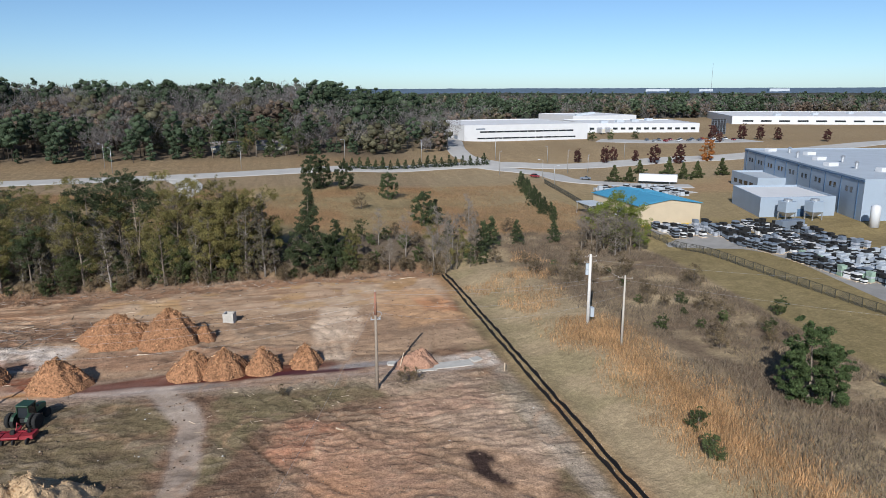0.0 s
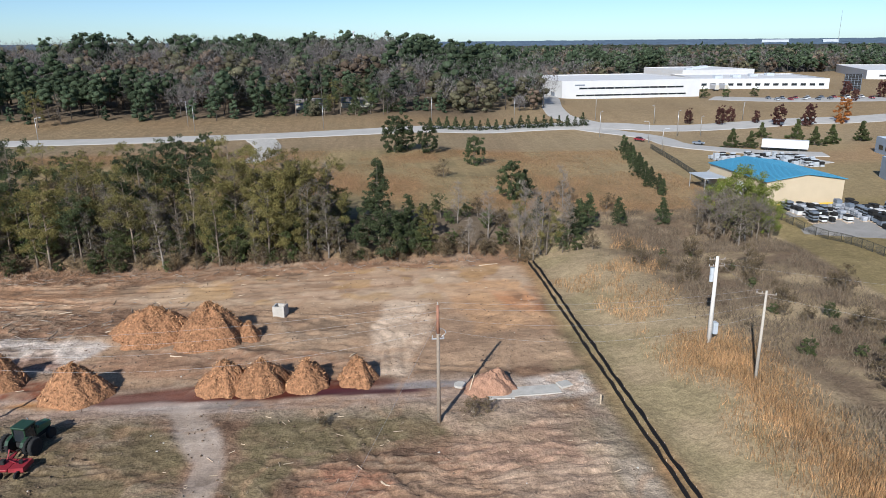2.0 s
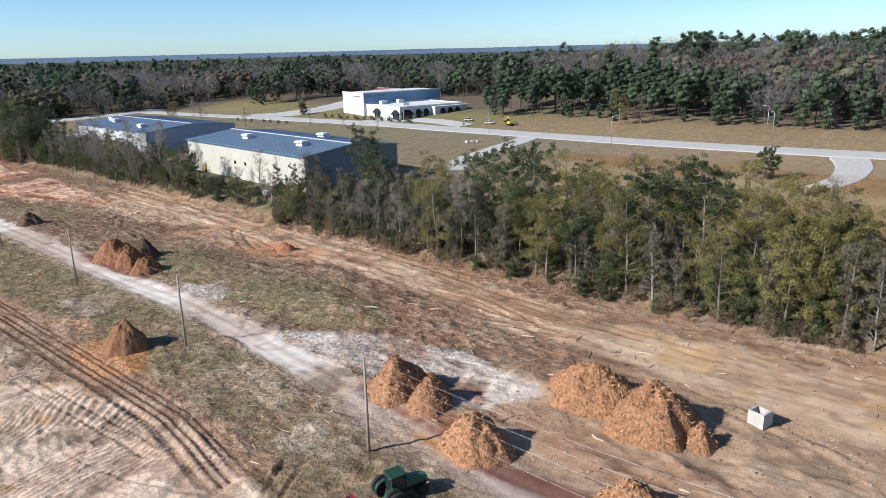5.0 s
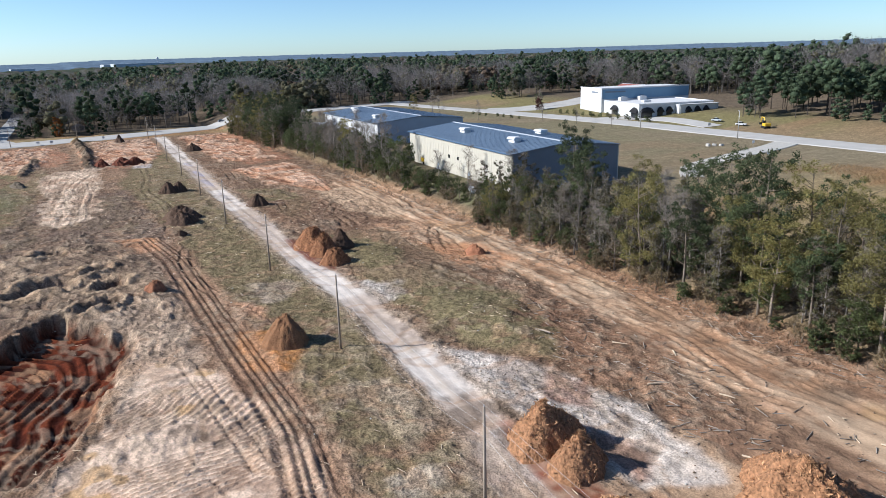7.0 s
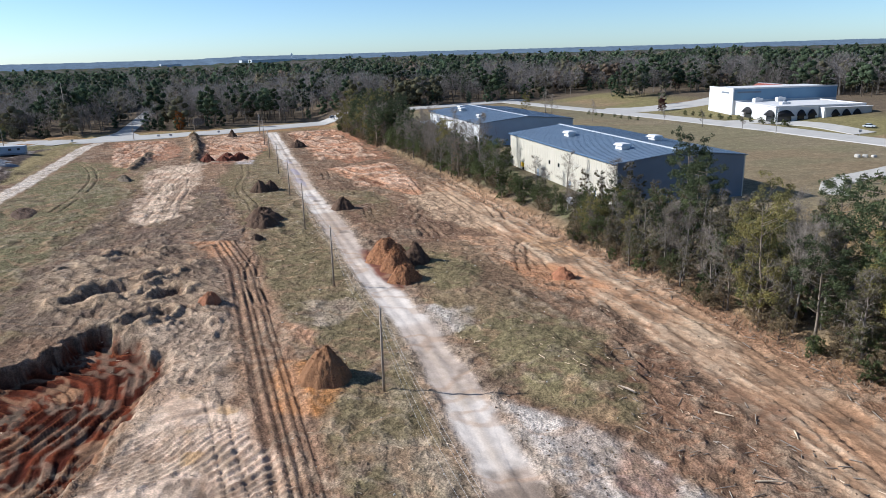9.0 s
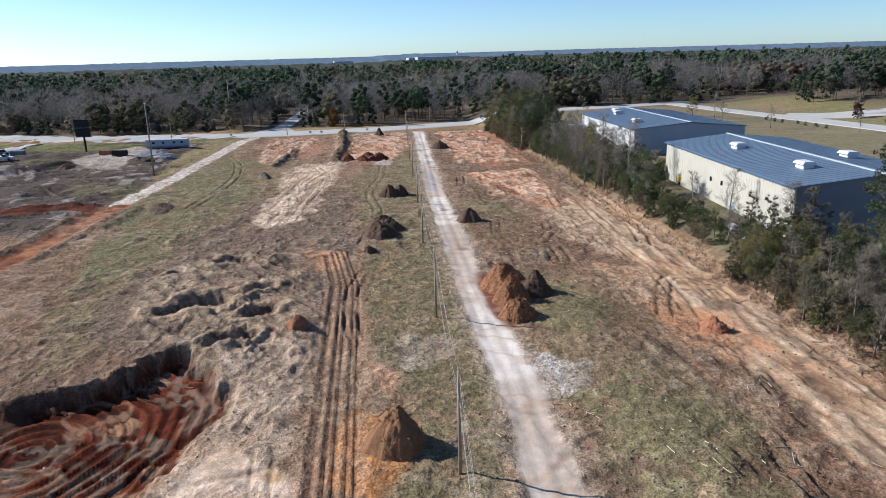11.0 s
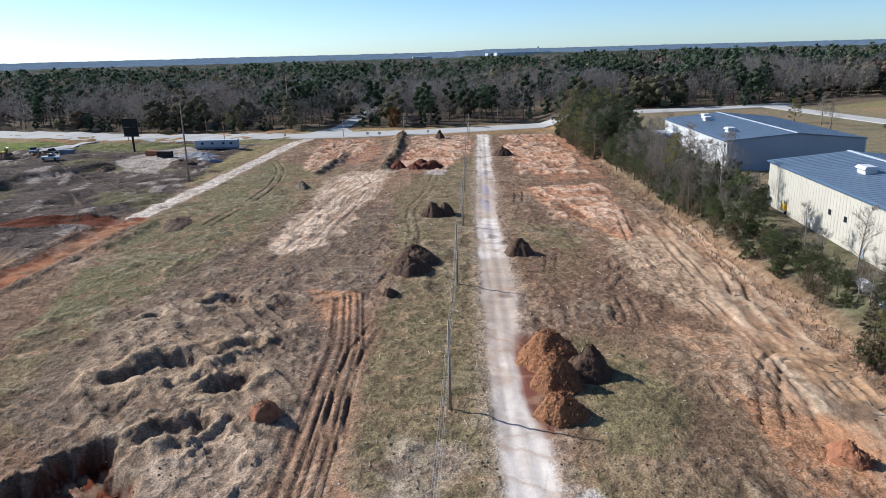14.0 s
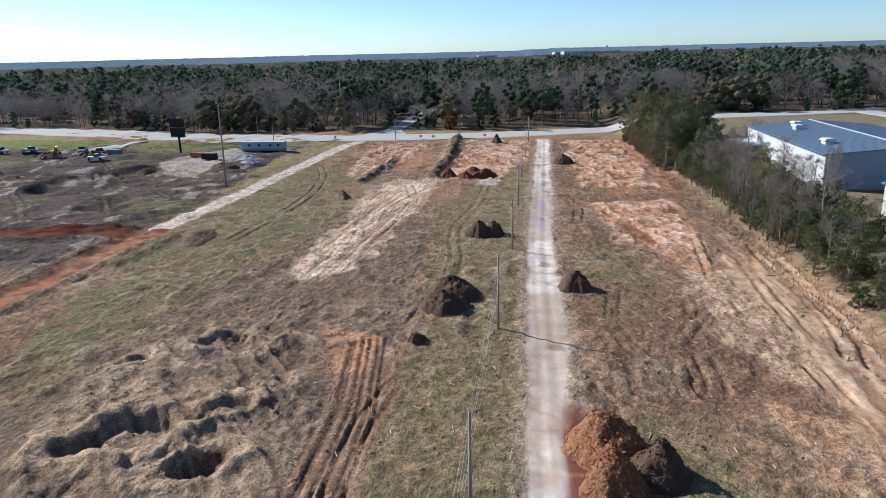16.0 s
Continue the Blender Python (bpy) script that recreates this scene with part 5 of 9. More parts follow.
def dust_collector(x, y):
    d = thing("filter_unit", "pale grey steel dust filter on legs beside the annex", "machine", pose(x, y, on(x, y)))
    for dx in (-1.6, 1.6):
        for dy in (-1.6, 1.6):
            part("leg", Mesh().box(dx - 0.12, dy - 0.12, 0, dx + 0.12, dy + 0.12, 2.2), M["steel"], d)
    part("hopper", Mesh().hull([(-0.6, -0.6, 1.0), (0.6, -0.6, 1.0), (0.6, 0.6, 1.0), (-0.6, 0.6, 1.0)], [(-1.8, -1.8, 2.4), (1.8, -1.8, 2.4), (1.8, 1.8, 2.4), (-1.8, 1.8, 2.4)]), M["steel"], d)
    part("housing", Mesh().box(-1.9, -1.9, 2.4, 1.9, 1.9, 5.6, 0.1), M["grey_clad"], d)
    part("fan_ring", Mesh().cyl((0, 0), 1.2, 5.55, 6.2, 16), M["steel"], d)


for x, y in ((146, 175.5), (154, 174)):
    dust_collector(x, y)
tank = thing("white_tank", "tall white cylindrical tank beside the factory", "tank", pose(163, 161, on(163, 161)))
part("shell", Mesh().rings([[(r * math.cos(i * math.pi / 10), r * math.sin(i * math.pi / 10), z) for i in range(20)] for r, z in ((1.3, 0), (1.3, 5.6), (0.9, 6.2), (0.2, 6.4))]), M["white"], tank, flat=False)

# tan shed with blue roof: gable ends towards the fence
def tan_shed():
    h = thing("tan_shed", "beige metal shed with a bright blue low gable roof", "building", pose(98, 176, at(98, 176), 0, 0, 2))
    w, d, e, r, t = 20, 27, 5.9, 7.4, 0.25
    for ya in (0, d - t):
        prof = [(0, -2.5), (w, -2.5), (w, e), (w / 2, r - 0.1), (0, e)]
        part("end_wall", Mesh().hull([(p, ya, q) for p, q in prof][::-1], [(p, ya + t, q) for p, q in prof][::-1]), M["beige"], h)
    for xa in (0, w - t):
        part("wall", Mesh().box(xa, t, -2.5, xa + t, d - t, e), M["beige"], h)
    for s in (0, 1):
        xa = -0.5 if s == 0 else w + 0.5
        prof = [(d + 0.5, 0.0), (-0.5, 0.0)]
        for i in range(28):
            yy = -0.3 + i
            prof += [(yy, 0.15), (yy + 0.01, 0.19), (yy + 0.07, 0.19), (yy + 0.08, 0.15)]
        prof += [(d + 0.5, 0.15)]
        prof = prof[::-1] if s else prof
        m = Mesh().hull([(xa, b, e + c) for b, c in prof], [(w / 2, b, r + c) for b, c in prof])
        part("roof", m, M["roof_blue"], h)
    part("plinth", Mesh().box(-0.05, -0.06, -0.4, w + 0.05, -0.01, 0.35), M["paint_yellow"], h)
    part("roller_door", Mesh().box(-0.12, 8, 0, -0.02, 13, 4), M["white"], h)
    c = part("canopy", Mesh().box(-6.5, 17, 3.6, -0.3, 26, 3.8), M["roof_grey"], h)
    for px, py in ((-6.2, 17.4), (-6.2, 25.6)):
        part("post", Mesh().cyl((px, py), 0.1, -0.5, 3.6, 8), M["steel"], c)


tan_shed()

# office with arches
def office():
    """Tall hall with its long shaded wall towards the road, and a low arcaded wing before it."""
    h = thing("office_building", "white office with a tall blue-banded hall and a low arcaded wing", "building", pose(-285.5, 323.7, 6.2, 0, 0, 77))
    part("hall_wall", Mesh().box(0, 0, -1.5, 53, 0.4, 12.6), M["white"], h)
    part("hall_block", Mesh().box(0, 0.41, -1.5, 53, 24, 12.2), M["white"], h)
    part("hall_roof", Mesh().box(0.4, 0.6, 12.21, 52.6, 23.6, 12.4), M["roof_white"], h)
    part("parapet_cap", Mesh().box(-0.15, -0.2, 12.62, 53.15, 0.5, 12.9), M["white"], h)
    part("parapet_cap", Mesh().box(-0.15, 0.52, 12.2, 0.35, 24.1, 12.9), M["white"], h)
    part("blue_band", Mesh().box(0.5, -0.12, 7.2, 52.8, -0.01, 12.2), M["office_blue"], h, "dull blue wall panel")
    part("name_board", Mesh().box(2, -0.24, 10.4, 14, -0.13, 11.2), M["dark_clad"], h)
    part("name_board", Mesh().box(-0.12, 4, 10.2, -0.01, 11, 10.9), M["dark_clad"], h)
    part("wing_block", Mesh().box(1.5, -35, -1.5, 43, -0.25, 6.2), M["white"], h)
    part("wing_roof", Mesh().box(1.9, -34.6, 6.21, 42.6, -0.4, 6.35), M["roof_white"], h)
    for x0, y0, x1, y1 in ((1.3, -35.2, 43.2, -34.75), (1.3, -34.7, 1.75, -0.3), (42.75, -34.7, 43.2, -0.3)):
        part("parapet", Mesh().box(x0, y0, 6.36, x1, y1, 6.8), M["white"], h)
    part("porch", Mesh().box(21.5, -38.5, -1.5, 43.5, -35.25, 5.6), M["white"], h)
    part("porch_roof", Mesh().box(21.2, -38.8, 5.61, 43.8, -35.25, 5.9), M["roof_white"], h)

    def arch(c, half, tall, face, wide=""):
        prof = [(c - half, -0.2), (c + half, -0.2)] + [(c + half * math.cos(a * math.pi / 8), tall - half * 0.8 + half * 0.8 * math.sin(a * math.pi / 8)) for a in range(9)]
        m = Mesh()
        if wide == "end":
            m.hull([(face - 0.1, p, q) for p, q in prof], [(face, p, q) for p, q in prof])
        else:
            m.hull([(p, face - 0.1, q) for p, q in prof], [(p, face, q) for p, q in prof])
        w = part("arched_window", m, M["glass"], h)
        dome = [(c + half * 1.25 * math.cos(a * math.pi / 8), 2.4 + (tall - 1.6) * math.sin(a * math.pi / 8)) for a in range(9)]
        aw = Mesh()
        if wide == "end":
            aw.hull([(face - 1.1, p, 2.4 + (q - 2.4) * 0.5) for p, q in dome], [(face - 0.12, p, q) for p, q in dome])
        else:
            aw.hull([(p, face - 1.1, 2.4 + (q - 2.4) * 0.5) for p, q in dome], [(p, face - 0.12, q) for p, q in dome])
        part("awning", aw, M["black"], w, "black rounded awning")

    for c, half in ((5.5, 3.2), (13.0, 1.5), (18.0, 1.5)):
        arch(c, half, 4.3, -35.26)
    for c in (26.5, 31.5, 36.5):
        arch(c, 1.4, 4.2, -38.56)
    for c in (-31, -12):
        arch(c, 3.0, 4.2, 1.44, "end")
    for i in range(4):
        part("column", Mesh().box(22 + 6.6 * i, -38.72, -1.0, 22.5 + 6.6 * i, -38.52, 5.5), M["white"], h)
    for x, y in ((8, -6), (20, -5), (12, -22)):
        u = part("roof_unit", Mesh().box(x, y, 6.34, x + 4, y + 2.6, 8.2 if y > -10 else 7.3, 0.1), M["white"], h)
        part("fan_housing", Mesh().cyl((x + 2, y + 1.3), 0.8, 8.2 if y > -10 else 7.3, 8.5 if y > -10 else 7.6, 12), M["steel"], u)


office()
gable_hall("red_roofed_house", "small white house with a red-brown roof among trees", -330, 392, -10, 26, 12, 4, 6.4, M["white"], M["white"], M["roof_red"], 2)
for x, y in ((-16, 372), (6, 377)):
    gable_hall("wooded_house", "house with a pale roof half hidden in pines", x, y, 6, 15, 8, 3, 5.0, M["cream"], M["cream"], M["roof_shingle"], 2)

# ---------------------------------------------------------------- heaps
def heap(name, label, x, y, r, tall, mat, seed, stretch=1.0, turn=0.0, rough=0.22, group="heaps on the site"):
    """A tipped heap with a steep, lumpy cone and a foot that spreads into the ground."""
    r, tall = r * 0.84, tall * 1.04
    k, n = 34, 66
    a = np.linspace(0, 2 * math.pi, n, endpoint=False)
    q = np.linspace(0, 1, k)
    A, Q = np.meshgrid(a, q)
    reach = r * (1 + 0.35 * (fbm(np.cos(A) * 2 + 9, np.sin(A) * 2, 1.4, 3, seed) - 0.5) * 2)
    R = Q * reach
    X, Y = R * np.cos(A) * stretch, R * np.sin(A)
    c, s = math.cos(radians(turn)), math.sin(radians(turn))
    X, Y = X * c - Y * s, X * s + Y * c
    lump = fbm(X + seed * 3.1, Y - seed, r * 0.55, 4, seed + 3) - 0.5
    knob = 1 - np.abs(fbm(X * 1.0 + seed, Y + 5, 1.5, 3, seed + 8) - 0.5) * 4.5
    fine = fbm(X + seed, Y + 5, 0.45, 2, seed + 9) - 0.5
    inner = np.clip(1 - Q, 0, 1)
    Z = tall * np.clip(1 - Q ** (1.22 if mat in (M["mulch"], M["mulch_dark"]) else 1.4), 0, 1) * (1 + rough * 2.6 * lump) + (0.30 * np.clip(knob, -0.5, 1) + 0.34 * fine) * inner ** 0.35 * min(1.0, tall / 2.5) - 0.25 * Q ** 6
    spike = 1 - np.abs(fbm(X * 0.9 - seed, Y + 2 * seed, 2.2, 3, seed + 12) - 0.5) * 5
    Z = Z + (0.085 if mat in (M["mulch"], M["mulch_dark"]) else 0.045) * tall * np.clip(spike, -0.6, 1) * inner ** 0.7
    X = X + 0.12 * (fbm(Y * 3, Z * 3 + seed, 1, 2, seed) - 0.5)
    gz = many(x + X.ravel(), y + Y.ravel()).reshape(X.shape) - on(x, y)
    Z = Z + gz * Q
    v = np.stack([X, Y, Z], -1).reshape(-1, 3)
    i = np.arange(k * n).reshape(k, n)
    f = np.stack([i[:-1], np.roll(i[:-1], -1, 1), np.roll(i[1:], -1, 1), i[1:]], -1).reshape(-1, 4)
    me = arrays(name, v, f[:, ::-1], mat, 4, None, False)
    ob = new(name, me)
    ob.location = (x, y, on(x, y))
    if mat in (M["mulch"], M["mulch_dark"], M["topsoil"], M["clay_pile"], M["brown_pile"], M["sand_pile"], M["spoil"]):
        g = np.random.default_rng(seed)
        cnt = int(70 * r * r) if mat in (M["mulch"], M["mulch_dark"]) else int(30 * r * r)
        pick = g.integers(0, len(v), cnt)
        pick = np.where(g.random(cnt) < 0.2, pick, pick % max(1, int(len(v) * 0.98)))
        base = v[pick] + g.normal(size=(cnt, 3)) * (0.15, 0.15, 0.02)
        u, w = g.normal(size=(cnt, 3)), g.normal(size=(cnt, 3))
        u /= np.linalg.norm(u, axis=1)[:, None]
        w /= np.linalg.norm(w, axis=1)[:, None]
        ln = g.uniform(0.12, 0.38, cnt)[:, None]
        tv = np.stack([base - u * ln, base + w * ln * 0.5, base + u * ln], 1).reshape(-1, 3)
        tagged(part("chip_layer", arrays("chip_layer", tv, np.arange(3 * cnt).reshape(-1, 3), M["chips"] if mat == M["mulch"] else M["chips_dark"] if mat == M["mulch_dark"] else mat, 3), None, ob), kind="stuff")
    return tagged(ob, label, "heap", group)


MULCH = "orange wood-mulch heap with ragged crest on bare soil"
heap("mulch_heap", "largest orange mulch heap with ragged crest on bare soil", -18.5, 118.5, 6.6, 4.9, M["mulch"], 3)
heap("mulch_heap", MULCH, -26.5, 120, 6.0, 4.0, M["mulch"], 5, 1.3, -10)
heap("mulch_heap", "low orange mulch heap beside the concrete box", -13.2, 118.2, 2.6, 2.0, M["mulch"], 6)
for i, (x, y, r, h) in enumerate(((-31.5, 102.8, 4.6, 3.7), (-13.5, 103, 3.8, 2.9), (-9, 102.6, 3.9, 3.2), (-3.4, 103, 3.3, 2.6), (3, 103, 3.2, 2.7), (-47.5, 107, 4.9, 3.9), (-42, 107.2, 3.6, 3.0))):
    heap("mulch_heap", MULCH, x, y, r, h, M["mulch"], 10 + i, 1.15, 20 * i)
# heaps seen against the light use the darker mulch copy
heap("mulch_heap", "long orange mulch heap beside the gravel lane", -137, 112.8, 5.0, 4.6, M["mulch_dark"], 31, 1.3, 10)
heap("mulch_heap", "orange mulch heap beside the gravel lane", -129.8, 112.4, 4.0, 3.9, M["mulch_dark"], 32)
heap("mulch_heap", "rounded orange mulch heap beside the gravel lane", -122.2, 112.0, 3.4, 3.2, M["mulch_dark"], 33)
heap("soil_heap", "dark topsoil heap behind the mulch beside the lane", -132.5, 117, 4.0, 3.3, M["topsoil"], 34)
heap("clay_heap", "brown clay cone with an orange washed foot", -88.5, 92, 4.0, 3.9, M["brown_pile"], 41, 1.0, 0, 0.05)
for i, (x, y, r, h) in enumerate(((-188, 114, 3.7, 2.8), (-178, 92.0, 4.9, 3.0), (-184.5, 93.2, 4.8, 2.8), (-164, 89.5, 1.8, 1.2), (-224, 95.5, 3.6, 3.2), (-225, 99, 3.0, 3.0), (-327, 121, 5, 2.6))):
    heap("soil_heap", "dark brown topsoil heap on rough turf", x, y, r, h, M["topsoil"], 50 + i, 1.1, 30 * i)
heap("clay_heap", "pinkish clay heap at the foot of a leaning stake", 19.5, 98.8, 3.6, 2.3, M["pink_clay"], 61, 1.2, 10, 0.4)
heap("sand_heap", "pale sandy spoil heap with a dark flank", -26, 69.5, 6.5, 3.8, M["sand_pile"], 62, 1.2, 20, 0.4)
heap("clay_heap", "small red clay heap among the spoil", -122.5, 78.5, 2.4, 1.6, M["clay_pile"], 63)
heap("sand_heap", "small clay spoil heap on the graded strip", -113, 139, 2.6, 1.6, M["clay_pile"], 67, 1.2, 20, 0.4)
for i, (x, y, r, h) in enumerate(((-300, 82, 3.4, 2.4), (-297, 88, 3.0, 1.6), (-300, 94, 3.6, 2.2), (-306, 90, 4.0, 1.8))):
    heap("clay_heap", "low red clay spoil heap on the far pad", x, y, r, h, M["red_spoil"], 68 + 40 * i, 1.3, 60 * i, 0.5)

# ---------------------------------------------------------------- power poles and wires
def arm_pole(x, y, tall, label, arms=1, mat="pole_wood", turn=0, name="utility_pole", thick=0.15, box=False):
    p = thing(name, label, "utility pole", pose(x, y, on(x, y), 0, 0, turn), "poles along the lane")
    part("shaft", Mesh().tube([(0, 0, -0.5), (0, 0, tall * 0.5), (0, 0, tall)], [thick * 1.25, thick, thick * 0.75], 10), M[mat], p, flat=False)
    for a in range(arms):
        z = tall - 0.4 - a * 0.9
        c = part("crossarm", Mesh().box(-0.06, -1.1, z - 0.06, 0.06, 1.1, z + 0.06, 0.02), M["pole_wood"], p)
        for yy in (-1.0, 0.45, 1.0):
            part("insulator", Mesh().cyl((0, yy), 0.05, z + 0.06, z + 0.26, 8, 0.03), M["steel"], c)
    if not arms:
        part("insulator", Mesh().cyl((0, 0), 0.06, tall, tall + 0.25, 8, 0.03), M["steel"], p)
    if box:
        part("meter_box", Mesh().box(-0.45, -0.9, 1.3, 0.45, -0.3, 2.9, 0.05), M["roof_grey"], p)
        for z in (tall - 2.0, tall - 3.0):
            t = part("transformer", Mesh().cyl((0.35, 0.35), 0.28, z - 0.5, z + 0.4, 12), M["roof_grey"], p)
    return p


LINE = [(53, 93), (12.2, 91.6), (-40, 95), (-82.3, 97.7), (-124.4, 99.5), (-169, 101), (-212, 103), (-254, 104.5), (-298, 106), (-341, 108), (-388, 110)]
TALL = [11.0, 14.3] + [10.9] * 9
arm_pole(49.5, 103.5, 12.0, "pale concrete power pole with meter box and transformers", 2, "pole_pale", 90, thick=0.26, box=True)
arm_pole(50.0, 92.5, 11.2, "silver-grey weathered power pole with a crossarm in dry grass", 1, "weathered", 60, thick=0.17)
tall_one = arm_pole(12.2, 91.6, 14.3, "tall weathered timber power pole with a reddish top", 0, "pole_wood", 0, thick=0.2)
part("reddish_top", Mesh().tube([(0, 0, 10.9), (0, 0, 12.6), (0, 0, 14.25)], [0.19, 0.18, 0.165], 10), M["pole_red"], tall_one, "reddish stained pole top", flat=False)
part("bracket", Mesh().box(-0.7, -0.07, 10.2, 0.7, 0.07, 10.36, 0.02), M["steel"], tall_one)
for k in (-0.6, 0.6):
    part("insulator", Mesh().cyl((k, 0), 0.09, 10.36, 10.72, 8, 0.05), M["steel"], tall_one)
part("cable_coil", Mesh().tube([(0.35 + 0.55 * math.cos(a * 0.7), 0.05 * a, 10.9 + 0.5 * math.sin(a * 0.7)) for a in range(10)], 0.04, 5), M["steel"], tall_one)
for (x, y), h in zip(LINE[2:], TALL[2:]):
    arm_pole(x, y, h, "slim weathered timber power pole beside the gravel lane", 0)


def wire(a, b, sag, r=0.010, label="thin pale overhead wire with a slight sag"):
    a, b = Vector(a), Vector(b)
    pts = [a.lerp(b, t / 14) - Vector((0, 0, sag * 4 * (t / 14) * (1 - t / 14))) for t in range(15)]
    solid("overhead_wire", Mesh().tube(pts, r, 4), M["wire"], label, "wire", "overhead wires")


tops = [(50.0, 92.5, on(50, 92.5) + 11.2)] + [(x, y, on(x, y) + h) for (x, y), h in zip(LINE[1:], TALL[1:])]
for i, (a, b) in enumerate(zip(tops, tops[1:])):
    for dz, dy in ((0.2, 0.0), (-0.9, 0.25), (-1.6, -0.1), (-3.0, 0.1)) if i else ((-0.1, -0.9), (-0.1, 0.9), (-1.6, 0.0), (-3.0, 0.2)):
        wire((a[0], a[1] + dy, a[2] + dz), (b[0], b[1] + dy, b[2] + dz), 0.9 + 0.5 * abs(dz))
wire((50, 92.5, 13), (49.5, 103.5, 14), 0.3)
wire((50, 92.5, 13), (150, 30, 13), 2.5)
wire((49.5, 103.5, 13.6), (160, 60, 14), 2.5)
wire((12.2, 91.6, 12.5), (-10, 20, 14), 1.5)

# ---------------------------------------------------------------- trees
def branch_out(r, base, direction, length, radius, depth, tubes, tips, spread_, lift=0.15):
    """Grow one limb with its side limbs; collects tubes and tip places."""
    k = 3 if depth else 2
    p, d = Vector(base), Vector(direction).normalized()
    path, radii = [p.copy()], [radius]
    for i in range(k):
        d = (d + Vector((r.uniform(-1, 1), r.uniform(-1, 1), r.uniform(-0.3, 1) * lift * 3)) * 0.16).normalized()
        p = p + d * length / k
        path.append(p.copy())
        radii.append(radius * (1 - 0.75 * (i + 1) / k))
    tubes.append((path, radii))
    tips.append((p.copy(), length))
    if depth:
        n = r.randint(2, 4)
        for i in range(n):
            t = r.uniform(0.35, 1.0)
            q = path[0].lerp(path[-1], t) if t > 0.98 else path[min(k, int(t * k))]
            a = r.uniform(0, 2 * math.pi)
            side = Vector((math.cos(a), math.sin(a), r.uniform(-0.1, 0.6)))
            branch_out(r, q, d * (1 - spread_) + side * spread_, length * r.uniform(0.45, 0.7), radius * 0.5, depth - 1, tubes, tips, spread_, lift)


def leaf_mesh(name, r, centres, count, leaf, mat, flatten=0.8):
    """Many small leaf sprays scattered about clump centres (x, y, z, radius)."""
    c = np.array(centres)
    g = np.random.default_rng(r.randint(0, 9999))
    weight = c[:, 3] ** 2
    pick = g.choice(len(c), count, p=weight / weight.sum())
    d = g.normal(size=(count, 3))
    d /= np.linalg.norm(d, axis=1)[:, None]
    place = c[pick, :3] + d * (c[pick, 3] * g.uniform(0.25, 1.05, count) ** 0.6)[:, None] * (1, 1, flatten)
    u = g.normal(size=(count, 3))
    u /= np.linalg.norm(u, axis=1)[:, None]
    w = np.cross(u, d + 0.4 * g.normal(size=(count, 3)))
    w /= np.linalg.norm(w, axis=1)[:, None] + 1e-6
    s = (leaf * g.uniform(0.5, 1.3, count))[:, None]
    v = np.stack([place - u * s, place + w * s * 0.8, place + u * s], 1).reshape(-1, 3)
    return arrays(name, v, np.arange(count * 3).reshape(-1, 3), mat, 3)


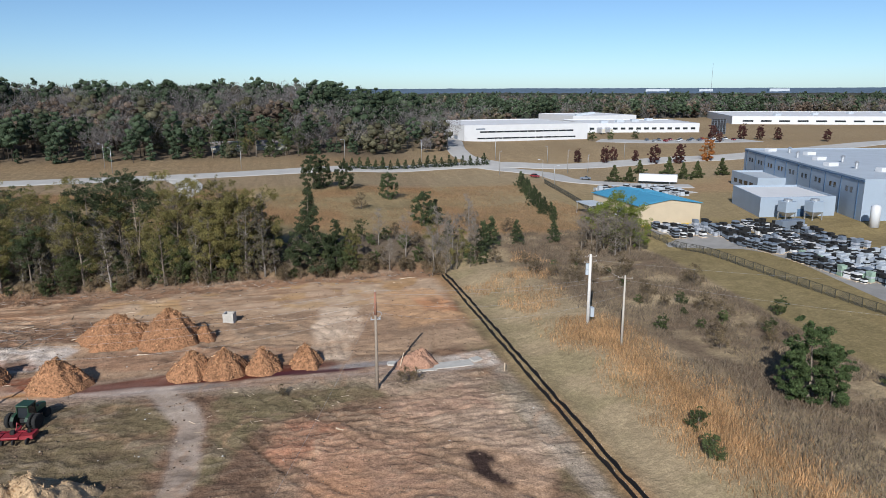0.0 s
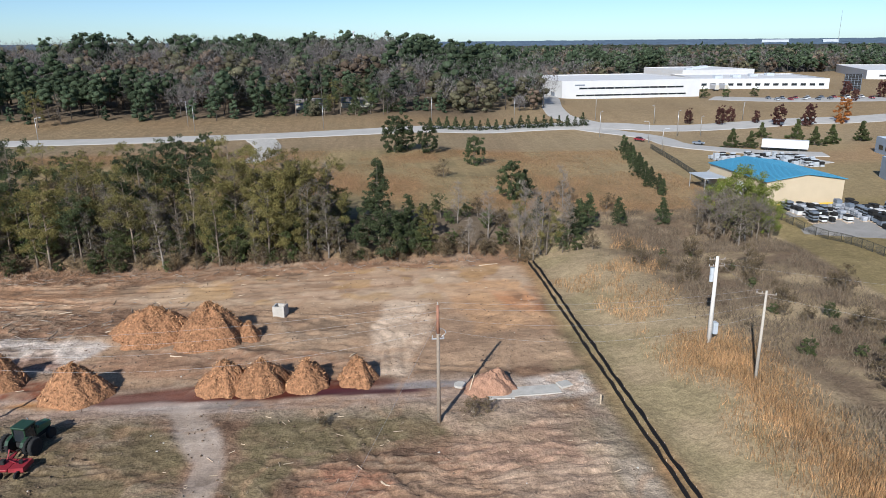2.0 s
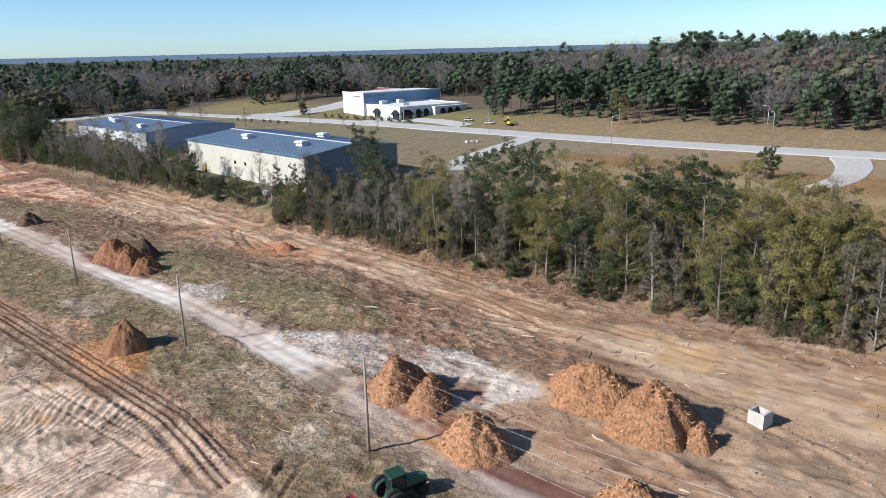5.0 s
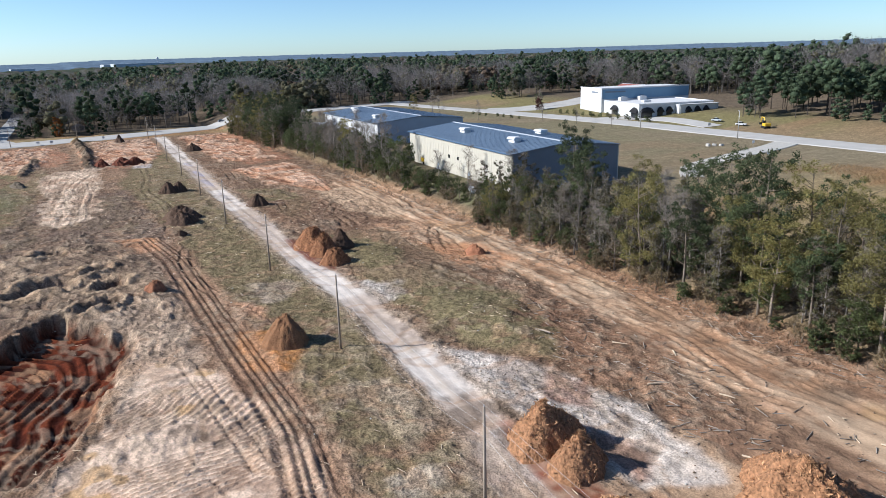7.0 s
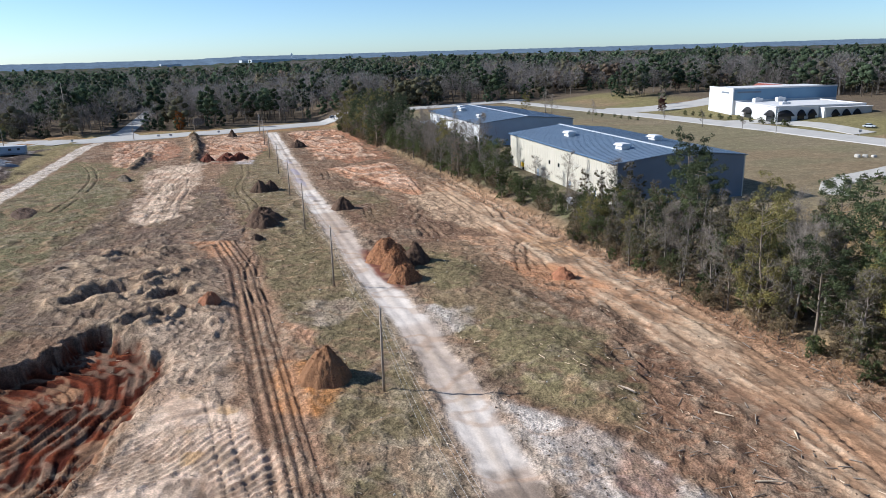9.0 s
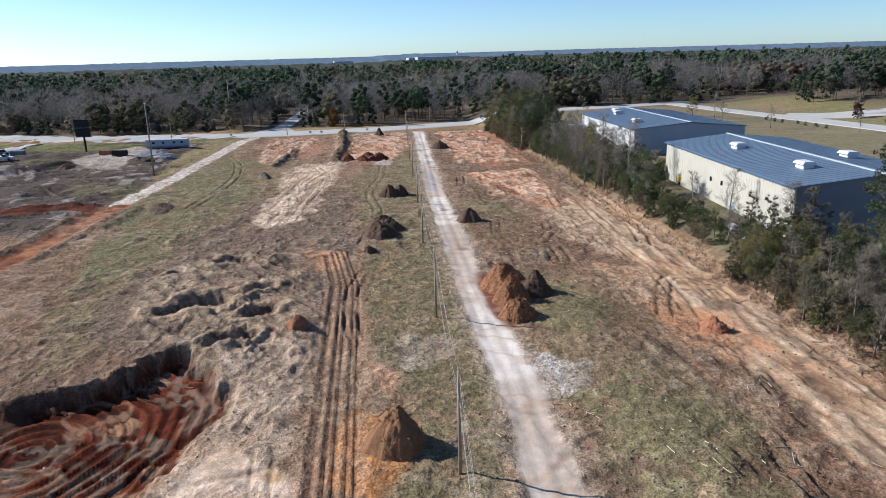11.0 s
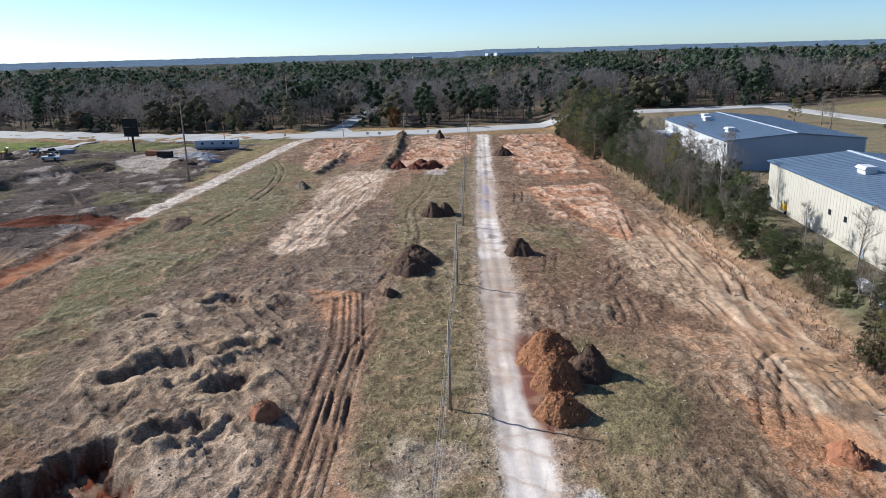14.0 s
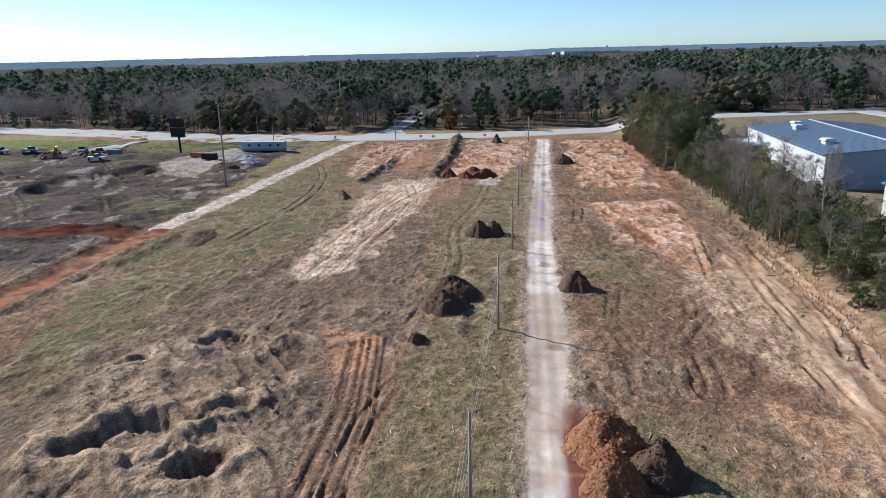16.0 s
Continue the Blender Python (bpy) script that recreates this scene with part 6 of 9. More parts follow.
def make_tree(name, label, seed, tall, spread_r, kind, leaf_mat, leaves=1500, leaf=0.34, bark="bark", category="tree"):
    """One tree: tapered trunk and limbs, a twig mesh and a crown of small leaf sprays."""
    r = random.Random(seed)
    t = thing(name, label, category)
    trunk, limbs, twigs, tips = Mesh(), [], Mesh(), []
    lean = Vector((r.uniform(-0.06, 0.06), r.uniform(-0.06, 0.06), 1))
    rad = tall * 0.014 + 0.05
    path = [Vector((0, 0, -0.6))]
    for i in range(1, 7):
        path.append(Vector((lean.x * tall * i / 6 + r.uniform(-0.15, 0.15), lean.y * tall * i / 6 + r.uniform(-0.15, 0.15), tall * i / 6 * 0.97)))
    trunk.tube(path, [rad * (1.35 if i == 0 else 1 - 0.9 * (i / 6)) for i in range(7)], 6)
    clumps = []
    low = {"pine": 0.38, "cone": 0.05, "oak": 0.14, "bare": 0.25, "bush": 0.02, "slim": 0.12, "round": 0.06}[kind]
    n = {"pine": 22, "cone": 26, "oak": 26, "bare": 14, "bush": 20, "slim": 22, "round": 10}[kind]
    for i in range(n):
        f = low + (0.97 - low) * (i + r.random()) / n
        base = path[0].lerp(path[-1], f)
        a = r.uniform(0, 2 * math.pi) + i * 2.4
        share = {"pine": 0.55 + 0.6 * math.sin(math.pi * (f - low) / (1 - low) * 0.85 + 0.3), "cone": 1.1 * (1 - f) + 0.08, "oak": 0.45 + 0.55 * math.sin(math.pi * min(1, (f - low) / (1 - low) * 0.8 + 0.15)), "bare": 1.0 - 0.55 * (f - low) / (1 - low), "bush": 0.9 - 0.5 * f, "slim": 0.75 - 0.35 * f, "round": 0.7}[kind]
        length = spread_r * share * r.uniform(0.7, 1.15)
        up = {"pine": 0.25, "cone": 0.05, "oak": 0.5, "bare": 0.85, "bush": 0.7, "slim": 0.6, "round": 0.4}[kind]
        tubes, tp = [], []
        branch_out(r, base, (math.cos(a), math.sin(a), up + r.uniform(-0.15, 0.25)), length, rad * 0.36 * (1.15 - f * 0.6), 1 if kind != "bare" else 2, tubes, tp, 0.55)
        for q, (pth, rd) in enumerate(tubes):
            if q and kind in ("oak", "pine", "cone", "bush", "round"):
                continue
            (trunk if q == 0 else twigs).tube(pth, [max(x, 0.018) for x in rd], 3)
        for p, ln in tp:
            clumps.append((p.x, p.y, p.z, (0.42 if kind in ("pine", "oak", "bush") else 0.34) * max(length * 0.55, 0.5) * r.uniform(0.6, 1.15)))
    if kind in ("pine", "cone"):
        clumps.append((path[-1].x, path[-1].y, tall * 0.97, spread_r * 0.22))
    if kind in ("cone", "round"):
        for _ in range(70):
            f = r.uniform(0.03, 0.97)
            env = (1 - f) ** 0.85 if kind == "cone" else math.sin(math.pi * (0.14 + 0.8 * f)) ** 0.7
            q, a = spread_r * env * r.uniform(0.35, 0.95), r.uniform(0, 2 * math.pi)
            clumps.append((q * math.cos(a), q * math.sin(a), tall * f, spread_r * 0.16 * r.uniform(0.7, 1.3)))
    part("trunk", trunk, M[bark], t, flat=False)
    if twigs.v:
        tagged(part("branchwork", twigs, M["twig"], t), kind="stuff")
    if leaf_mat:
        tagged(part("crown", leaf_mesh("crown", r, clumps, leaves, leaf, M[leaf_mat]), None, t), kind="stuff")
    if kind == "bare" or kind == "slim":
        g = np.random.default_rng(seed)
        c = np.array(clumps)
        k = 1800
        pick = g.integers(0, len(c), k)
        a = c[pick, :3] + g.normal(size=(k, 3)) * (c[pick, 3] * 0.5)[:, None]
        d = g.normal(size=(k, 3)) * (0.7, 0.7, 0.8) + (0, 0, 0.5)
        d = d / np.linalg.norm(d, axis=1)[:, None] * g.uniform(0.5, 1.4, k)[:, None]
        o = np.cross(d, g.normal(size=(k, 3)))
        o = o / np.linalg.norm(o, axis=1)[:, None] * 0.016
        tagged(part("twig_mass", arrays("twig_mass", np.stack([a - o, a + o, a + d], 1).reshape(-1, 3), np.arange(3 * k).reshape(-1, 3), M["twig"], 3), None, t), kind="stuff")
    return t


POOL = {}
for i in range(3):
    POOL["pine", i] = make_tree("pine_tree", "tall dark green pine with a bare lower trunk", 100 + i, 19, 3.9, "pine", "needle", 6500, 0.2)
    POOL["oak", i] = make_tree("oak_tree", "broad oak with thinning olive autumn leaves", 200 + i, 17.5, 5.0, "oak", "leaf_olive", 8500, 0.17)
    POOL["bare", i] = make_tree("bare_tree", "leafless grey hardwood with fine twigs", 300 + i, 16, 5.0, "bare", None, bark="bark_pale")
    POOL["brown", i] = make_tree("brown_tree", "slender hardwood with sparse brown leaves", 400 + i, 13, 3.6, "slim", "leaf_brown", 4200, 0.13)
    POOL["slim", i] = make_tree("slender_tree", "slender tree with fine dull olive leaves and pale trunk", 450 + i, 14, 3.6, "slim", "leaf_dull", 5200, 0.16, bark="bark_pale")
    POOL["green", i] = make_tree("evergreen_tree", "leafy green understorey tree", 500 + i, 7.5, 3.2, "oak", "leaf_green", 4200, 0.16)
    POOL["cone", i] = make_tree("young_pine", "young conical green pine on open ground", 600 + i, 7, 2.8, "cone", "needle", 5200, 0.17)
for i in range(2):
    POOL["shrub", i] = make_tree("shrub", "low grey-brown leafless shrub", 700 + i, 3.0, 2.2, "bush", "leaf_brown", 1300, 0.12, category="shrub")
    POOL["bush", i] = make_tree("green_bush", "dense low green bush", 720 + i, 2.6, 1.9, "bush", "leaf_green", 2000, 0.14, category="shrub")
    POOL["red", i] = make_tree("red_tree", "small round tree with dull red autumn leaves", 740 + i, 8, 3.0, "round", "leaf_red", 6500, 0.24)
    POOL["arbor", i] = make_tree("conical_evergreen", "clipped conical dark evergreen", 760 + i, 7.5, 2.9, "cone", "leaf_green", 8000, 0.24)
for i in range(2):
    POOL["fpine", i] = make_tree("field_pine", "bushy dark green pine standing on the open field", 810 + i, 10.5, 4.3, "round", "needle", 9000, 0.22)
POOL["bigcone", 0] = make_tree("pine_tree", "dense dark conical pine at the end of the belt", 830, 16.5, 4.9, "cone", "needle", 17000, 0.2)
POOL["yoak", 0] = make_tree("oak_tree", "dense round oak in yellow-olive autumn leaf", 832, 16, 5.6, "round", "leaf_olive", 18000, 0.18, bark="bark_pale")
POOL["cedar", 0] = make_tree("cedar_bush", "big dense dark green cedar among dry weeds", 795, 10.2, 3.7, "round", "cedar_leaf", 16000, 0.17)
POOL["orange", 0] = make_tree("orange_tree", "small tree with rust-orange leaves", 780, 10, 3.6, "round", "leaf_orange", 7000, 0.26)
POOL["lime", 0] = make_tree("lime_tree", "half-bare tree with yellow-green leaves", 790, 10.5, 4.4, "oak", "leaf_lime", 9000, 0.16)
POOL["limebare", 0] = make_tree("bare_thicket", "grey leafless thicket tree", 791, 8.5, 4.5, "bare", None)
used = set()
tr = random.Random(5)


def plant(kind, x, y, size=1.0, group="", sink=0.0):
    keys = [k for k in POOL if k[0] == kind]
    key = keys[tr.randrange(len(keys))]
    m = pose(x, y, on(x, y) - sink, 0, 0, tr.uniform(0, 360)) @ Matrix.Diagonal((size * tr.uniform(0.92, 1.08), size * tr.uniform(0.92, 1.08), size, 1))
    if key not in used:
        used.add(key)
        ob = POOL[key]
        ob.matrix_basis = m
    else:
        ob = copy_thing(POOL[key], pose(0, 0, 0))
        ob.matrix_basis = m
    return tagged(ob, group=group)


BELT = "trees of the belt behind the site"
x = 33.0
while x > -392:
    hall_zone = -306 < x < -138
    rows = ((156, 159, 162.5) if x < -203 else (158, 161)) if hall_zone else (154.0, 158, 162.5, 167)
    for row in rows:
        px, py = x + tr.uniform(-1.8, 1.8), row + tr.uniform(-1.6, 1.6)
        if hall_zone and x > -203:
            if tr.random() < 0.12:
                continue
            kind, size = tr.choices(["bare", "brown", "shrub", "bush", "green"], [1.6, 1.2, 4, 3.5, 1.0])[0], tr.uniform(0.4, 0.7)
            size = size * 2.0 if kind in ("shrub", "bush") else size
        elif hall_zone:
            kind = tr.choices(["green", "bare", "brown", "slim", "pine"], [6, 3, 1, 1, 0.6])[0]
            size = tr.uniform(0.6, 0.95)
        elif x > 14:
            kind, size = tr.choices(["bare", "bush", "green", "shrub"], [1, 4, 1.5, 4])[0], tr.uniform(0.4, 0.62)
            size = size * 2 if kind in ("bush", "shrub") else size
        elif x > -2:
            kind, size = tr.choices(["green", "slim", "bush"], [3, 1.5, 3])[0], tr.uniform(0.45, 0.6)
        elif x > -36:
            kind, size = tr.choices(["oak", "slim", "bare", "green", "brown"], [4, 4, 1.5, 1.2, 1.5])[0], tr.uniform(0.72, 1.02)
        elif x < -306:
            kind, size = tr.choices(["pine", "slim", "green", "bare", "oak", "brown"], [4, 1.5, 3, 2, 1.5, 1])[0], tr.uniform(0.7, 1.05)
        else:
            kind, size = tr.choices(["oak", "slim", "brown", "bare", "pine", "green"], [2.4, 5.6, 2, 3.2, 1.2, 1.6])[0], tr.uniform(0.68, 1.0) * (0.62 if x < -112 else 0.88 if x < -84 else 1.0)
        if kind == "green":
            size = min(size * 1.15, 1.0)
        plant(kind, px, py, size, BELT)
    if -138 < x < -20:
        plant("slim" if tr.random() < 0.55 else "green", x + tr.uniform(-2, 2), 154.5 + tr.uniform(-1, 2), tr.uniform(0.45, 0.8), BELT)
        plant("slim", x + tr.uniform(-2, 2), 163 + tr.uniform(-3, 5), tr.uniform(0.5, 0.8), BELT)
    if -134 < x < 0 or x < -196:
        plant("green", x + tr.uniform(-2, 2), 164 + tr.uniform(-4, 3), tr.uniform(0.6, 1.1), BELT)
        plant(tr.choice(["bush", "shrub"]), x + tr.uniform(-2, 2), 157 + tr.uniform(-2, 3), tr.uniform(0.8, 1.5), BELT)
    for _ in range(2 if not hall_zone else 1):
        plant(tr.choice(["bush", "shrub", "shrub", "shrub"]), x + tr.uniform(-2.5, 2.5), (156 if hall_zone else 152.6) + tr.uniform(-1, 1.8), tr.uniform(0.6, 1.3), BELT)
    x -= 4.2
for px, py, kind, size in ((6.5, 157, "bigcone", 1.08), (12.5, 156.5, "bigcone", 0.66), (16, 156, "yoak", 0.5), (-9, 157, "yoak", 1.08), (-15, 158.5, "yoak", 0.92), (-3, 160, "oak", 0.9), (-12, 155, "oak", 0.8), (-30, 161, "pine", 1.02), (-33, 164, "pine", 0.98), (-64, 162, "pine", 1.05), (-62, 158, "pine", 0.9), (-40, 160, "pine", 0.95), (-121, 171, "pine", 0.95), (-117.5, 169, "pine", 0.8), (38, 152, "bare", 0.75), (36, 158, "bare", 0.7), (43, 155, "bare", 0.6), (46, 160, "brown", 0.7), (40, 163, "cone", 0.9), (-205, 160, "bare", 1.1), (-188, 158.5, "green", 1.5), (-186.5, 158, "bare", 0.8), (-170, 162, "bare", 0.55), (-156, 163, "bare", 0.7), (-148, 163, "brown", 0.65), (-212, 160, "green", 1.2), (-216, 158, "green", 1.0), (-206, 157.5, "green", 0.95), (-200, 158, "green", 0.8), (-222, 158, "bare", 1.15), (-228, 161, "green", 1.2), (-144, 161, "bush", 1.6), (-138, 160, "green", 0.9), (-134, 162, "bare", 0.8), (-132, 158, "bush", 1.7), (-128, 162, "slim", 0.7), (-250, 160, "bare", 1.1), (-236, 160, "oak", 0.8)):
    plant(kind, px, py, size, BELT)
FIELD = "trees of the open field"
for px, py, kind, size in ((-36, 356, "cone", 1.5), (-29, 353, "pine", 0.8), (-23, 355, "cone", 1.4), (-16, 352, "green", 1.2), (-9, 354, "pine", 0.85), (-2, 353, "cone", 1.5), (5, 356, "green", 1.2), (11, 354, "pine", 0.75), (-12, 360, "oak", 0.8), (0, 361, "pine", 0.9), (-25, 362, "pine", 0.9), (14, 360, "cone", 1.6)):
    plant(kind, px, py, size, "trees before the wooded houses")
for px, py, kind, size in ((37, 237, "fpine", 0.85), (25, 214, "shrub", 1.5), (39, 187, "fpine", 0.9), (58, 164, "cone", 0.85), (68, 164, "cone", 0.8), (43, 190, "cone", 1.0), (13, 262, "fpine", 1.2), (24, 259, "fpine", 0.95), (17, 266, "fpine", 1.0), (15, 320, "shrub", 1), (-48, 253, "fpine", 0.85), (-84, 245, "shrub", 1.6), (52, 190, "shrub", 1.3), (60, 178, "shrub", 1.2), (45, 200, "shrub", 1.3), (50, 180, "bare", 0.6), (63.5, 69, "cedar", 1.0), (65.5, 67.5, "cedar", 0.72), (62.2, 70.5, "cedar", 0.62), (82, 158, "lime", 1.2), (79, 160, "lime", 0.9), (78, 156, "limebare", 1.0), (83, 152, "limebare", 0.9), (76, 162, "limebare", 0.9), (87, 160, "limebare", 0.8), (60, 98, "bush", 0.8), (72, 105, "shrub", 1.1), (76, 92, "bush", 0.8), (64, 88, "shrub", 0.9), (84, 100, "bush", 1.0), (80, 120, "shrub", 1.3), (70, 132, "shrub", 1.4), (64, 140, "shrub", 1.3), (74, 60, "shrub", 1.2), (16.3, 92, "shrub", 0.75), (18, 92.6, "shrub", 0.6), (-0.9, 92, "shrub", 0.5), (46, 66, "bush", 0.8), (44, 60, "bush", 0.9)):
    plant(kind, px, py, size, FIELD)
for i in range(46):
    t = tr.random()
    plant(tr.choice(["shrub", "shrub", "shrub", "bush"]), 56 + 26 * (1 - t) + tr.uniform(-7, 7), 64 + 84 * t, tr.uniform(0.35, 0.95), "shrubs among the winter weeds")
for i in range(15):
    t = i / 14
    plant("cone", 95 - 17 * t + tr.uniform(-1.2, 1.2), 264 - 72 * t + tr.uniform(-1, 1), tr.uniform(0.6, 0.85), "row of young conifers on the lawn")
for i in range(20):
    plant("cone", 30 + i * 3.6, 319 + i * 0.5 + tr.uniform(-1, 1), tr.uniform(0.62, 0.85), "row of roadside conifers")
for px, py, kind, size in ((147, 328, "red", 0.8), (160, 324, "red", 1.0), (185, 320, "red", 1.1), (198, 318, "red", 1.2), (217, 323, "orange", 1.1), (178, 326, "red", 0.7), (168, 330, "red", 0.8), (137, 268, "arbor", 0.9), (143, 266, "arbor", 0.8), (174, 287, "arbor", 1.0), (170, 269, "arbor", 0.9), (178, 271, "arbor", 0.95), (194, 277, "arbor", 1.0), (162, 292, "arbor", 0.8), (285, 420, "red", 1.1), (300, 410, "red", 1.2), (310, 405, "red", 1.1), (320, 400, "red", 1.0), (340, 380, "red", 0.9), (270, 390, "red", 0.8), (200, 425, "bush", 2.0), (215, 428, "bush", 1.8), (235, 432, "bush", 1.8)):
    plant(kind, px, py, size, "planted trees along the drive")
for i in range(16):
    plant("bush", -305 + i * 4.4, 312 + 1.2 * (i % 3), tr.uniform(0.6, 0.9), "clipped shrubs before the office")
for i in range(7):
    plant("bush", -300 - i * 7, 280 + tr.uniform(-2, 2), 0.6, "clipped shrubs beside the drive")
    plant("bush", -138.6 + 0.65 * i, 259.5 - i * 6.0, 0.85, "clipped shrubs beside the drive")
for px, py, kind, size in ((-285, 285, "bare", 0.5), (-262, 288, "bare", 0.45), (-240, 290, "bare", 0.45), (-310, 262, "bare", 0.6), (-345, 258, "bare", 0.7), (-360, 262, "bare", 0.8), (-372, 256, "oak", 0.6), (-330, 316, "red", 0.9), (-338, 322, "bare", 0.7), (-350, 330, "green", 0.9), (-135, 336, "oak", 0.85), (-128, 342, "brown", 1.0), (-436, -20, "oak", 0.6), (-445, 70, "orange", 1.0), (-450, 90, "pine", 0.9), (-447, 60, "cone", 1.0)):
    plant(kind, px, py, size, "roadside trees")
THICKET = "thicket beside the blue-roofed shed"
for px, py, kind, size in ((77, 148, "slim", 0.62), (80, 151, "slim", 0.68), (74, 152, "brown", 0.66), (83, 154, "slim", 0.66), (78, 156, "slim", 0.7), (85, 158, "lime", 0.85), (81, 160, "slim", 0.72), (76, 159, "limebare", 0.9), (72, 156, "brown", 0.6), (86, 153, "lime", 0.7), (88, 160, "slim", 0.55)):
    plant(kind, px, py, size, THICKET)
for px, py, kind, size in ((36, 149, "brown", 0.62), (39, 151, "oak", 0.5), (34, 152, "bare", 0.62), (42, 150, "green", 0.6), (44, 153, "brown", 0.66), (38, 155, "bare", 0.7), (41, 157, "brown", 0.75), (47, 157, "cone", 1.15), (36, 158, "oak", 0.55), (45, 150, "bush", 0.9), (33, 149, "shrub", 1.0), (51, 163, "cone", 1.0), (48, 150, "shrub", 1.1)):
    plant(kind, px, py, size, BELT)
for key in [k for k in POOL if k not in used]:
    plant(key[0], -120 - 6 * len(used), 350, 0.8, "roadside trees")

# ---------------------------------------------------------------- woods, too many to count
GOLD = (1 + 5 ** 0.5) / 2
ICO = np.array([(-1, GOLD, 0), (1, GOLD, 0), (-1, -GOLD, 0), (1, -GOLD, 0), (0, -1, GOLD), (0, 1, GOLD), (0, -1, -GOLD), (0, 1, -GOLD), (GOLD, 0, -1), (GOLD, 0, 1), (-GOLD, 0, -1), (-GOLD, 0, 1)]) / math.sqrt(1 + GOLD * GOLD)
ICO_FACES = np.array([(0, 11, 5), (0, 5, 1), (0, 1, 7), (0, 7, 10), (0, 10, 11), (1, 5, 9), (5, 11, 4), (11, 10, 2), (10, 7, 6), (7, 1, 8), (3, 9, 4), (3, 4, 2), (3, 2, 6), (3, 6, 8), (3, 8, 9), (4, 9, 5), (2, 4, 11), (6, 2, 10), (8, 6, 7), (9, 8, 1)])


def unit(a):
    return a / (np.linalg.norm(a, axis=-1)[..., None] + 1e-6)


def wood_patch(name, label, x0, x1, y0, y1, spacing, inside, seed, shares, tall=17.0, clumps=8, sprays=22, leaf=0.55, edge=None, bright=1.0):
    """Trees of a wood joined together: round-topped pines, bare hardwoods of fine twigs, leafy oaks and brown ones, on a jittered grid."""
    g = np.random.default_rng(seed)
    xs, ys = np.meshgrid(np.arange(x0, x1, spacing), np.arange(y0, y1, spacing))
    xs, ys = xs.ravel() + g.uniform(-0.6, 0.6, xs.size) * spacing, ys.ravel() + g.uniform(-0.6, 0.6, ys.size) * spacing
    keep = inside(xs, ys)
    xs, ys = xs[keep], ys[keep]
    n = len(xs)
    zs = many(xs, ys)
    mixn = fbm(xs, ys, 55, 3, seed) + g.normal(size=n) * 0.10
    order = np.argsort(np.argsort(mixn)) / n
    kind = np.searchsorted(np.cumsum(shares) / sum(shares), order).clip(0, 3)
    h = tall * g.uniform(0.62, 1.15, n) * np.array((1.12, 0.98, 0.82, 0.78))[kind]
    low = np.array((0.36, 0.25, 0.10, 0.10))[kind]
    if edge is not None:
        # young evergreens and brush along the rim, leafy to the ground
        rim = (edge(xs, ys) < 9) & (g.random(n) < 0.7)
        h = np.where(rim, h * g.uniform(0.3, 0.7, n), h)
        kind = np.where(rim & (g.random(n) < 0.55), 0, kind)
        low = np.where(rim, 0.03, low)
    rad = h * g.uniform(0.82, 1.2, n) * np.array((0.235, 0.33, 0.39, 0.36))[kind] + 0.8
    tint = np.array([(0.080, 0.110, 0.066), (0.190, 0.174, 0.166), (0.150, 0.142, 0.090), (0.185, 0.140, 0.105)])[kind] * g.uniform(0.7, 1.35, n)[:, None] * bright
    stem = np.stack([xs, ys, zs], -1)
    verts, cols = [], []
    # leafy crowns: masses of foliage round the stem, each with sprays over its skin
    leafy = np.nonzero(kind != 1)[0]
    m, c = len(leafy), clumps
    f = (np.arange(c)[None] + g.uniform(0.2, 0.8, (m, c))) / c
    prof = np.where((kind[leafy] == 0)[:, None], np.sin(math.pi * (0.22 + 0.7 * f)) ** 0.8, np.sqrt(1 - 0.85 * (2 * f - 1) ** 2))
    ang = np.arange(c)[None] * 2.4 + g.uniform(0, 6.283, (m, 1)) + g.uniform(-0.5, 0.5, (m, c))
    wide = prof * rad[leafy][:, None] * g.uniform(0.3, 0.72, (m, c))
    up = (low[leafy][:, None] + (0.94 - low[leafy][:, None]) * f) * h[leafy][:, None]
    cc = stem[leafy][:, None] + np.stack([wide * np.cos(ang), wide * np.sin(ang), up], -1)
    cr = rad[leafy][:, None] * g.uniform(0.36, 0.54, (m, c)) * (0.45 + 0.55 * prof) * (9 / c) ** 0.33
    flat = np.array((1, 1, 0.72))
    ctint = tint[leafy][:, None] * g.uniform(0.8, 1.2, (m, c, 1))
    k = sprays
    d = unit(g.normal(size=(m, c, k, 3)) + (0, 0, 0.25))
    place = cc[:, :, None] + d * (cr[..., None] * g.uniform(0.82, 1.12, (m, c, k)))[..., None] * flat
    nn = unit(d + 0.45 * g.normal(size=d.shape))
    u = unit(np.cross(nn, g.normal(size=d.shape)))
    w = np.cross(nn, u)
    s = leaf * g.uniform(0.5, 1.35, (m, c, k, 1)) * (cr / 1.6)[..., None, None] ** 0.4
    verts.append(np.stack([place - u * s, place + w * s * 1.2, place + u * s], 3).reshape(-1, 3))
    cols.append(np.repeat((ctint[:, :, None] * g.uniform(0.7, 1.35, (m, c, k, 1))).reshape(-1, 3), 3, 0))
    # bare hardwoods: limbs that fork out of the stem, then a haze of fine twigs
    bare = np.nonzero(kind == 1)[0]
    m, k = len(bare), 7
    a, rr = g.uniform(0, 6.283, (m, k)), g.uniform(0.3, 0.8, (m, k))
    root = stem[bare][:, None] + np.stack([0 * a, 0 * a, g.uniform(0.28, 0.6, (m, k)) * h[bare][:, None]], -1)
    end = stem[bare][:, None] + np.stack([np.cos(a) * rr * rad[bare][:, None], np.sin(a) * rr * rad[bare][:, None], g.uniform(0.65, 0.98, (m, k)) * h[bare][:, None]], -1)
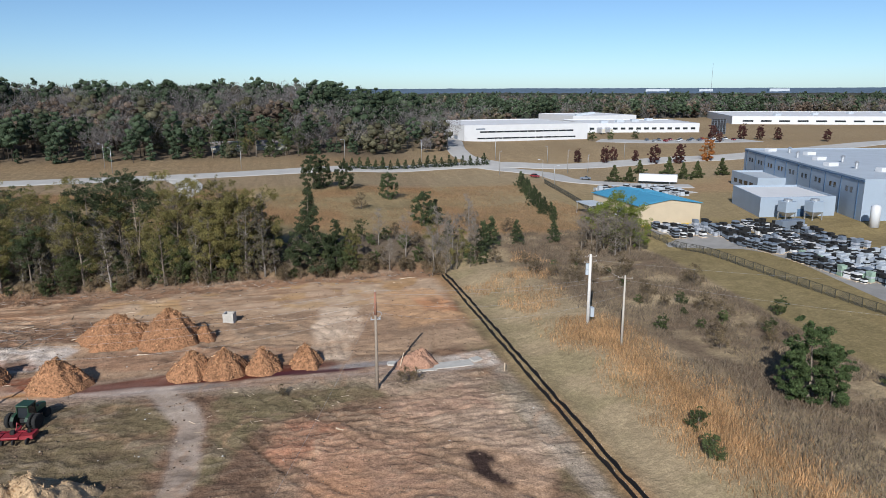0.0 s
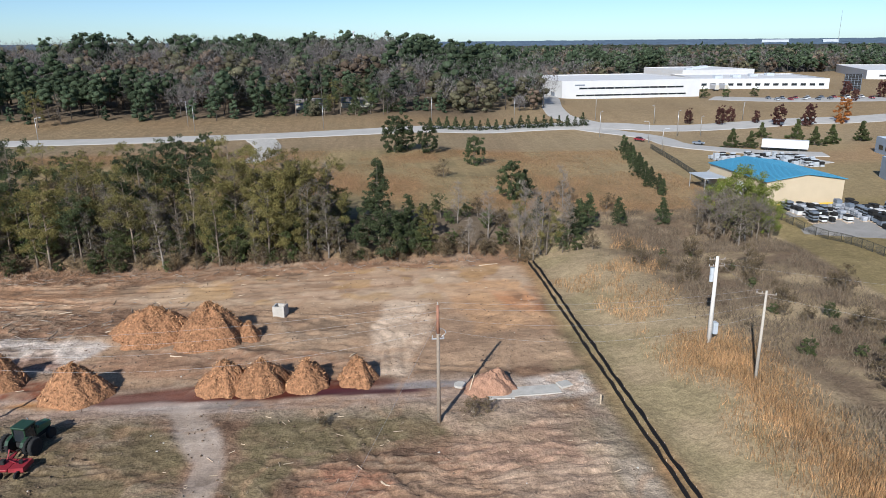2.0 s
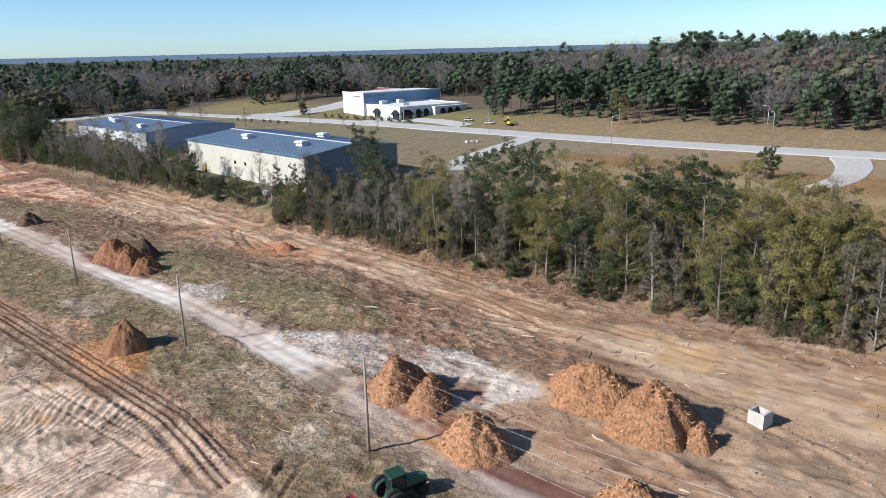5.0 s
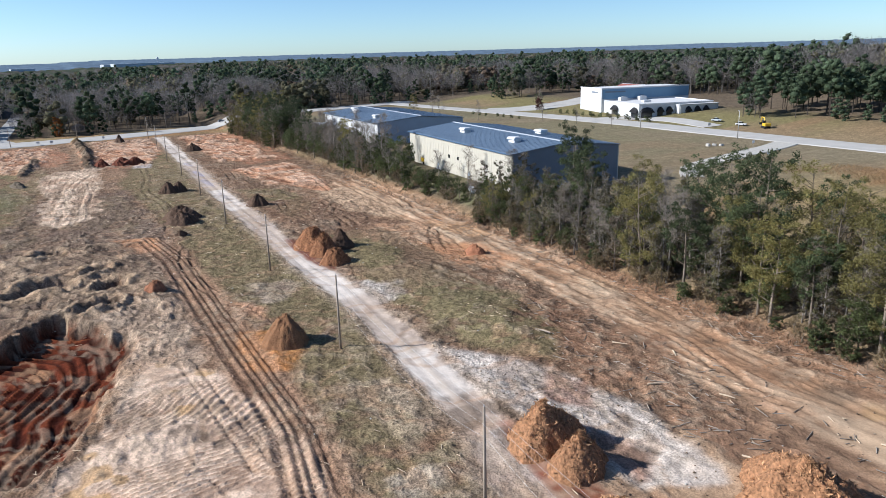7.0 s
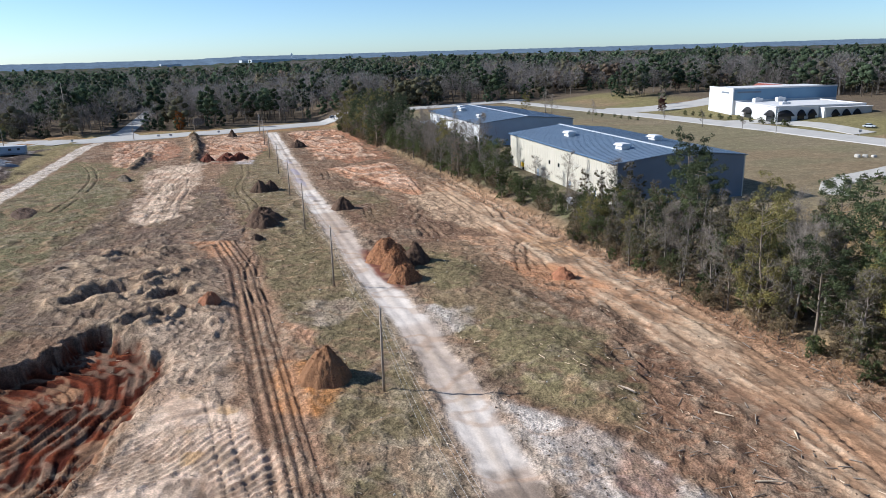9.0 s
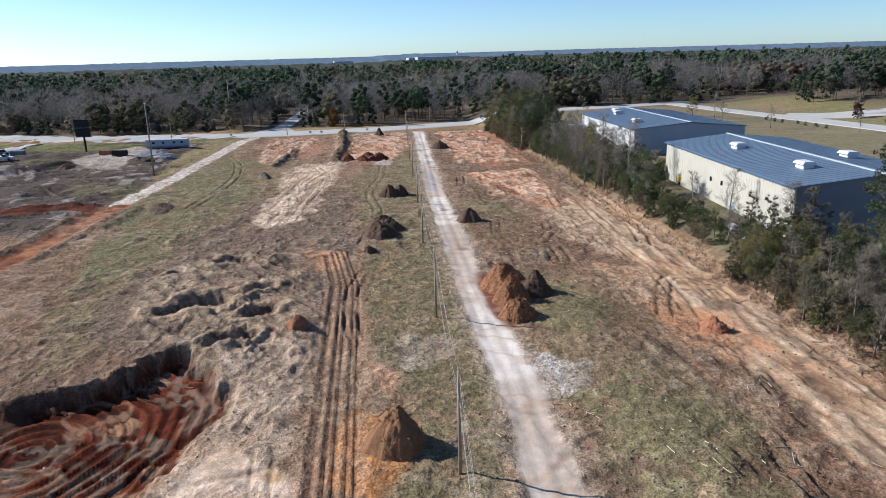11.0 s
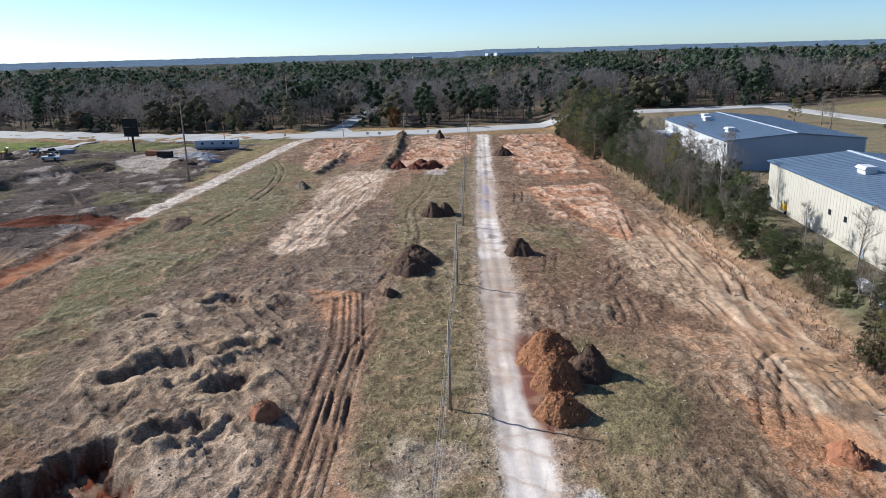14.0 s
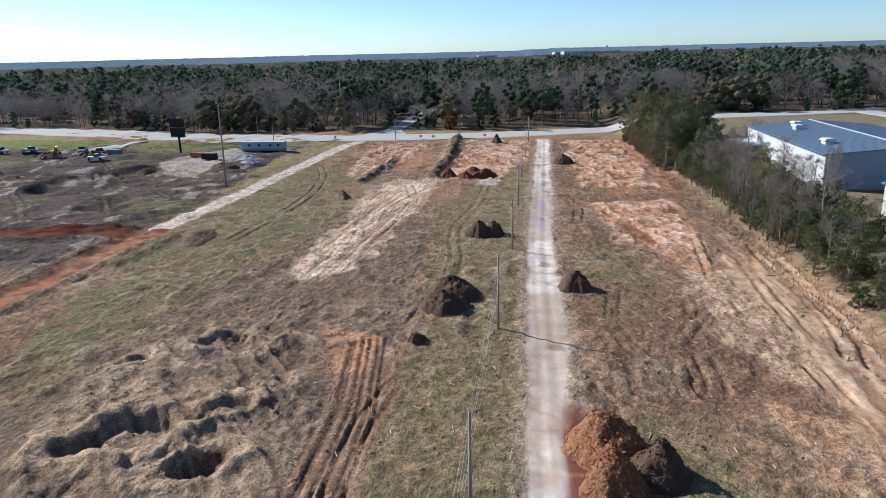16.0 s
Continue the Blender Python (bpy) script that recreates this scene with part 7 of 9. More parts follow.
    o = unit(np.cross(end - root, g.normal(size=(m, k, 3)))) * 0.13
    verts.append(np.stack([root - o, root + o, end], 2).reshape(-1, 3))
    cols.append(np.repeat(np.repeat(tint[bare] * 1.2, k, 0), 3, 0))
    k = int(clumps * sprays * 1.3)
    dd = unit(g.normal(size=(m, k, 3))) * g.uniform(0.45, 1.0, (m, k, 1)) ** 0.6
    mid = stem[bare][:, None] + dd * np.stack([rad[bare], rad[bare], 0.36 * h[bare]], -1)[:, None] + np.array((0, 0, 0.62)) * h[bare][:, None, None]
    go = unit(dd * (1, 1, 0.6) + (0, 0, 0.55) + 0.45 * g.normal(size=(m, k, 3))) * g.uniform(0.9, 2.6, (m, k, 1)) * (leaf / 0.55) ** 0.3
    o = unit(np.cross(go, g.normal(size=(m, k, 3)))) * (0.06 + 0.14 * leaf) * g.uniform(0.5, 1.2, (m, k, 1))
    verts.append(np.stack([mid - o, mid + o, mid + go], 2).reshape(-1, 3))
    cols.append(np.repeat((tint[bare][:, None] * g.uniform(0.7, 1.3, (m, k, 1))).reshape(-1, 3), 3, 0))
    # trunks: slim three-sided
    r0 = 0.13 + h * 0.008
    bark = np.where((kind == 1)[:, None], np.array((0.17, 0.155, 0.14)), np.array((0.095, 0.08, 0.068)))
    for a in range(3):
        c0, s0 = math.cos(a * 2.094), math.sin(a * 2.094)
        c1, s1 = math.cos((a + 1) * 2.094), math.sin((a + 1) * 2.094)
        verts.append(np.stack([np.stack([xs + c0 * r0, ys + s0 * r0, zs - 1], -1), np.stack([xs + c1 * r0, ys + s1 * r0, zs - 1], -1), np.stack([xs, ys, zs + h * 0.9], -1)], 1).reshape(-1, 3))
        cols.append(np.repeat(bark, 3, 0))
    vv, cl = np.concatenate(verts), np.concatenate(cols)
    f = np.arange(len(vv)).reshape(-1, 3)
    # the dense inside of each mass, tint darkened to paint shade within the crown
    m = len(leafy)
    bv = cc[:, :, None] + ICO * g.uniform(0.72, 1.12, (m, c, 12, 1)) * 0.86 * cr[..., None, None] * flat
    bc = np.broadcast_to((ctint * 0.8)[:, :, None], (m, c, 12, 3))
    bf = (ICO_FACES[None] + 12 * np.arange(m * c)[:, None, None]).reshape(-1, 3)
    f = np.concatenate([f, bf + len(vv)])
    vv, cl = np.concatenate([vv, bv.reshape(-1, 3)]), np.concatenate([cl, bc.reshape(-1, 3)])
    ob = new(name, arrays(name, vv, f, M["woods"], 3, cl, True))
    return tagged(ob, label, "woods", kind="stuff")


def north_edge(x):
    return 345 + 0.18 * np.maximum(x + 40, 0) - 8 * smooth((x + 160) / -60)


def west_edge(y):
    return -441 - 25 * smooth((y - 60) / 100) - 40 * smooth((-40 - y) / 140)


clear = lambda x, y: ~((np.abs(x + 14) < 24) & (np.abs(y - 374) < 11)) & ~((x > -395) & (x < -215) & (y < 405)) & ~((x > 100) & (y < 640))
in_north = lambda x, y: (y > north_edge(x)) & clear(x, y) & (x < 104 + (y - 420) * 0.1)
in_west = lambda x, y: (x < west_edge(y)) & ~(np.abs(y - 42 - 0.02 * (-430 - x)) < 9) & (y < 420)
n_edge = lambda x, y: np.minimum(y - north_edge(x), 104 + (y - 420) * 0.1 - x)
w_edge = lambda x, y: np.minimum(west_edge(y) - x, np.abs(y - 42 - 0.02 * (-430 - x)) - 9)
bound = lambda x: 545 + 180 * smooth((x - 180) / 60) * smooth((800 - x) / 60)
wood_patch("hill_woods", "dark evergreens and pines on the near rim of the hill", -420, 110, 336, 400, 8.6, lambda x, y: in_north(x, y) & (y < 392), 11, (7.0, 2.2, 1.2, 0.5), 19, 12, 44, 0.30, n_edge)
wood_patch("hill_woods", "grey bare hardwood and pine on the upper hill", -420, 118, 388, 570, 10, lambda x, y: in_north(x, y) & (y >= 392), 21, (3.0, 5.2, 1.2, 0.8), 22, 9, 26, 0.42)
wood_patch("west_woods", "dark pine and bare hardwood along the highway", -545, -425, -420, 420, 9.4, lambda x, y: in_west(x, y) & (x > -530), 13, (1.6, 6.0, 2.0, 0.8), 21, 12, 38, 0.34, w_edge)
wood_patch("west_woods", "mixed woods behind the highway rim", -700, -530, -420, 420, 10.5, lambda x, y: in_west(x, y) & (x <= -530), 23, (1.6, 6.0, 1.6, 0.8), 22, 8, 20, 0.5)
wood_patch("north_west_woods", "mixed woods behind the office", -640, -335, 396, 570, 9.4, lambda x, y: (x < -420) | (y > 408), 15, (2.6, 5.0, 1.8, 0.4), 20, 11, 32, 0.36, lambda x, y: np.maximum(y - 412, 0))
wood_patch("factory_woods", "mixed woods behind the white factories", 96, 830, 540, 780, 10, lambda x, y: np.abs(y - bound(x) - 20) < 28, 31, (3, 4.5, 1.5, 1.5), 20, 7, 12, 0.8)
wood_patch("far_woods", "far mixed woods in the west", -1600, -690, -900, 1050, 21, lambda x, y: (np.hypot(x, y) < 1600) & ~((x > -705) & (y < 420)), 33, (2.8, 4.5, 2, 0.6), 21, 4, 7, 1.7)
wood_patch("far_woods", "far mixed woods in the north", -640, 1400, 565, 1650, 21, lambda x, y: (np.hypot(x, y) < 1650) & (y > bound(x) + 45), 35, (2.6, 4.5, 1.5, 1.4), 21, 4, 7, 1.7)


def canopy_sheet():
    """Unbroken far canopy to the horizon: crown after crown, each with its own height and tint."""
    ang = np.radians(np.linspace(-15, 240, 1000))
    dist = 430 * (4850 / 430) ** np.linspace(0, 1, 170)
    A, D = np.meshgrid(ang, dist)
    A = A + 0.002 * np.sin(D * 7.3)
    x, y = D * np.cos(A), D * np.sin(A)
    size = np.clip(D / 110, 8, 30)
    crown = vnoise(x / 9.5, y / 9.5, 91)
    crown2 = np.where(D < 1600, vnoise(x / 5.5 + 40, y / 5.5, 95), 0.5)
    z = macro(x, y) + 2 + (11 - 6 * smooth((D - 2000) / 800)) * crown + 4 * crown2 + 5 * (fbm(x, y, 400, 3, 92) - 0.5) * smooth((D - 700) / 600) - 7 * (1 - smooth((D - 1400) / 300))
    margin = np.maximum(np.maximum(-615 - x, y - bound(x)), np.minimum(-475 - x, -415 - y))
    z = z - 20 * (1 - smooth(margin / 14))
    n = fbm(x, y, 140, 4, 93) * 0.55 + vnoise(x / 11, y / 11, 96) * 0.45
    q = vnoise(x / 9.5 + 7, y / 9.5, 94)
    c = np.broadcast_to(np.array((0.060, 0.076, 0.052)), x.shape + (3,)).copy()
    c = mix(c, (0.118, 0.108, 0.102), smooth((n - 0.42) / 0.14))
    c = mix(c, (0.042, 0.056, 0.032), smooth((q - 0.6) / 0.1) * 0.7)
    c = mix(c, (0.095, 0.075, 0.048), smooth((0.25 - q) / 0.1) * 0.6)
    i = np.arange(x.size).reshape(x.shape)
    f = np.stack([i[:-1, :-1], i[:-1, 1:], i[1:, 1:], i[1:, :-1]], -1).reshape(-1, 4)
    out = (margin[:-1, :-1] > 0).ravel()
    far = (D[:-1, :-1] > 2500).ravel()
    v = np.stack([x, y, z], -1).reshape(-1, 3)
    ob = new("horizon_woods", arrays("horizon_woods", v, f[out & ~far], M["woods"], 4, c.reshape(-1, 3)))
    tagged(ob, "endless wooded country out to the horizon", "woods", kind="stuff")
    # country beyond 2500 m wears the painted haze colour
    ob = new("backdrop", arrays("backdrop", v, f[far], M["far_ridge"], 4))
    tagged(ob, "low wooded ridges along the horizon, tinted haze blue", "backdrop", kind="structure")


canopy_sheet()

# ---------------------------------------------------------------- silt fence
def silt_fence(y0, y1, off):
    s = thing("silt_fence", "low black plastic silt fence along the site edge", "fence", pose(0, 0, 0))
    n = int((y1 - y0) / 2.5)
    v, f = [], []
    prev = None
    for i in range(n * 4 + 1):
        y = y0 + (y1 - y0) * i / (n * 4)
        xx = 34.2 + 0.012 * (y - 60) + off + 0.05 * math.sin(y * 0.35 + off * 3) + 0.025 * math.sin(y * 1.3)
        z = on(xx, y)
        k = len(v)
        hgt = 0.55 + 0.08 * math.sin(y * 1.7 + off)
        v += [(xx - 0.02, y, z - 0.2), (xx - 0.02 + 0.06 * math.sin(y), y, z + hgt), (xx + 0.02 + 0.06 * math.sin(y), y, z + hgt), (xx + 0.02, y, z - 0.2), (xx - 0.14, y, z + 0.05), (xx + 0.14, y, z + 0.05)]
        if i:
            b = k - 6
            f += [(b, k, k + 1, b + 1), (b + 1, k + 1, k + 2, b + 2), (b + 2, k + 2, k + 3, b + 3), (b + 4, k + 4, k + 5, b + 5)]
    me = bpy.data.meshes.new("fabric")
    me.from_pydata(v, [], f)
    me.materials.append(M["black"])
    part("fabric", me, None, s)
    stake = Mesh().box(-0.02, -0.02, -0.3, 0.02, 0.02, 0.66).data("stake", M["timber"])
    for i in range(n + 1):
        y = y0 + (y1 - y0) * i / n
        xx = 34.2 + 0.012 * (y - 60) + off + 0.05 * math.sin(y * 0.35 + off * 3) + 0.025 * math.sin(y * 1.3) + 0.06
        p = part("stake", stake, None, s)
        p.location = (xx, y, on(xx, y))


silt_fence(30, 148, -0.42)
silt_fence(30, 148, 0.42)

# ---------------------------------------------------------------- tractor and mower
def tractor():
    t = thing("tractor", "dark green farm tractor with dual rear tyres on rough turf", "tractor", pose(-31.9, 91.2, on(-31.9, 91.2) - 0.05, 0, 0, 73))
    part("chassis", Mesh().box(-1.2, -0.45, 0.7, 2.9, 0.45, 1.25, 0.08), M["rubber"], t)
    hood = Mesh().rings([[(x, -w, z0), (x, w, z0), (x, w, z1 - 0.15), (x, w * 0.6, z1), (x, -w * 0.6, z1), (x, -w, z1 - 0.15)] for x, w, z0, z1 in ((0.55, 0.5, 1.2, 2.15), (1.8, 0.5, 1.2, 2.05), (2.9, 0.45, 1.2, 1.85), (3.05, 0.38, 1.25, 1.7))])
    h = part("hood", hood, M["hood_green"], t, "dull green hood")
    part("grille", Mesh().box(3.04, -0.33, 1.3, 3.09, 0.33, 1.65), M["black"], h)
    cab = part("cab", Mesh().hull([(-1.0, -0.75, 1.3), (0.6, -0.7, 1.3), (0.6, 0.7, 1.3), (-1.0, 0.75, 1.3)], [(-0.9, -0.7, 2.75), (0.45, -0.65, 2.75), (0.45, 0.65, 2.75), (-0.9, 0.7, 2.75)]), M["glass"], t, "dark glazed cab")
    for x, y in ((-0.98, -0.73), (-0.98, 0.73), (0.52, -0.68), (0.52, 0.68)):
        part("pillar", Mesh().box(x - 0.06, y - 0.06, 1.25, x + 0.06, y + 0.06, 2.78), M["tractor_green"], cab)
    part("cab_roof", Mesh().box(-1.15, -0.85, 2.76, 0.65, 0.85, 2.98, 0.08), M["tractor_green"], cab)
    for s in (-1, 1):
        part("fender", Mesh().rings([[(-1.0 + 1.0 * math.cos(a) * q, s * y, 0.95 + 1.0 * math.sin(a) * q) for a in (0.3, 0.9, 1.6, 2.3, 2.8)] + [(-1.0 + 0.95 * math.cos(a) * q, s * y, 0.95 + 0.95 * math.sin(a) * q) for a in (2.8, 2.3, 1.6, 0.9, 0.3)] for y, q in ((0.72, 1.02), (1.1, 1.02))]), M["tractor_green"], t)
        for y in (1.05, 1.75):
            w = part("rear_tyre", Mesh().wheel((-1.0, s * y, 0.95), 0.95, 0.5, 24), M["rubber"], t)
            part("rim", Mesh().wheel((-1.0, s * y, 0.95), 0.5, 0.36, 16), M["yellow_paint"], w)
            for i in range(18):
                a = i * math.pi / 9
                lug = Mesh().tube([(-1.0 + 0.93 * math.cos(a), s * y - 0.24, 0.95 + 0.93 * math.sin(a)), (-1.0 + 0.98 * math.cos(a + 0.12), s * y + 0.24, 0.95 + 0.98 * math.sin(a + 0.12))], 0.04, 4)
                part("lug", lug, M["rubber"], w)
        w = part("front_tyre", Mesh().wheel((2.2, s * 0.95, 0.62), 0.62, 0.42, 20), M["rubber"], t)
        part("rim", Mesh().wheel((2.2, s * 0.95, 0.62), 0.33, 0.3, 14), M["yellow_paint"], w)
        part("headlight", Mesh().box(3.0, s * 0.3 - 0.08, 1.66, 3.07, s * 0.3 + 0.08, 1.76), M["white"], t)
        part("mirror", Mesh().box(0.5, s * 1.0 - 0.12, 2.2, 0.56, s * 1.0 + 0.12, 2.5), M["black"], t)
    part("exhaust", Mesh().tube([(0.9, 0.45, 1.9), (0.9, 0.45, 2.9), (0.85, 0.5, 3.05)], 0.06, 8), M["steel"], t)
    part("drawbar", Mesh().box(-2.5, -0.1, 0.45, -1.1, 0.1, 0.6), M["rubber"], t)


def mower():
    m = thing("rotary_cutter", "red folding rotary cutter hitched behind the tractor", "farm implement", pose(-32.3, 86.7, on(-32.3, 86.7), 0, 0, 84))
    part("centre_deck", Mesh().box(-1.1, -1.0, 0.45, 1.0, 1.0, 0.72, 0.08), M["red_paint"], m)
    for s in (-1, 1):
        w = part("wing_deck", Mesh().hull([(-1.0, s * 1.05, 0.4), (0.9, s * 1.05, 0.4), (0.9, s * 2.6, 0.4), (-1.0, s * 2.6, 0.4)][::s], [(-0.95, s * 1.08, 0.75), (0.85, s * 1.08, 0.75), (0.8, s * 2.55, 0.85), (-0.9, s * 2.55, 0.85)][::s]), M["red_paint"], m)
        part("gearbox", Mesh().cyl((0, s * 1.9), 0.22, 0.85, 1.15, 10), M["rubber"], w)
        for x in (-1.5, -1.2):
            part("wheel", Mesh().wheel((x, s * 2.1, 0.32), 0.32, 0.2, 14), M["rubber"], m)
        part("wheel", Mesh().wheel((-1.5, s * 0.6, 0.32), 0.32, 0.2, 14), M["rubber"], m)
        part("brace", Mesh().tube([(0.5, s * 0.3, 0.8), (-0.6, s * 1.8, 1.2)], 0.06, 6), M["red_paint"], m)
    part("gearbox", Mesh().box(-0.25, -0.25, 0.7, 0.25, 0.25, 1.15, 0.05), M["rubber"], m)
    part("tongue", Mesh().hull([(0.9, -0.35, 0.5), (2.4, -0.08, 0.5), (2.4, 0.08, 0.5), (0.9, 0.35, 0.5)], [(0.9, -0.3, 0.65), (2.4, -0.06, 0.62), (2.4, 0.06, 0.62), (0.9, 0.3, 0.65)]), M["red_paint"], m)
    part("mast", Mesh().tube([(0.8, 0, 0.7), (1.3, 0, 1.5), (2.2, 0, 0.7)], 0.07, 6), M["red_paint"], m)


tractor()
mower()

# ---------------------------------------------------------------- concrete inlet box, slabs, stake, debris
def inlet_box():
    b = thing("concrete_inlet_box", "open pale precast concrete inlet box on bare soil", "concrete box", pose(-9.6, 126.4, on(-9.6, 126.4) - 0.1, 0, 0, -14))
    for x0, y0, x1, y1 in ((-0.95, -0.95, 0.95, -0.75), (-0.95, 0.75, 0.95, 0.95), (-0.95, -0.75, -0.75, 0.75), (0.75, -0.75, 0.95, 0.75)):
        part("side", Mesh().box(x0, y0, 0, x1, y1, 1.75 if y0 < 0.5 else 1.65), M["concrete"], b)
    part("floor_slab", Mesh().box(-0.95, -0.95, -0.1, 0.95, 0.95, -0.002), M["concrete"], b)
    for i in range(3):
        part("rebar_stub", Mesh().tube([(0.85, -0.4 + 0.4 * i, 1.7), (0.9, -0.4 + 0.4 * i, 2.2 + 0.1 * i)], 0.03, 5), M["bark"], b)


inlet_box()
for x, y, l, w, r in ((24, 97.4, 7.5, 2.2, 4), (20.2, 96.6, 3.2, 1.8, -3), (28.6, 98.6, 1.7, 1.4, 20)):
    z = on(x, y)
    solid("concrete_slab", Mesh().box(-l / 2, -w / 2, -0.4, l / 2, w / 2, 0.16, 0.04), M["concrete"], "broken pale concrete slab lying flush in soil", "slab", "concrete slabs", m=pose(x, y, z + 0.02, 1, 1, r))
solid("leaning_stake", Mesh().tube([(16.3, 97.5, on(16.3, 97.5) - 0.2), (17.2, 98.3, on(17.2, 98.3) + 2.4)], [0.09, 0.05], 6), M["timber"], "bleached broken branch leaning beside the clay heap", "branch")
solid("manhole_ring", Mesh().cyl((15.6, 99.8), 0.75, on(15.6, 99.8) - 0.2, on(15.6, 99.8) + 0.35, 18), M["concrete"], "round pale concrete manhole ring on soil", "manhole")
solid("survey_stake", Mesh().box(31.6, 93.6, on(31.6, 93.6) - 0.2, 31.75, 93.75, on(31.6, 93.6) + 1.2), M["timber"], "short wooden survey stake with pale top", "stake")


def scatter(count, inside, seed, x0=-255, x1=33, y0=45, y1=152):
    g = np.random.default_rng(seed)
    x, y = g.uniform(x0, x1, count), g.uniform(y0, y1, count)
    k = inside(x, y, g)
    return x[k], y[k], g


def clods(name, label, count, inside, seed, lo, hi, mat, stretch=(1, 1, 0.7)):
    """Loose lumps: squashed, uneven eight-sided stones joined into one heap of stuff."""
    x, y, g = scatter(count, inside, seed)
    n = len(x)
    base = np.array([(1, 0, 0), (0, 1, 0), (-1, 0, 0), (0, -1, 0), (0, 0, 1), (0, 0, -1)], float)
    tri = np.array([(0, 1, 4), (1, 2, 4), (2, 3, 4), (3, 0, 4), (1, 0, 5), (2, 1, 5), (3, 2, 5), (0, 3, 5)])
    s = lo + (hi - lo) * g.random(n) ** 3
    v = base[None] * s[:, None, None] * g.uniform(0.55, 1.25, (n, 6, 1)) * stretch
    a = g.uniform(0, 6.28, n)
    c, d = np.cos(a)[:, None], np.sin(a)[:, None]
    v = np.stack([v[..., 0] * c - v[..., 1] * d, v[..., 0] * d + v[..., 1] * c, v[..., 2]], -1)
    v += np.stack([x, y, many(x, y) + s * 0.25], -1)[:, None]
    f = (tri[None] + 6 * np.arange(n)[:, None, None]).reshape(-1, 3)
    tagged(new(name, arrays(name, v.reshape(-1, 3), f, mat, 3)), label, "debris", kind="stuff")


def rough_site(x, y, g):
    lane = near_line(x, y, LANE)[0]
    return (fbm(x, y, 14, 3, 88) * 0.6 + g.random(len(x)) * 0.4 > 0.45) & (lane > 3) & (x < 32.5) & ((near_line(x, y, NORTH_TRACK)[0] > 8) | (g.random(len(x)) < 0.25)) & (patch(x, y, PIT, 2, 1, 61) < 0.3) & (patch(x, y, WASH, 2, 1, 65) < 0.3)


clods("soil_clods", "loose soil clods strewn over the site", 34000, rough_site, 71, 0.05, 0.2, M["clod"])
clods("pale_stones", "small pale stones strewn over the site", 1600, rough_site, 72, 0.04, 0.2, M["concrete"])
clods("spoil_lumps", "larger spoil lumps round the craters", 260, lambda x, y, g: blob(x, y, -138, 64, 36, 17, 5, 0.4, 67) > 0.4, 73, 0.1, 0.32, M["spoil"])


def sticks(name, label, count, inside, seed, lo, hi, mat, r=0.05, **area):
    x, y, g = scatter(count, inside, seed, **area)
    n = len(x)
    l, a = lo + (hi - lo) * g.random(n) ** 2, g.uniform(0, 6.28, n)
    d = np.stack([np.cos(a), np.sin(a), g.normal(size=n) * 0.08], -1) * l[:, None] / 2
    o = np.stack([-np.sin(a), np.cos(a), np.zeros(n)], -1) * r
    p = np.stack([x, y, many(x, y) + 0.06], -1)
    up = np.array((0, 0, r * 1.6))
    v = np.stack([p - d - o, p - d + o, p - d + up, p + d - o, p + d + o, p + d + up], 1).reshape(-1, 3)
    quad = np.array([(0, 3, 5, 2), (1, 2, 5, 4), (0, 1, 4, 3)])
    f = (quad[None] + 6 * np.arange(n)[:, None, None]).reshape(-1, 4)
    tagged(new(name, arrays(name, v, f, mat, 4)), label, "debris", kind="stuff")


sticks("wood_debris", "broken branches and splinters left on the cleared ground", 2200, lambda x, y, g: (fbm(x, y, 18, 3, 74) > 0.52) & (near_line(x, y, LANE)[0] > 3), 75, 0.3, 1.3, M["timber"], 0.04)
sticks("dark_roots", "dark roots and brush dragged over the cleared ground", 5200, lambda x, y, g: blob(x, y, -48, 128, 34, 9, -6, 0.6, 76) + (y > 146) > 0.5, 77, 0.5, 2.4, M["twig"], 0.05)
for i, (x, y, l, a) in enumerate(((-28, 136, 3.2, 10), (-22, 112, 2.6, -20), (-34, 122, 2.2, 5), (-62, 131, 3.4, 35), (-50, 126, 4.2, 70), (-44, 131, 3.0, 15), (-56, 135, 2.8, -40), (2, 110, 2.0, 60), (6, 80, 2.4, -50), (27, 148, 6.0, 12), (-70, 124, 3.2, 25), (-11, 109, 1.8, 0))):
    r = random.Random(i)
    l *= 0.62
    solid("fallen_log", Mesh().tube([(-l / 2, 0, 0.1), (0, r.uniform(-0.2, 0.2), 0.16), (l / 2, r.uniform(-0.3, 0.3), 0.12)], [0.10, 0.09, 0.05], 7), M["timber"], "bleached fallen log lying on bare soil", "log", "fallen logs", m=pose(x, y, on(x, y), 0, 0, a))


# ---------------------------------------------------------------- grasses
def blades(name, label, count, inside, seed, lo, hi, width, mat, lean=0.35, **area):
    """Upright tapered blades in tufts, joined."""
    x, y, g = scatter(count, inside, seed, **area)
    n = len(x)
    h, a = g.uniform(lo, hi, n), g.uniform(0, 6.28, n)
    p = np.stack([x, y, many(x, y) - 0.05], -1)
    o = np.stack([np.cos(a), np.sin(a), np.zeros(n)], -1) * (width * g.uniform(0.6, 1.4, n))[:, None]
    tip = np.stack([g.normal(size=n) * lean, g.normal(size=n) * lean, np.ones(n)], -1) * h[:, None]
    v = np.stack([p - o, p + o, p + tip], 1).reshape(-1, 3)
    tagged(new(name, arrays(name, v, np.arange(3 * n).reshape(-1, 3), mat, 3)), label, "grass", kind="stuff")


E_AREA = dict(x0=34, x1=97, y0=38, y1=175)


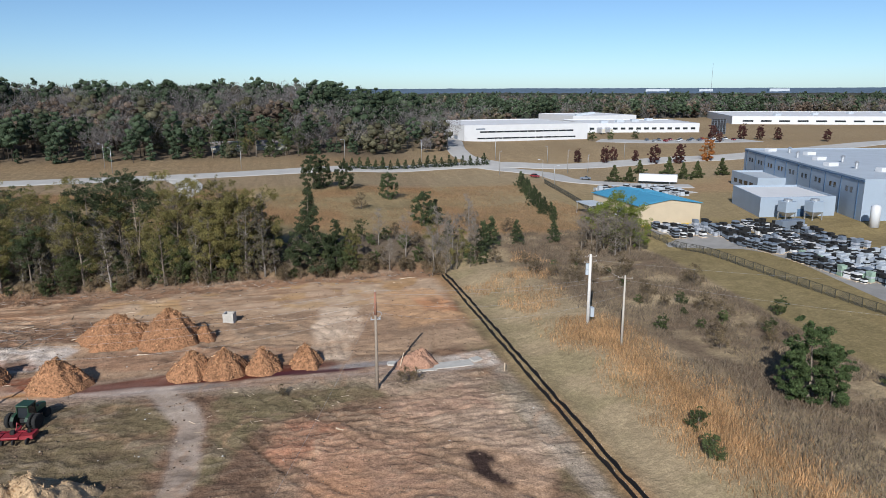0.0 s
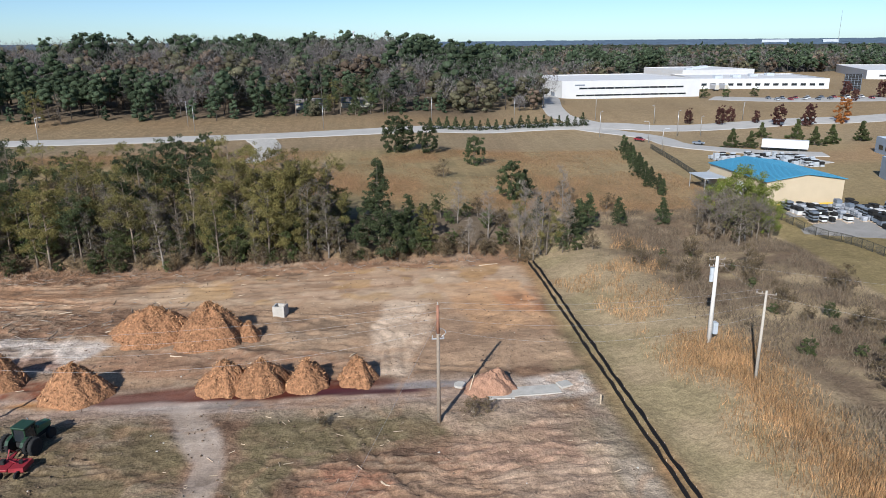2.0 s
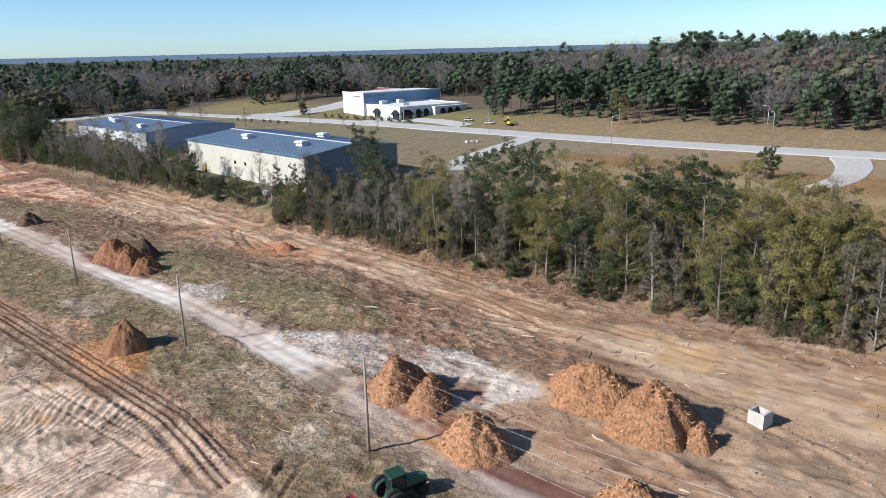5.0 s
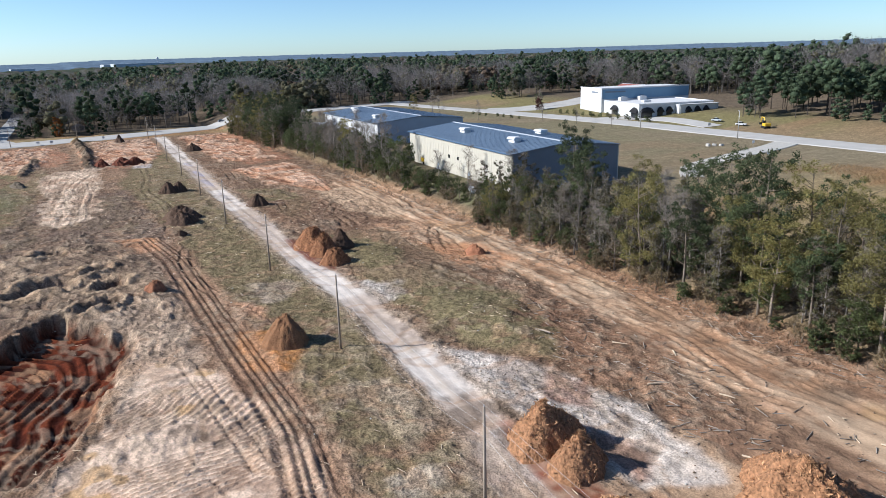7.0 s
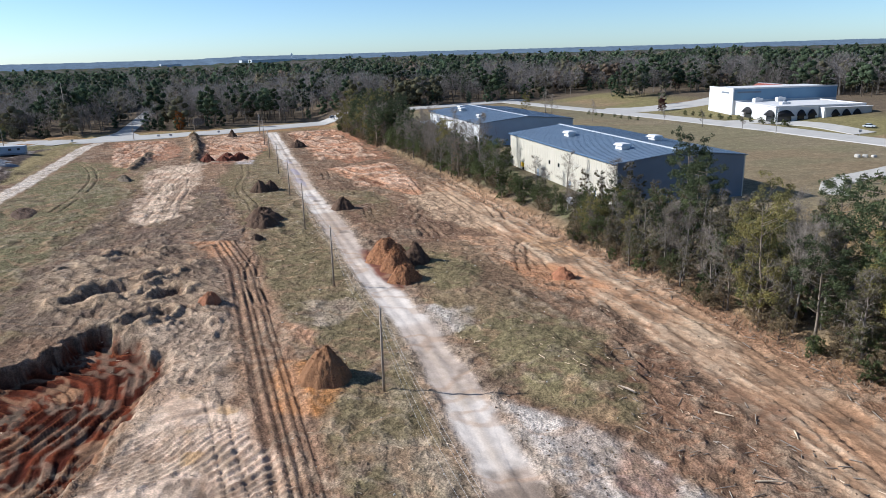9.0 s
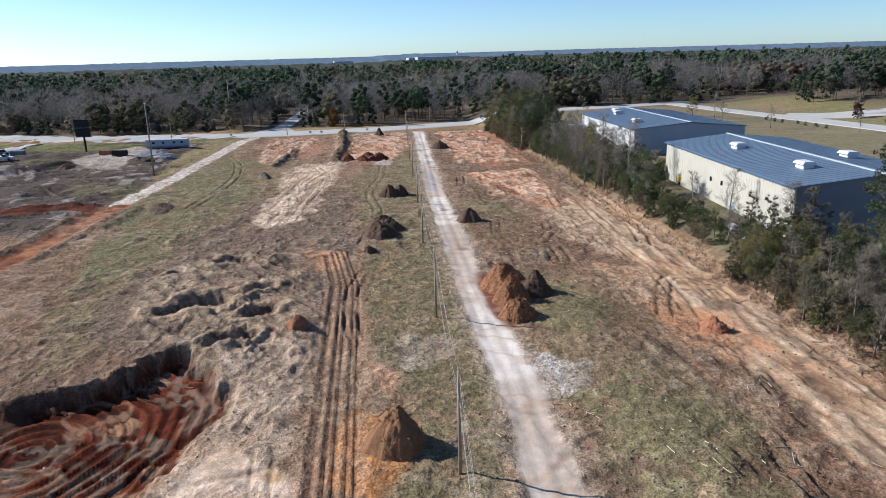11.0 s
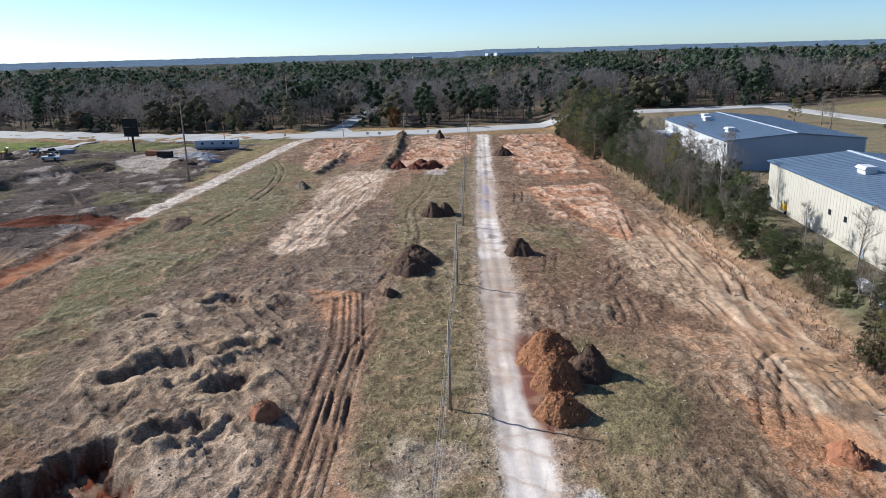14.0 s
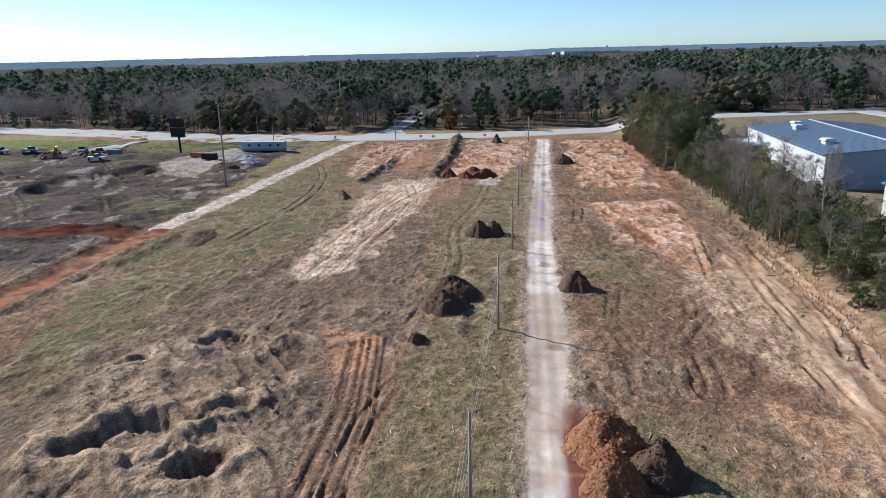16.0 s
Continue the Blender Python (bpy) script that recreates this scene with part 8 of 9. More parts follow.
def sedge(x, y, g):
    band = np.abs(x - (50 + 0.02 * (y - 80)) + 0.03 * (y - 60))
    return (band + 9 * (fbm(x, y, 9, 4, 80) - 0.5) < 1.2 + 7.0 * g.random(len(x)) ** 2) & (y < 100 + 9 * g.random(len(x)))


blades("tall_dry_grass", "tall dry orange broomsedge beside the black fence", 90000, sedge, 81, 0.4, 1.25, 0.032, M["dry_grass"], 0.28, x0=40, x1=62, y0=36, y1=108)
blades("tall_dry_grass", "dry orange grass at the wood corner", 24000, lambda x, y, g: (blob(x, y, 46, 131, 9, 20, -16, 1.2, 82) * fbm(x, y, 5, 3, 79) > 0.2 + 0.34 * g.random(len(x))), 83, 0.4, 1.1, 0.04, M["dry_grass"], 0.3, x0=36, x1=66, y0=98, y1=160)
blades("rough_weeds", "grey-brown winter weeds between the poles and the lawn", 150000, lambda x, y, g: (x > 50 + 6 * g.random(len(x)) + 0.04 * (y - 80)) & (x < 80 + 0.11 * (y - 82)) & (fbm(x, y, 7, 3, 84) > 0.40), 85, 0.3, 1.2, 0.045, M["weeds"], 0.5, **E_AREA)
blades("rough_weeds", "pale straw weeds between the poles and the lawn", 26000, lambda x, y, g: (x > 46) & (x < 80 + 0.11 * (y - 82)) & (fbm(x, y, 9, 3, 86) > 0.5), 87, 0.2, 0.9, 0.05, M["weeds"], 0.5, **E_AREA)
M["turf_blade"] = material("winter_turf_blades", (0.15, 0.135, 0.072), 0.95, 0.35, 2.5, 0, 0.2, island=0.45)


def grassy(x, y, g):
    c = ground_fields(x, y)[1]
    return (c[:, 1] > 0.83 * c[:, 0]) & (c[:, 0] < 0.26)


blades("turf_tufts", "rough olive winter turf tufts on the site", 110000, grassy, 88, 0.06, 0.26, 0.10, M["turf_blade"], 0.7, x0=-215, x1=34, y0=45, y1=130)
blades("turf_tufts", "rust-brown dry grass of the open field", 130000, lambda x, y, g: (fbm(x, y, 26, 5, 1) + 0.15 * g.random(len(x)) > 0.50), 89, 0.2, 0.7, 0.06, M["field_grass"], 0.5, x0=-120, x1=95, y0=174, y1=268)
blades("wood_edge_brush", "dry brush along the foot of the tree belt", 14000, lambda x, y, g: np.abs(y - 152.5 - 3 * (fbm(x, y, 9, 2, 90) - 0.5)) < 2.2, 91, 0.2, 1.1, 0.06, M["weeds"], 0.6, x0=-330, x1=48, y0=148, y1=158)


# ---------------------------------------------------------------- chain-link fences
def chain_fence(pts, tall=1.8):
    f = thing("chain_link_fence", "dull chain-link fence with steel posts on the lawn edge", "fence")
    run = 0.0
    link, top = Mesh(), Mesh()
    for (ax, ay), (bx, by) in zip(pts, pts[1:]):
        n = max(1, round(math.hypot(bx - ax, by - ay) / 3.0))
        spots = [(ax + (bx - ax) * i / n, ay + (by - ay) * i / n) for i in range(n + 1)]
        for i, (x, y) in enumerate(spots[:-1]):
            z = on(x, y)
            part("post", Mesh().cyl((x, y), 0.08, z - 0.3, z + tall + 0.05, 6), M["fence_steel"], f)
            x2, y2 = spots[i + 1]
            z2 = on(x2, y2)
            part("top_rail", Mesh().tube([(x, y, z + tall), (x2, y2, z2 + tall)], 0.05, 5), M["fence_steel"], f)
            for k in range(10):
                for s in (0, 1):
                    u0, u1 = k / 10, (k + 5) / 10
                    za, zb = (0.02, tall) if s == 0 else (tall, 0.02)
                    if u1 > 1:
                        zb = za + (zb - za) * (1 - u0) / (u1 - u0)
                        u1 = 1
                    link.tube([(x + (x2 - x) * u0, y + (y2 - y) * u0, z + (z2 - z) * u0 + za), (x + (x2 - x) * u1, y + (y2 - y) * u1, z + (z2 - z) * u1 + zb)], 0.03, 3)
    tagged(part("wire_mesh", link, M["fence_steel"], f), kind="stuff")


M["fence_steel"] = material("dull_fence_steel", (0.06, 0.057, 0.045), 0.6, 0.2, 0.8, 0, 0.1, metal=0.3)
chain_fence([(94, 166), (98.5, 148), (99.5, 128), (101, 103), (102.5, 80), (104, 50)])
chain_fence([(107, 270), (102, 235), (97, 206), (101.5, 198)])


# ---------------------------------------------------------------- factory yard
def goods(kind, seed):
    r = random.Random(seed)
    g = thing("pallet_stack", {"white": "stacked white trays shrink-wrapped on a pallet", "grey": "stack of grey panels strapped on a pallet", "black": "stack of black crates on a pallet", "rack": "steel storage rack with pale goods", "green": "pale green crate stack on a pallet", "pink": "low stack of pink-brown boards"}[kind], "stacked goods", group="goods in the factory yard")
    base = Mesh().box(-0.6, -0.5, 0.08, 0.6, 0.5, 0.15)
    for y in (-0.42, 0, 0.42):
        base.box(-0.6, y - 0.05, 0, 0.6, y + 0.05, 0.081)
    part("pallet", base, M["timber"], g)
    mats = {"white": ("roof_white", "rubber"), "grey": ("goods", "dark_clad"), "black": ("rubber", "dark_clad"), "rack": ("steel", "roof_white"), "green": ("green_goods", "goods"), "pink": ("pink_goods", "timber")}
    z = 0.15
    for i in range(r.randint(5, 8) if kind != "pink" else 3):
        h = r.uniform(0.12, 0.24)
        w, d = r.uniform(0.46, 0.58), r.uniform(0.38, 0.48)
        part("layer", Mesh().box(-w, -d, z, w, d, z + h, 0.03), M[mats[kind][r.random() < 0.38]], g)
        z += h + 0.015
    return g


M["green_goods"] = material("pale_green_crates", (0.28, 0.38, 0.30), 0.7, 0.15, 0.8, 0.1, 0.1)
M["pink_goods"] = material("pink_brown_boards", (0.45, 0.26, 0.20), 0.8, 0.15, 0.8, 0.1, 0.1)
protos = {}
yr = random.Random(9)


rest, rest_dark, stacked = Mesh(), Mesh(), []


def stack(kind, x, y, turn, size=1.0):
    stacked.append(kind)
    if len(stacked) > 295:
        z = on(x, y)
        for k in range(yr.randint(3, 6)):
            j = yr.uniform(-0.06, 0.06)
            (rest_dark if yr.random() < 0.36 else rest).box(x - 0.6 * size + j, y - 0.5 * size, z + 0.02 + k * 0.3 * size, x + 0.6 * size + j, y + 0.5 * size, z + (k * 0.3 + 0.28) * size, 0.03)
        return
    key = kind, yr.randrange(4)
    m = pose(x, y, on(x, y) + 0.02, 0, 0, turn) @ Matrix.Diagonal((size * 1.1, size * 1.1, size, 1))
    if key not in protos:
        protos[key] = goods(kind, len(protos))
        protos[key].matrix_basis = m
    else:
        copy_thing(protos[key], pose(0, 0, 0)).matrix_basis = m


for x0, x1, y0, y1, kinds in ((101, 117, 160, 173, "white black grey black"), (114, 141, 139, 170, "black white black black white grey"), (114, 134, 112, 136, "white grey black black green white"), (117, 134, 86, 111, "white white grey black"), (137, 156, 100, 136, "green white pink grey black"), (118, 146, 224, 246, "grey black white white")):
    col, gx0 = 0, x0
    while gx0 < x1:
        kind = yr.choice(kinds.split())
        gy0 = y0 + yr.uniform(0, 1.5)
        while gy0 < y1:
            if yr.random() < 0.3:
                kind = yr.choice(kinds.split())
            if yr.random() < 0.93:
                stack(kind, gx0 + yr.uniform(-0.3, 0.3), gy0, 90 + yr.uniform(-8, 8), yr.uniform(0.9, 1.45))
            gy0 += 1.7 + yr.uniform(0, 0.4)
        col += 1
        gx0 += 1.8 if col % 5 else 4.2
solid("stacked_goods", rest, M["roof_grey"], "rows of pale stacked goods in the factory yard", "stacked goods", kind="stuff")
solid("stacked_goods", rest_dark, M["rubber"], "rows of black stacked goods in the factory yard", "stacked goods", kind="stuff")
ribbon("yard_gravel", [(98, 166), (120, 158), (128, 135), (126, 108), (122, 80)], lambda t: 22 + 14 * t, M["yard"], "grey hard-standing under the stacked goods", 0.03)


def container(x, y, turn, l, w, h, mat, label, z=0.0):
    c = thing("shipping_container", label, "container", pose(x, y, on(x, y) + z, 0, 0, turn))
    body = Mesh().box(-l / 2, -w / 2, 0.12, l / 2, w / 2, h, 0.05)
    for i in range(int(l / 0.5)):
        u = -l / 2 + 0.3 + i * 0.5
        for s in (-1, 1):
            body.box(u, s * w / 2 - 0.03, 0.3, u + 0.22, s * w / 2 + 0.03, h - 0.2)
    part("body", body, mat, c)
    for s in (-1, 1):
        part("door", Mesh().box(l / 2, s * w / 4 - w / 4 + 0.06, 0.25, l / 2 + 0.06, s * w / 4 + w / 4 - 0.06, h - 0.15), mat, c)
        part("skid", Mesh().box(-l / 2 + 0.1, s * w / 3 - 0.1, 0, l / 2 - 0.1, s * w / 3 + 0.1, 0.119), M["rubber"], c)


container(137, 163, 8, 8, 2.6, 2.7, M["dark_clad"], "dark blue steel container in the factory yard")
container(126, 200, 6, 6, 2.4, 2.2, M["tractor_green"], "dark green waste container beside the shed")
container(118, 222, 4, 7, 2.4, 2.4, M["dark_clad"], "dark steel container behind the shed")


def semi_trailer(x, y, turn, l, label, group="trailers"):
    t = thing("semi_trailer", label, "trailer", pose(x, y, on(x, y), 0, 0, turn), group)
    part("box_body", Mesh().box(-l / 2, -1.3, 1.1, l / 2, 1.3, 4.0, 0.06), M["white"], t)
    part("chassis", Mesh().box(-l / 2 + 0.4, -0.5, 0.8, l / 2 - 0.4, 0.5, 1.09), M["rubber"], t)
    for u in (-l / 2 + 1.4, -l / 2 + 2.7):
        for s in (-1, 1):
            part("tyre", Mesh().wheel((u, s * 1.0, 0.5), 0.5, 0.5, 14), M["rubber"], t)
    for s in (-1, 1):
        part("landing_leg", Mesh().box(l / 2 - 3, s * 0.8 - 0.1, 0, l / 2 - 2.8, s * 0.8 + 0.1, 1.1), M["steel"], t)
    part("rear_door", Mesh().box(-l / 2 - 0.05, -1.2, 1.2, -l / 2 - 0.002, 1.2, 3.9), M["cream"], t)


semi_trailer(151, 257, -32, 15, "long white box semi-trailer parked by the factory yard")
semi_trailer(210, 478, 8, 14, "white box semi-trailer docked at the warehouse")
semi_trailer(236, 486, 82, 12, "white box semi-trailer in the loading court")
semi_trailer(243, 487, 82, 12, "white box semi-trailer in the loading court")


def car(x, y, turn, mat, label, pickup=False, size=1.0):
    c = thing("pickup_truck" if pickup else "car", label, "vehicle", pose(x, y, on(x, y) + 0.25, 0, 0, turn) @ Matrix.Scale(size, 4), "parked vehicles")
    side = [(-2.2, 0.35), (-2.25, 0.8), (-1.9, 0.95), (0.9, 0.95), (2.1, 0.8), (2.2, 0.4)]
    part("body", Mesh().hull([(u, -0.88, z) for u, z in side], [(u, 0.88, z) for u, z in side]), mat, c)
    roof = [(-0.2, 0.95), (1.0, 0.95), (0.4, 1.5), (-0.15, 1.5)] if pickup else [(-1.7, 0.95), (1.0, 0.95), (0.3, 1.45), (-1.1, 1.45)]
    part("cabin", Mesh().hull([(u, -0.75, z) for u, z in roof], [(u, 0.75, z) for u, z in roof]), M["glass"], c)
    a, b = (-0.12, 0.35) if pickup else (-1.05, 0.25)
    part("roof_panel", Mesh().box(a, -0.7, 1.46, b, 0.7, 1.53), mat, c)
    for u in (-1.35, 1.35):
        for s in (-1, 1):
            part("tyre", Mesh().wheel((u, s * 0.8, 0.33), 0.33, 0.22, 14), M["rubber"], c)
    for s in (-1, 1):
        part("headlight", Mesh().box(2.12, s * 0.6 - 0.15, 0.6, 2.2, s * 0.6 + 0.15, 0.75), M["white"], c)


car(110, 289, -60, M["red_paint"], "dark red car parked on the factory drive")
car(128, 276, -30, M["dark_clad"], "dark pickup parked on the factory drive", True)
car(212, 470, 20, M["red_paint"], "bright red pickup by the warehouse", True)
cr = random.Random(4)
for i in range(16):
    car(232 + (i % 8) * 8 + cr.uniform(-0.5, 0.5), 402 + 9 * (i // 8) + cr.uniform(-0.5, 0.5), 80 + cr.choice((0, 180)), M[cr.choice(["dark_clad", "white", "black", "roof_grey", "red_paint", "dark_clad"])], "car in the factory car park")
for x, y, turn, m_, lab in ((-196, 322, 20, "white", "white car before the office"), (-212, 326, 20, "roof_grey", "grey car before the office"), (-437, 158, 92, "dark_clad", "dark car on the highway")):
    car(x, y, turn, M[m_], lab)

screen = thing("dark_panel_tower", "tall dark gridded cooling screen beside the white factory", "screen", pose(318, 462, 7.5, 0, 0, -25) @ Matrix.Diagonal((0.72, 0.9, 0.72, 1)))
part("frame", Mesh().box(-7, -0.6, 0, 7, 0.6, 16), M["black"], screen)
for i in range(6):
    part("mullion", Mesh().box(-7 + i * 2.7, -0.75, 0.5, -6.7 + i * 2.7, -0.61, 15.8), M["dark_clad"], screen)
for i in range(7):
    part("transom", Mesh().box(-6.9, -0.9, 1.5 + i * 2.1, 6.9, -0.76, 1.7 + i * 2.1), M["dark_clad"], screen)

# ---------------------------------------------------------------- lamps, signs, highway side
def street_lamp(x, y, tall, label="tall grey street lamp on the road verge", turn=0):
    s = thing("street_lamp", label, "street lamp", pose(x, y, on(x, y), 0, 0, turn), "street lamps")
    part("pole", Mesh().tube([(0, 0, -0.3), (0, 0, tall * 0.6), (0, 0, tall)], [0.13, 0.10, 0.07], 8), M["steel"], s, flat=False)
    a = part("arm", Mesh().tube([(0, 0, tall - 0.1), (0.8, 0, tall + 0.15), (1.6, 0, tall + 0.2)], 0.05, 6), M["steel"], s)
    part("lamp_head", Mesh().box(1.3, -0.16, tall + 0.1, 2.1, 0.16, tall + 0.28, 0.04), M["roof_grey"], a)


for x, y in ((-68, 324), (-15, 324), (32, 336), (-175, 294), (-118, 296), (-73, 334), (-226, 294), (70, 340), (98, 302), (130, 300), (108, 340)):
    street_lamp(x, y, 10.5, turn=tr.uniform(0, 360))
for x, y in ((132, 330), (176, 334), (108, 262), (112, 285), (140, 300)):
    street_lamp(x, y, 8.0, "slim pole lamp beside the factory drive", turn=tr.uniform(0, 360))


def tall_pole(x, y, tall, label):
    s = thing("tall_light_pole", label, "pole", pose(x, y, on(x, y)), "tall poles by the highway")
    part("shaft", Mesh().tube([(0, 0, -0.5), (0, 0, tall / 2), (0, 0, tall)], [0.36, 0.28, 0.16], 10), M["pole_wood"], s, flat=False)
    part("cap", Mesh().cyl((0, 0), 0.25, tall, tall + 0.3, 10), M["steel"], s)


tall_pole(-285, 12.5, 25.5, "very tall weathered pole beside the debris field")
tall_pole(-450, 11, 28, "very tall pole at the wood edge")
tall_pole(-640, 24, 30, "very tall pole beside the far road")
for x, y in ((-405, 78), (-432, -30), (-398, -10), (-402, 48), (-452, 128), (-404, -60)):
    arm_pole(x, y, 9.5, "plain timber pole beside the highway", 0)
for x, y, w in ((-402, 60, 1.4), (-401, 66, 1.4), (-404, 90, 1.2), (-398, 20, 1.0), (-138.4, 263, 1.6), (-158, 281, 1.2), (-204, 312, 1.5)):
    g = thing("road_sign", "small pale sign board on a post by the road", "sign", pose(x, y, on(x, y), 0, 0, 90))
    part("post", Mesh().cyl((0, 0), 0.05, -0.2, 1.6, 6), M["steel"], g)
    part("board", Mesh().box(-w / 2, -0.1, 1.1, w / 2, -0.055, 2.1), M["white"], g)

bb = thing("billboard", "tall dark double billboard seen from behind", "billboard", pose(-362, -39, on(-362, -39), 0, 0, 78))
part("mast", Mesh().cyl((0, 0), 0.45, -0.5, 14, 12), M["rubber"], bb)
for z in (7.0, 11.0):
    p = part("panel", Mesh().box(-3.6, -0.6, z, 3.6, -0.3, z + 3.6), M["black"], bb)
    for i in range(6):
        part("stringer", Mesh().box(-3.4 + i * 1.3, -0.28, z + 0.1, -3.2 + i * 1.3, 0.1, z + 3.5), M["dark_clad"], p)
    part("catwalk", Mesh().box(-3.6, -1.2, z - 0.25, 3.6, 0.9, z - 0.12), M["rubber"], p)

ot = thing("office_trailer", "long grey site-office trailer beside the highway", "trailer", pose(-368, -4, on(-368, -4), 0, 0, 88))
part("body", Mesh().box(-9.5, -2.0, 0.8, 9.5, 2.0, 3.7, 0.06), M["grey_clad"], ot)
part("trailer_roof", Mesh().box(-9.6, -2.1, 3.71, 9.6, 2.1, 3.85), M["roof_grey"], ot)
part("skirt", Mesh().box(-9.3, -1.9, 0, 9.3, 1.9, 0.79), M["dark_clad"], ot)
for u in (-6, -1.5, 3.5, 7):
    for s in (-1, 1):
        part("window", Mesh().box(u - 0.6, s * 2.03 - 0.03, 2.0, u + 0.6, s * 2.03 + 0.03, 2.9), M["glass"], ot)
part("door", Mesh().box(0.6, 2.0, 0.9, 1.5, 2.08, 2.9), M["white"], ot)
container(-343, -18, 80, 6, 2.4, 2.4, M["rubber"], "dark open waste skip beside debris")
container(-350, -26, 70, 6, 2.4, 2.0, M["clay_pile"], "rusty waste skip beside debris")
heap("rubble_heap", "mixed pale rubble and boards heap", -345, -4, 7, 1.6, M["goods"], 81, 1.6, 80, 0.5, "debris heaps")
heap("rubble_heap", "dark brush heap on grey soil", -312, -28, 4, 1.8, M["topsoil"], 82, 1.5, 0, 0.5, "debris heaps")
heap("rubble_heap", "long dark spoil bank in the debris field", -300, -78, 7, 2.2, M["topsoil"], 83, 3.0, 75, 0.5, "debris heaps")
heap("rubble_heap", "grey spoil bank beside the clay lane", -222, 32, 4, 0.9, M["topsoil"], 84, 2.6, 10, 0.5, "debris heaps")
heap("rubble_heap", "dark brush clump at the far lane mouth", -385, 96, 3.0, 2.4, M["topsoil"], 86, 1.4, 4, 0.5, "debris heaps")
heap("rubble_heap", "dry brush row on the far turf", -268, 54, 2.5, 1.4, M["weeds"], 87, 2.4, 20, 0.5, "debris heaps")
heap("rubble_heap", "dark heap of broken boards and soil", -322, -3, 4, 1.4, M["topsoil"], 88, 2.0, 70, 0.6, "debris heaps")
heap("rubble_heap", "pale broken concrete heap", -332, 4, 3.4, 1.0, M["goods"], 89, 2.0, 80, 0.6, "debris heaps")
heap("rubble_heap", "dark tangled brush heap beside parked machines", -352, -92, 5, 2.6, M["topsoil"], 90, 1.8, 80, 0.6, "debris heaps")
heap("rubble_heap", "dark spoil heap beside parked machines", -356, -78, 4, 2.0, M["topsoil"], 91, 1.6, 60, 0.6, "debris heaps")
for x, y, turn, paint, lab in ((-343, -66, 95, "white", "white flatbed truck with a blue load on the debris field"), (-362, -76, 60, "rubber", "dark work truck on the debris field"), (-366, -86, 20, "dark_clad", "dark blue work truck on the debris field"), (-358, -104, 100, "rubber", "dark work truck on the debris field"), (-368, -112, 80, "roof_grey", "grey work truck on the debris field"), (-370, -128, 80, "white", "white work truck on the debris field"), (-352, -118, 40, "rubber", "dark work truck on the debris field")):
    car(x, y, turn, M[paint], lab, True, 1.7)
container(-362, -69, 80, 6, 2.4, 2.4, M["dark_clad"], "dark blue steel container on the debris field")


def excavator(x, y, turn, label):
    e = thing("excavator", label, "excavator", pose(x, y, on(x, y), 0, 0, turn), "yellow machines")
    for s in (-1, 1):
        part("track", Mesh().rings([[(-1.8, s * 1.0 + o, 0.25), (-1.5, s * 1.0 + o, 0), (1.5, s * 1.0 + o, 0), (1.8, s * 1.0 + o, 0.25), (1.6, s * 1.0 + o, 0.8), (-1.6, s * 1.0 + o, 0.8)] for o in (-0.28, 0.28)]), M["rubber"], e)
    part("house", Mesh().box(-2.0, -1.2, 0.95, 0.9, 1.2, 2.1, 0.1), M["yellow_paint"], e)
    part("cab", Mesh().box(-0.1, 0.2, 2.1, 1.1, 1.2, 3.1, 0.08), M["glass"], e)
    part("boom", Mesh().tube([(0.8, -0.2, 1.6), (2.6, -0.2, 4.0), (4.6, -0.2, 4.1)], [0.28, 0.25, 0.18], 4), M["yellow_paint"], e)
    part("stick", Mesh().tube([(4.6, -0.2, 4.2), (5.6, -0.2, 1.8)], [0.2, 0.15], 4), M["yellow_paint"], e)
    part("bucket", Mesh().hull([(5.2, -0.7, 1.0), (6.0, -0.7, 1.0), (6.0, 0.3, 1.0), (5.2, 0.3, 1.0)], [(5.3, -0.7, 1.9), (5.9, -0.7, 1.9), (5.9, 0.3, 1.9), (5.3, 0.3, 1.9)]), M["rubber"], e)


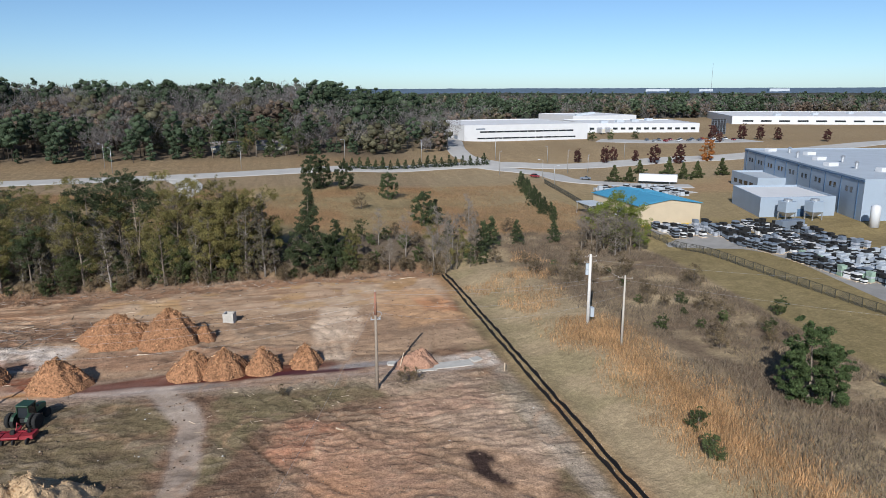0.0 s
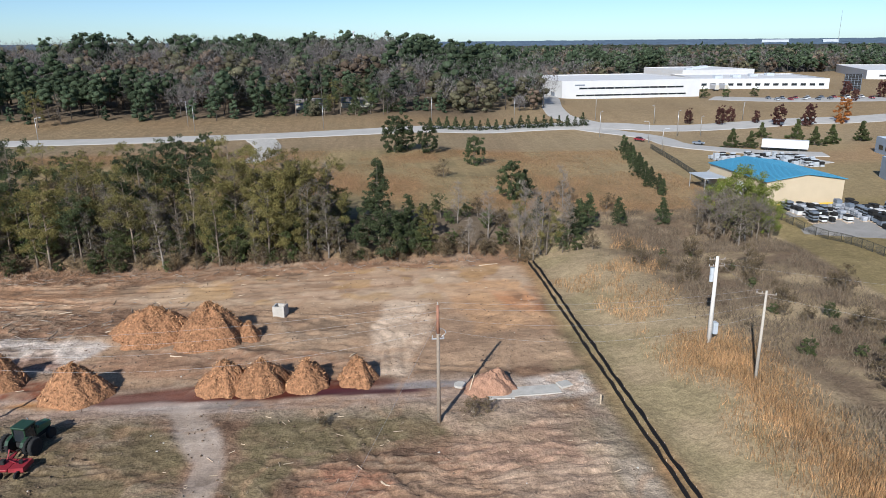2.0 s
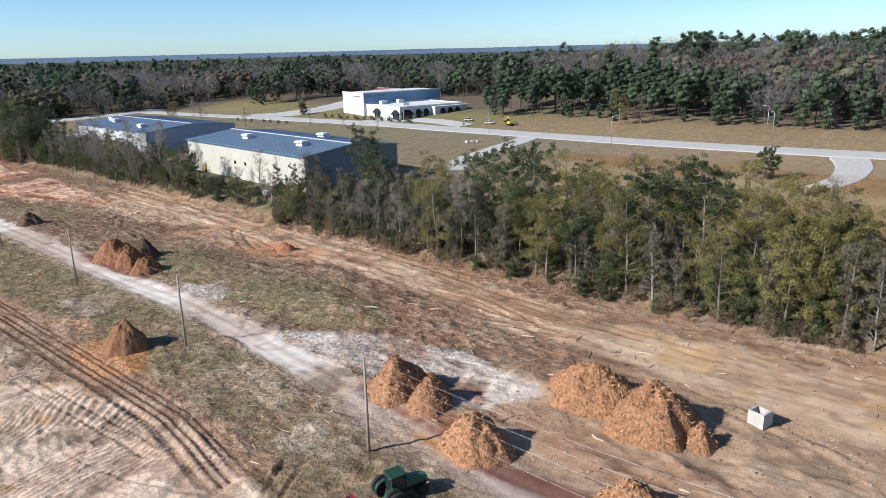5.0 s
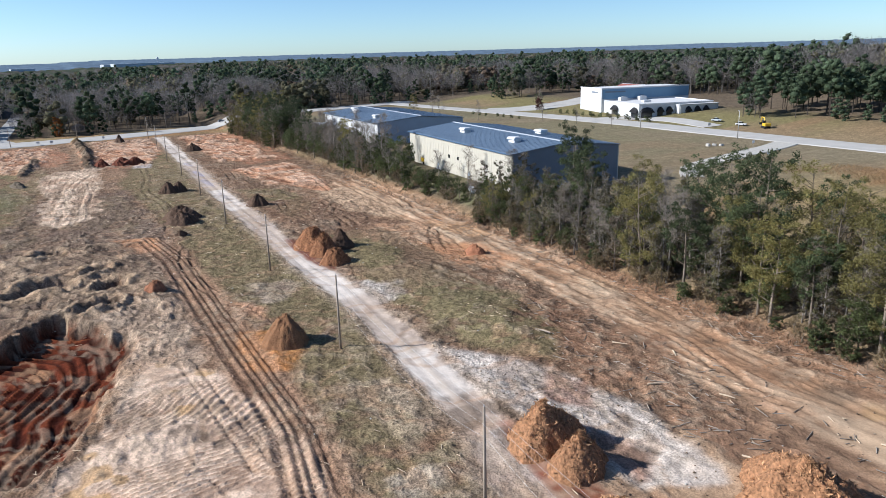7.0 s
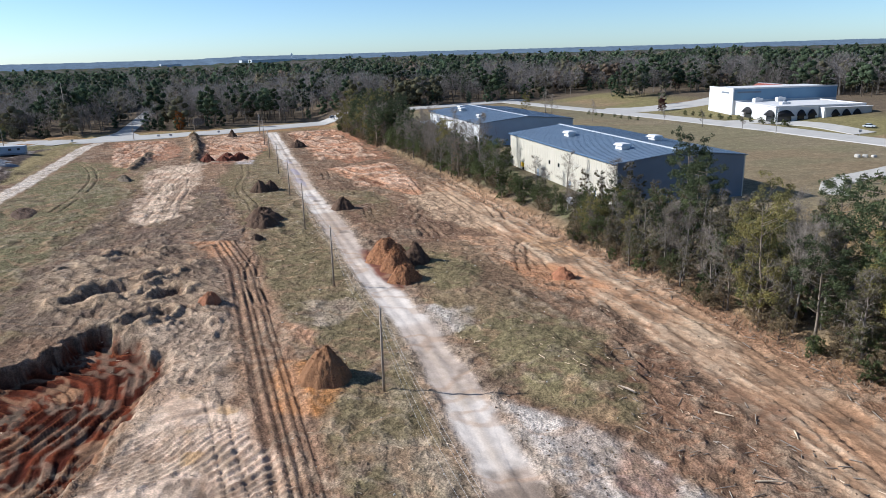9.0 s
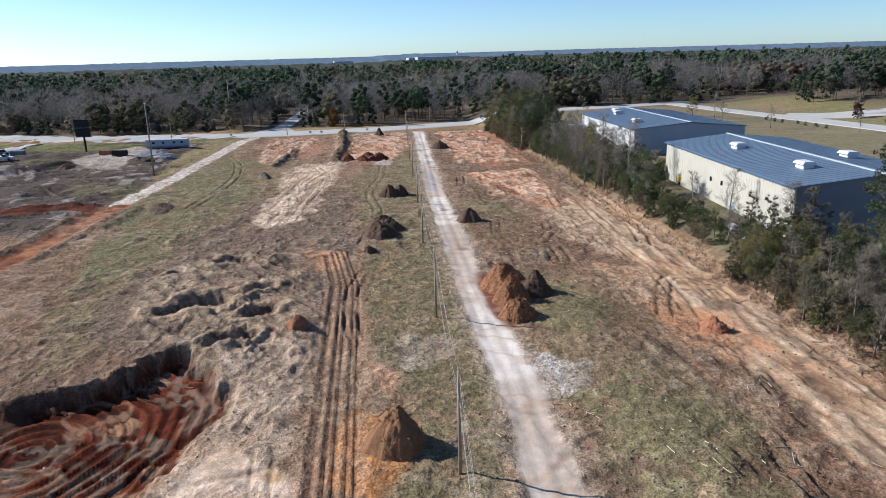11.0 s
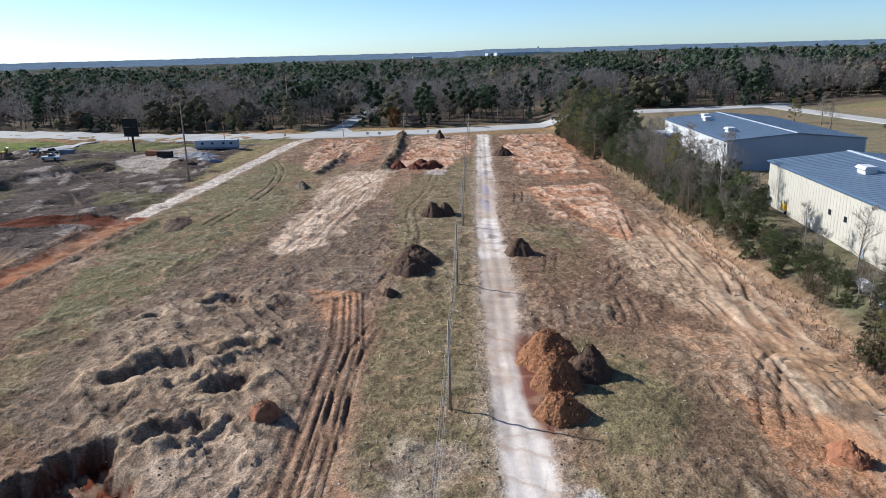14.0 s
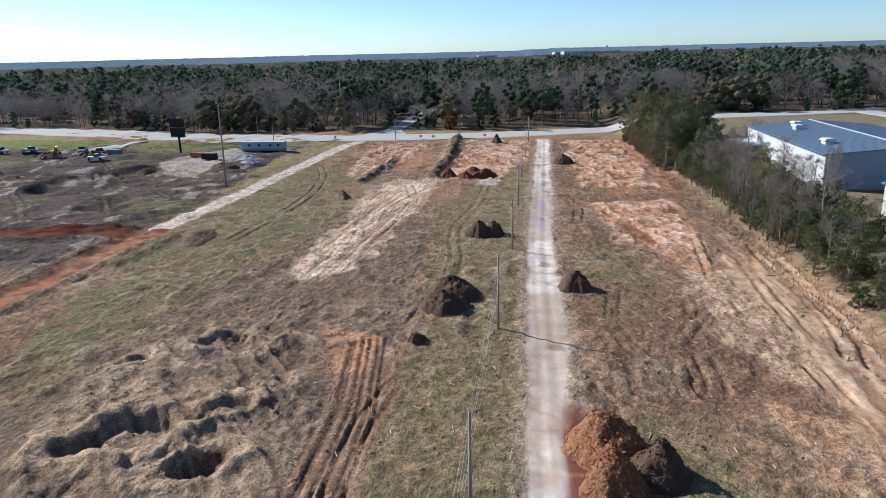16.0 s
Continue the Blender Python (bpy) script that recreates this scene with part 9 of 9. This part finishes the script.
excavator(-184, 322, 150, "yellow excavator parked near the office")
excavator(-196, 172, 70, "small yellow loader between the warehouses")
excavator(-362, -97, 60, "yellow excavator on the debris field")


def gas_tank(x, y, turn, mat, label):
    g = thing("storage_tank", label, "tank", pose(x, y, on(x, y), 0, 0, turn))
    part("shell", Mesh().wheel((0, 0, 1.0), 0.8, 2.4, 18), mat, g)
    for s in (-0.7, 0.7):
        part("foot", Mesh().box(-0.5, s - 0.1, 0, 0.5, s + 0.1, 0.5), M["concrete"], g)


for i, (x, y) in enumerate(((-168, 270), (-167, 272), (-165.6, 274))):
    solid("field_boulder", Mesh().box(-0.8, -0.6, -0.2, 0.8, 0.6, 0.9 - 0.1 * i, 0.25), M["concrete"], "pale squared boulder on the mown lawn", "boulder", "boulders on the lawn", m=pose(x, y, on(x, y), 4, 3, 40 * i))
gas_tank(-151, 161.5, 80, M["white"], "white cylindrical tank behind the warehouse")
gas_tank(-144, 160.5, 70, M["roof_grey"], "grey cylindrical tank behind the warehouse")

# far landmarks
mast = thing("radio_mast", "thin far radio mast above the woods", "mast", pose(996, 1487, at(996, 1487)))
part("mast_pole", Mesh().tube([(0, 0, 0), (0, 0, 86)], [0.5, 0.3], 4), M["steel"], mast)
for x, y, h, lab in ((-3000, 470, 16, "pale far water tower above the woods"), (-60, 3000, 40, "pale far water tower beyond the hill")):
    w = thing("water_tower", lab, "water tower", pose(x, y, at(x, y)))
    part("stem", Mesh().tube([(0, 0, 0), (0, 0, h)], [3, 2], 10), M["white"], w)
    part("tank", Mesh().rings([[(r * math.cos(i * math.pi / 8), r * math.sin(i * math.pi / 8), h + z) for i in range(16)] for r, z in ((2, 0), (5, 3), (5, 6), (2, 9))]), M["white"], w)
for x, y, l, ang in ((-2305, 335, 168, 96), (-2420, 20, 60, 96), (-2400, 250, 40, 96), (1500, 2600, 90, -30), (1900, 2400, 70, -30), (1650, 2500, 50, -30)):
    solid("far_white_building", Mesh().box(-l / 2, -30, -15, l / 2, 30, 16), M["roof_grey"], "long white building far off in the woods", "building", "far buildings", m=pose(x, y, at(x, y), 0, 0, ang))
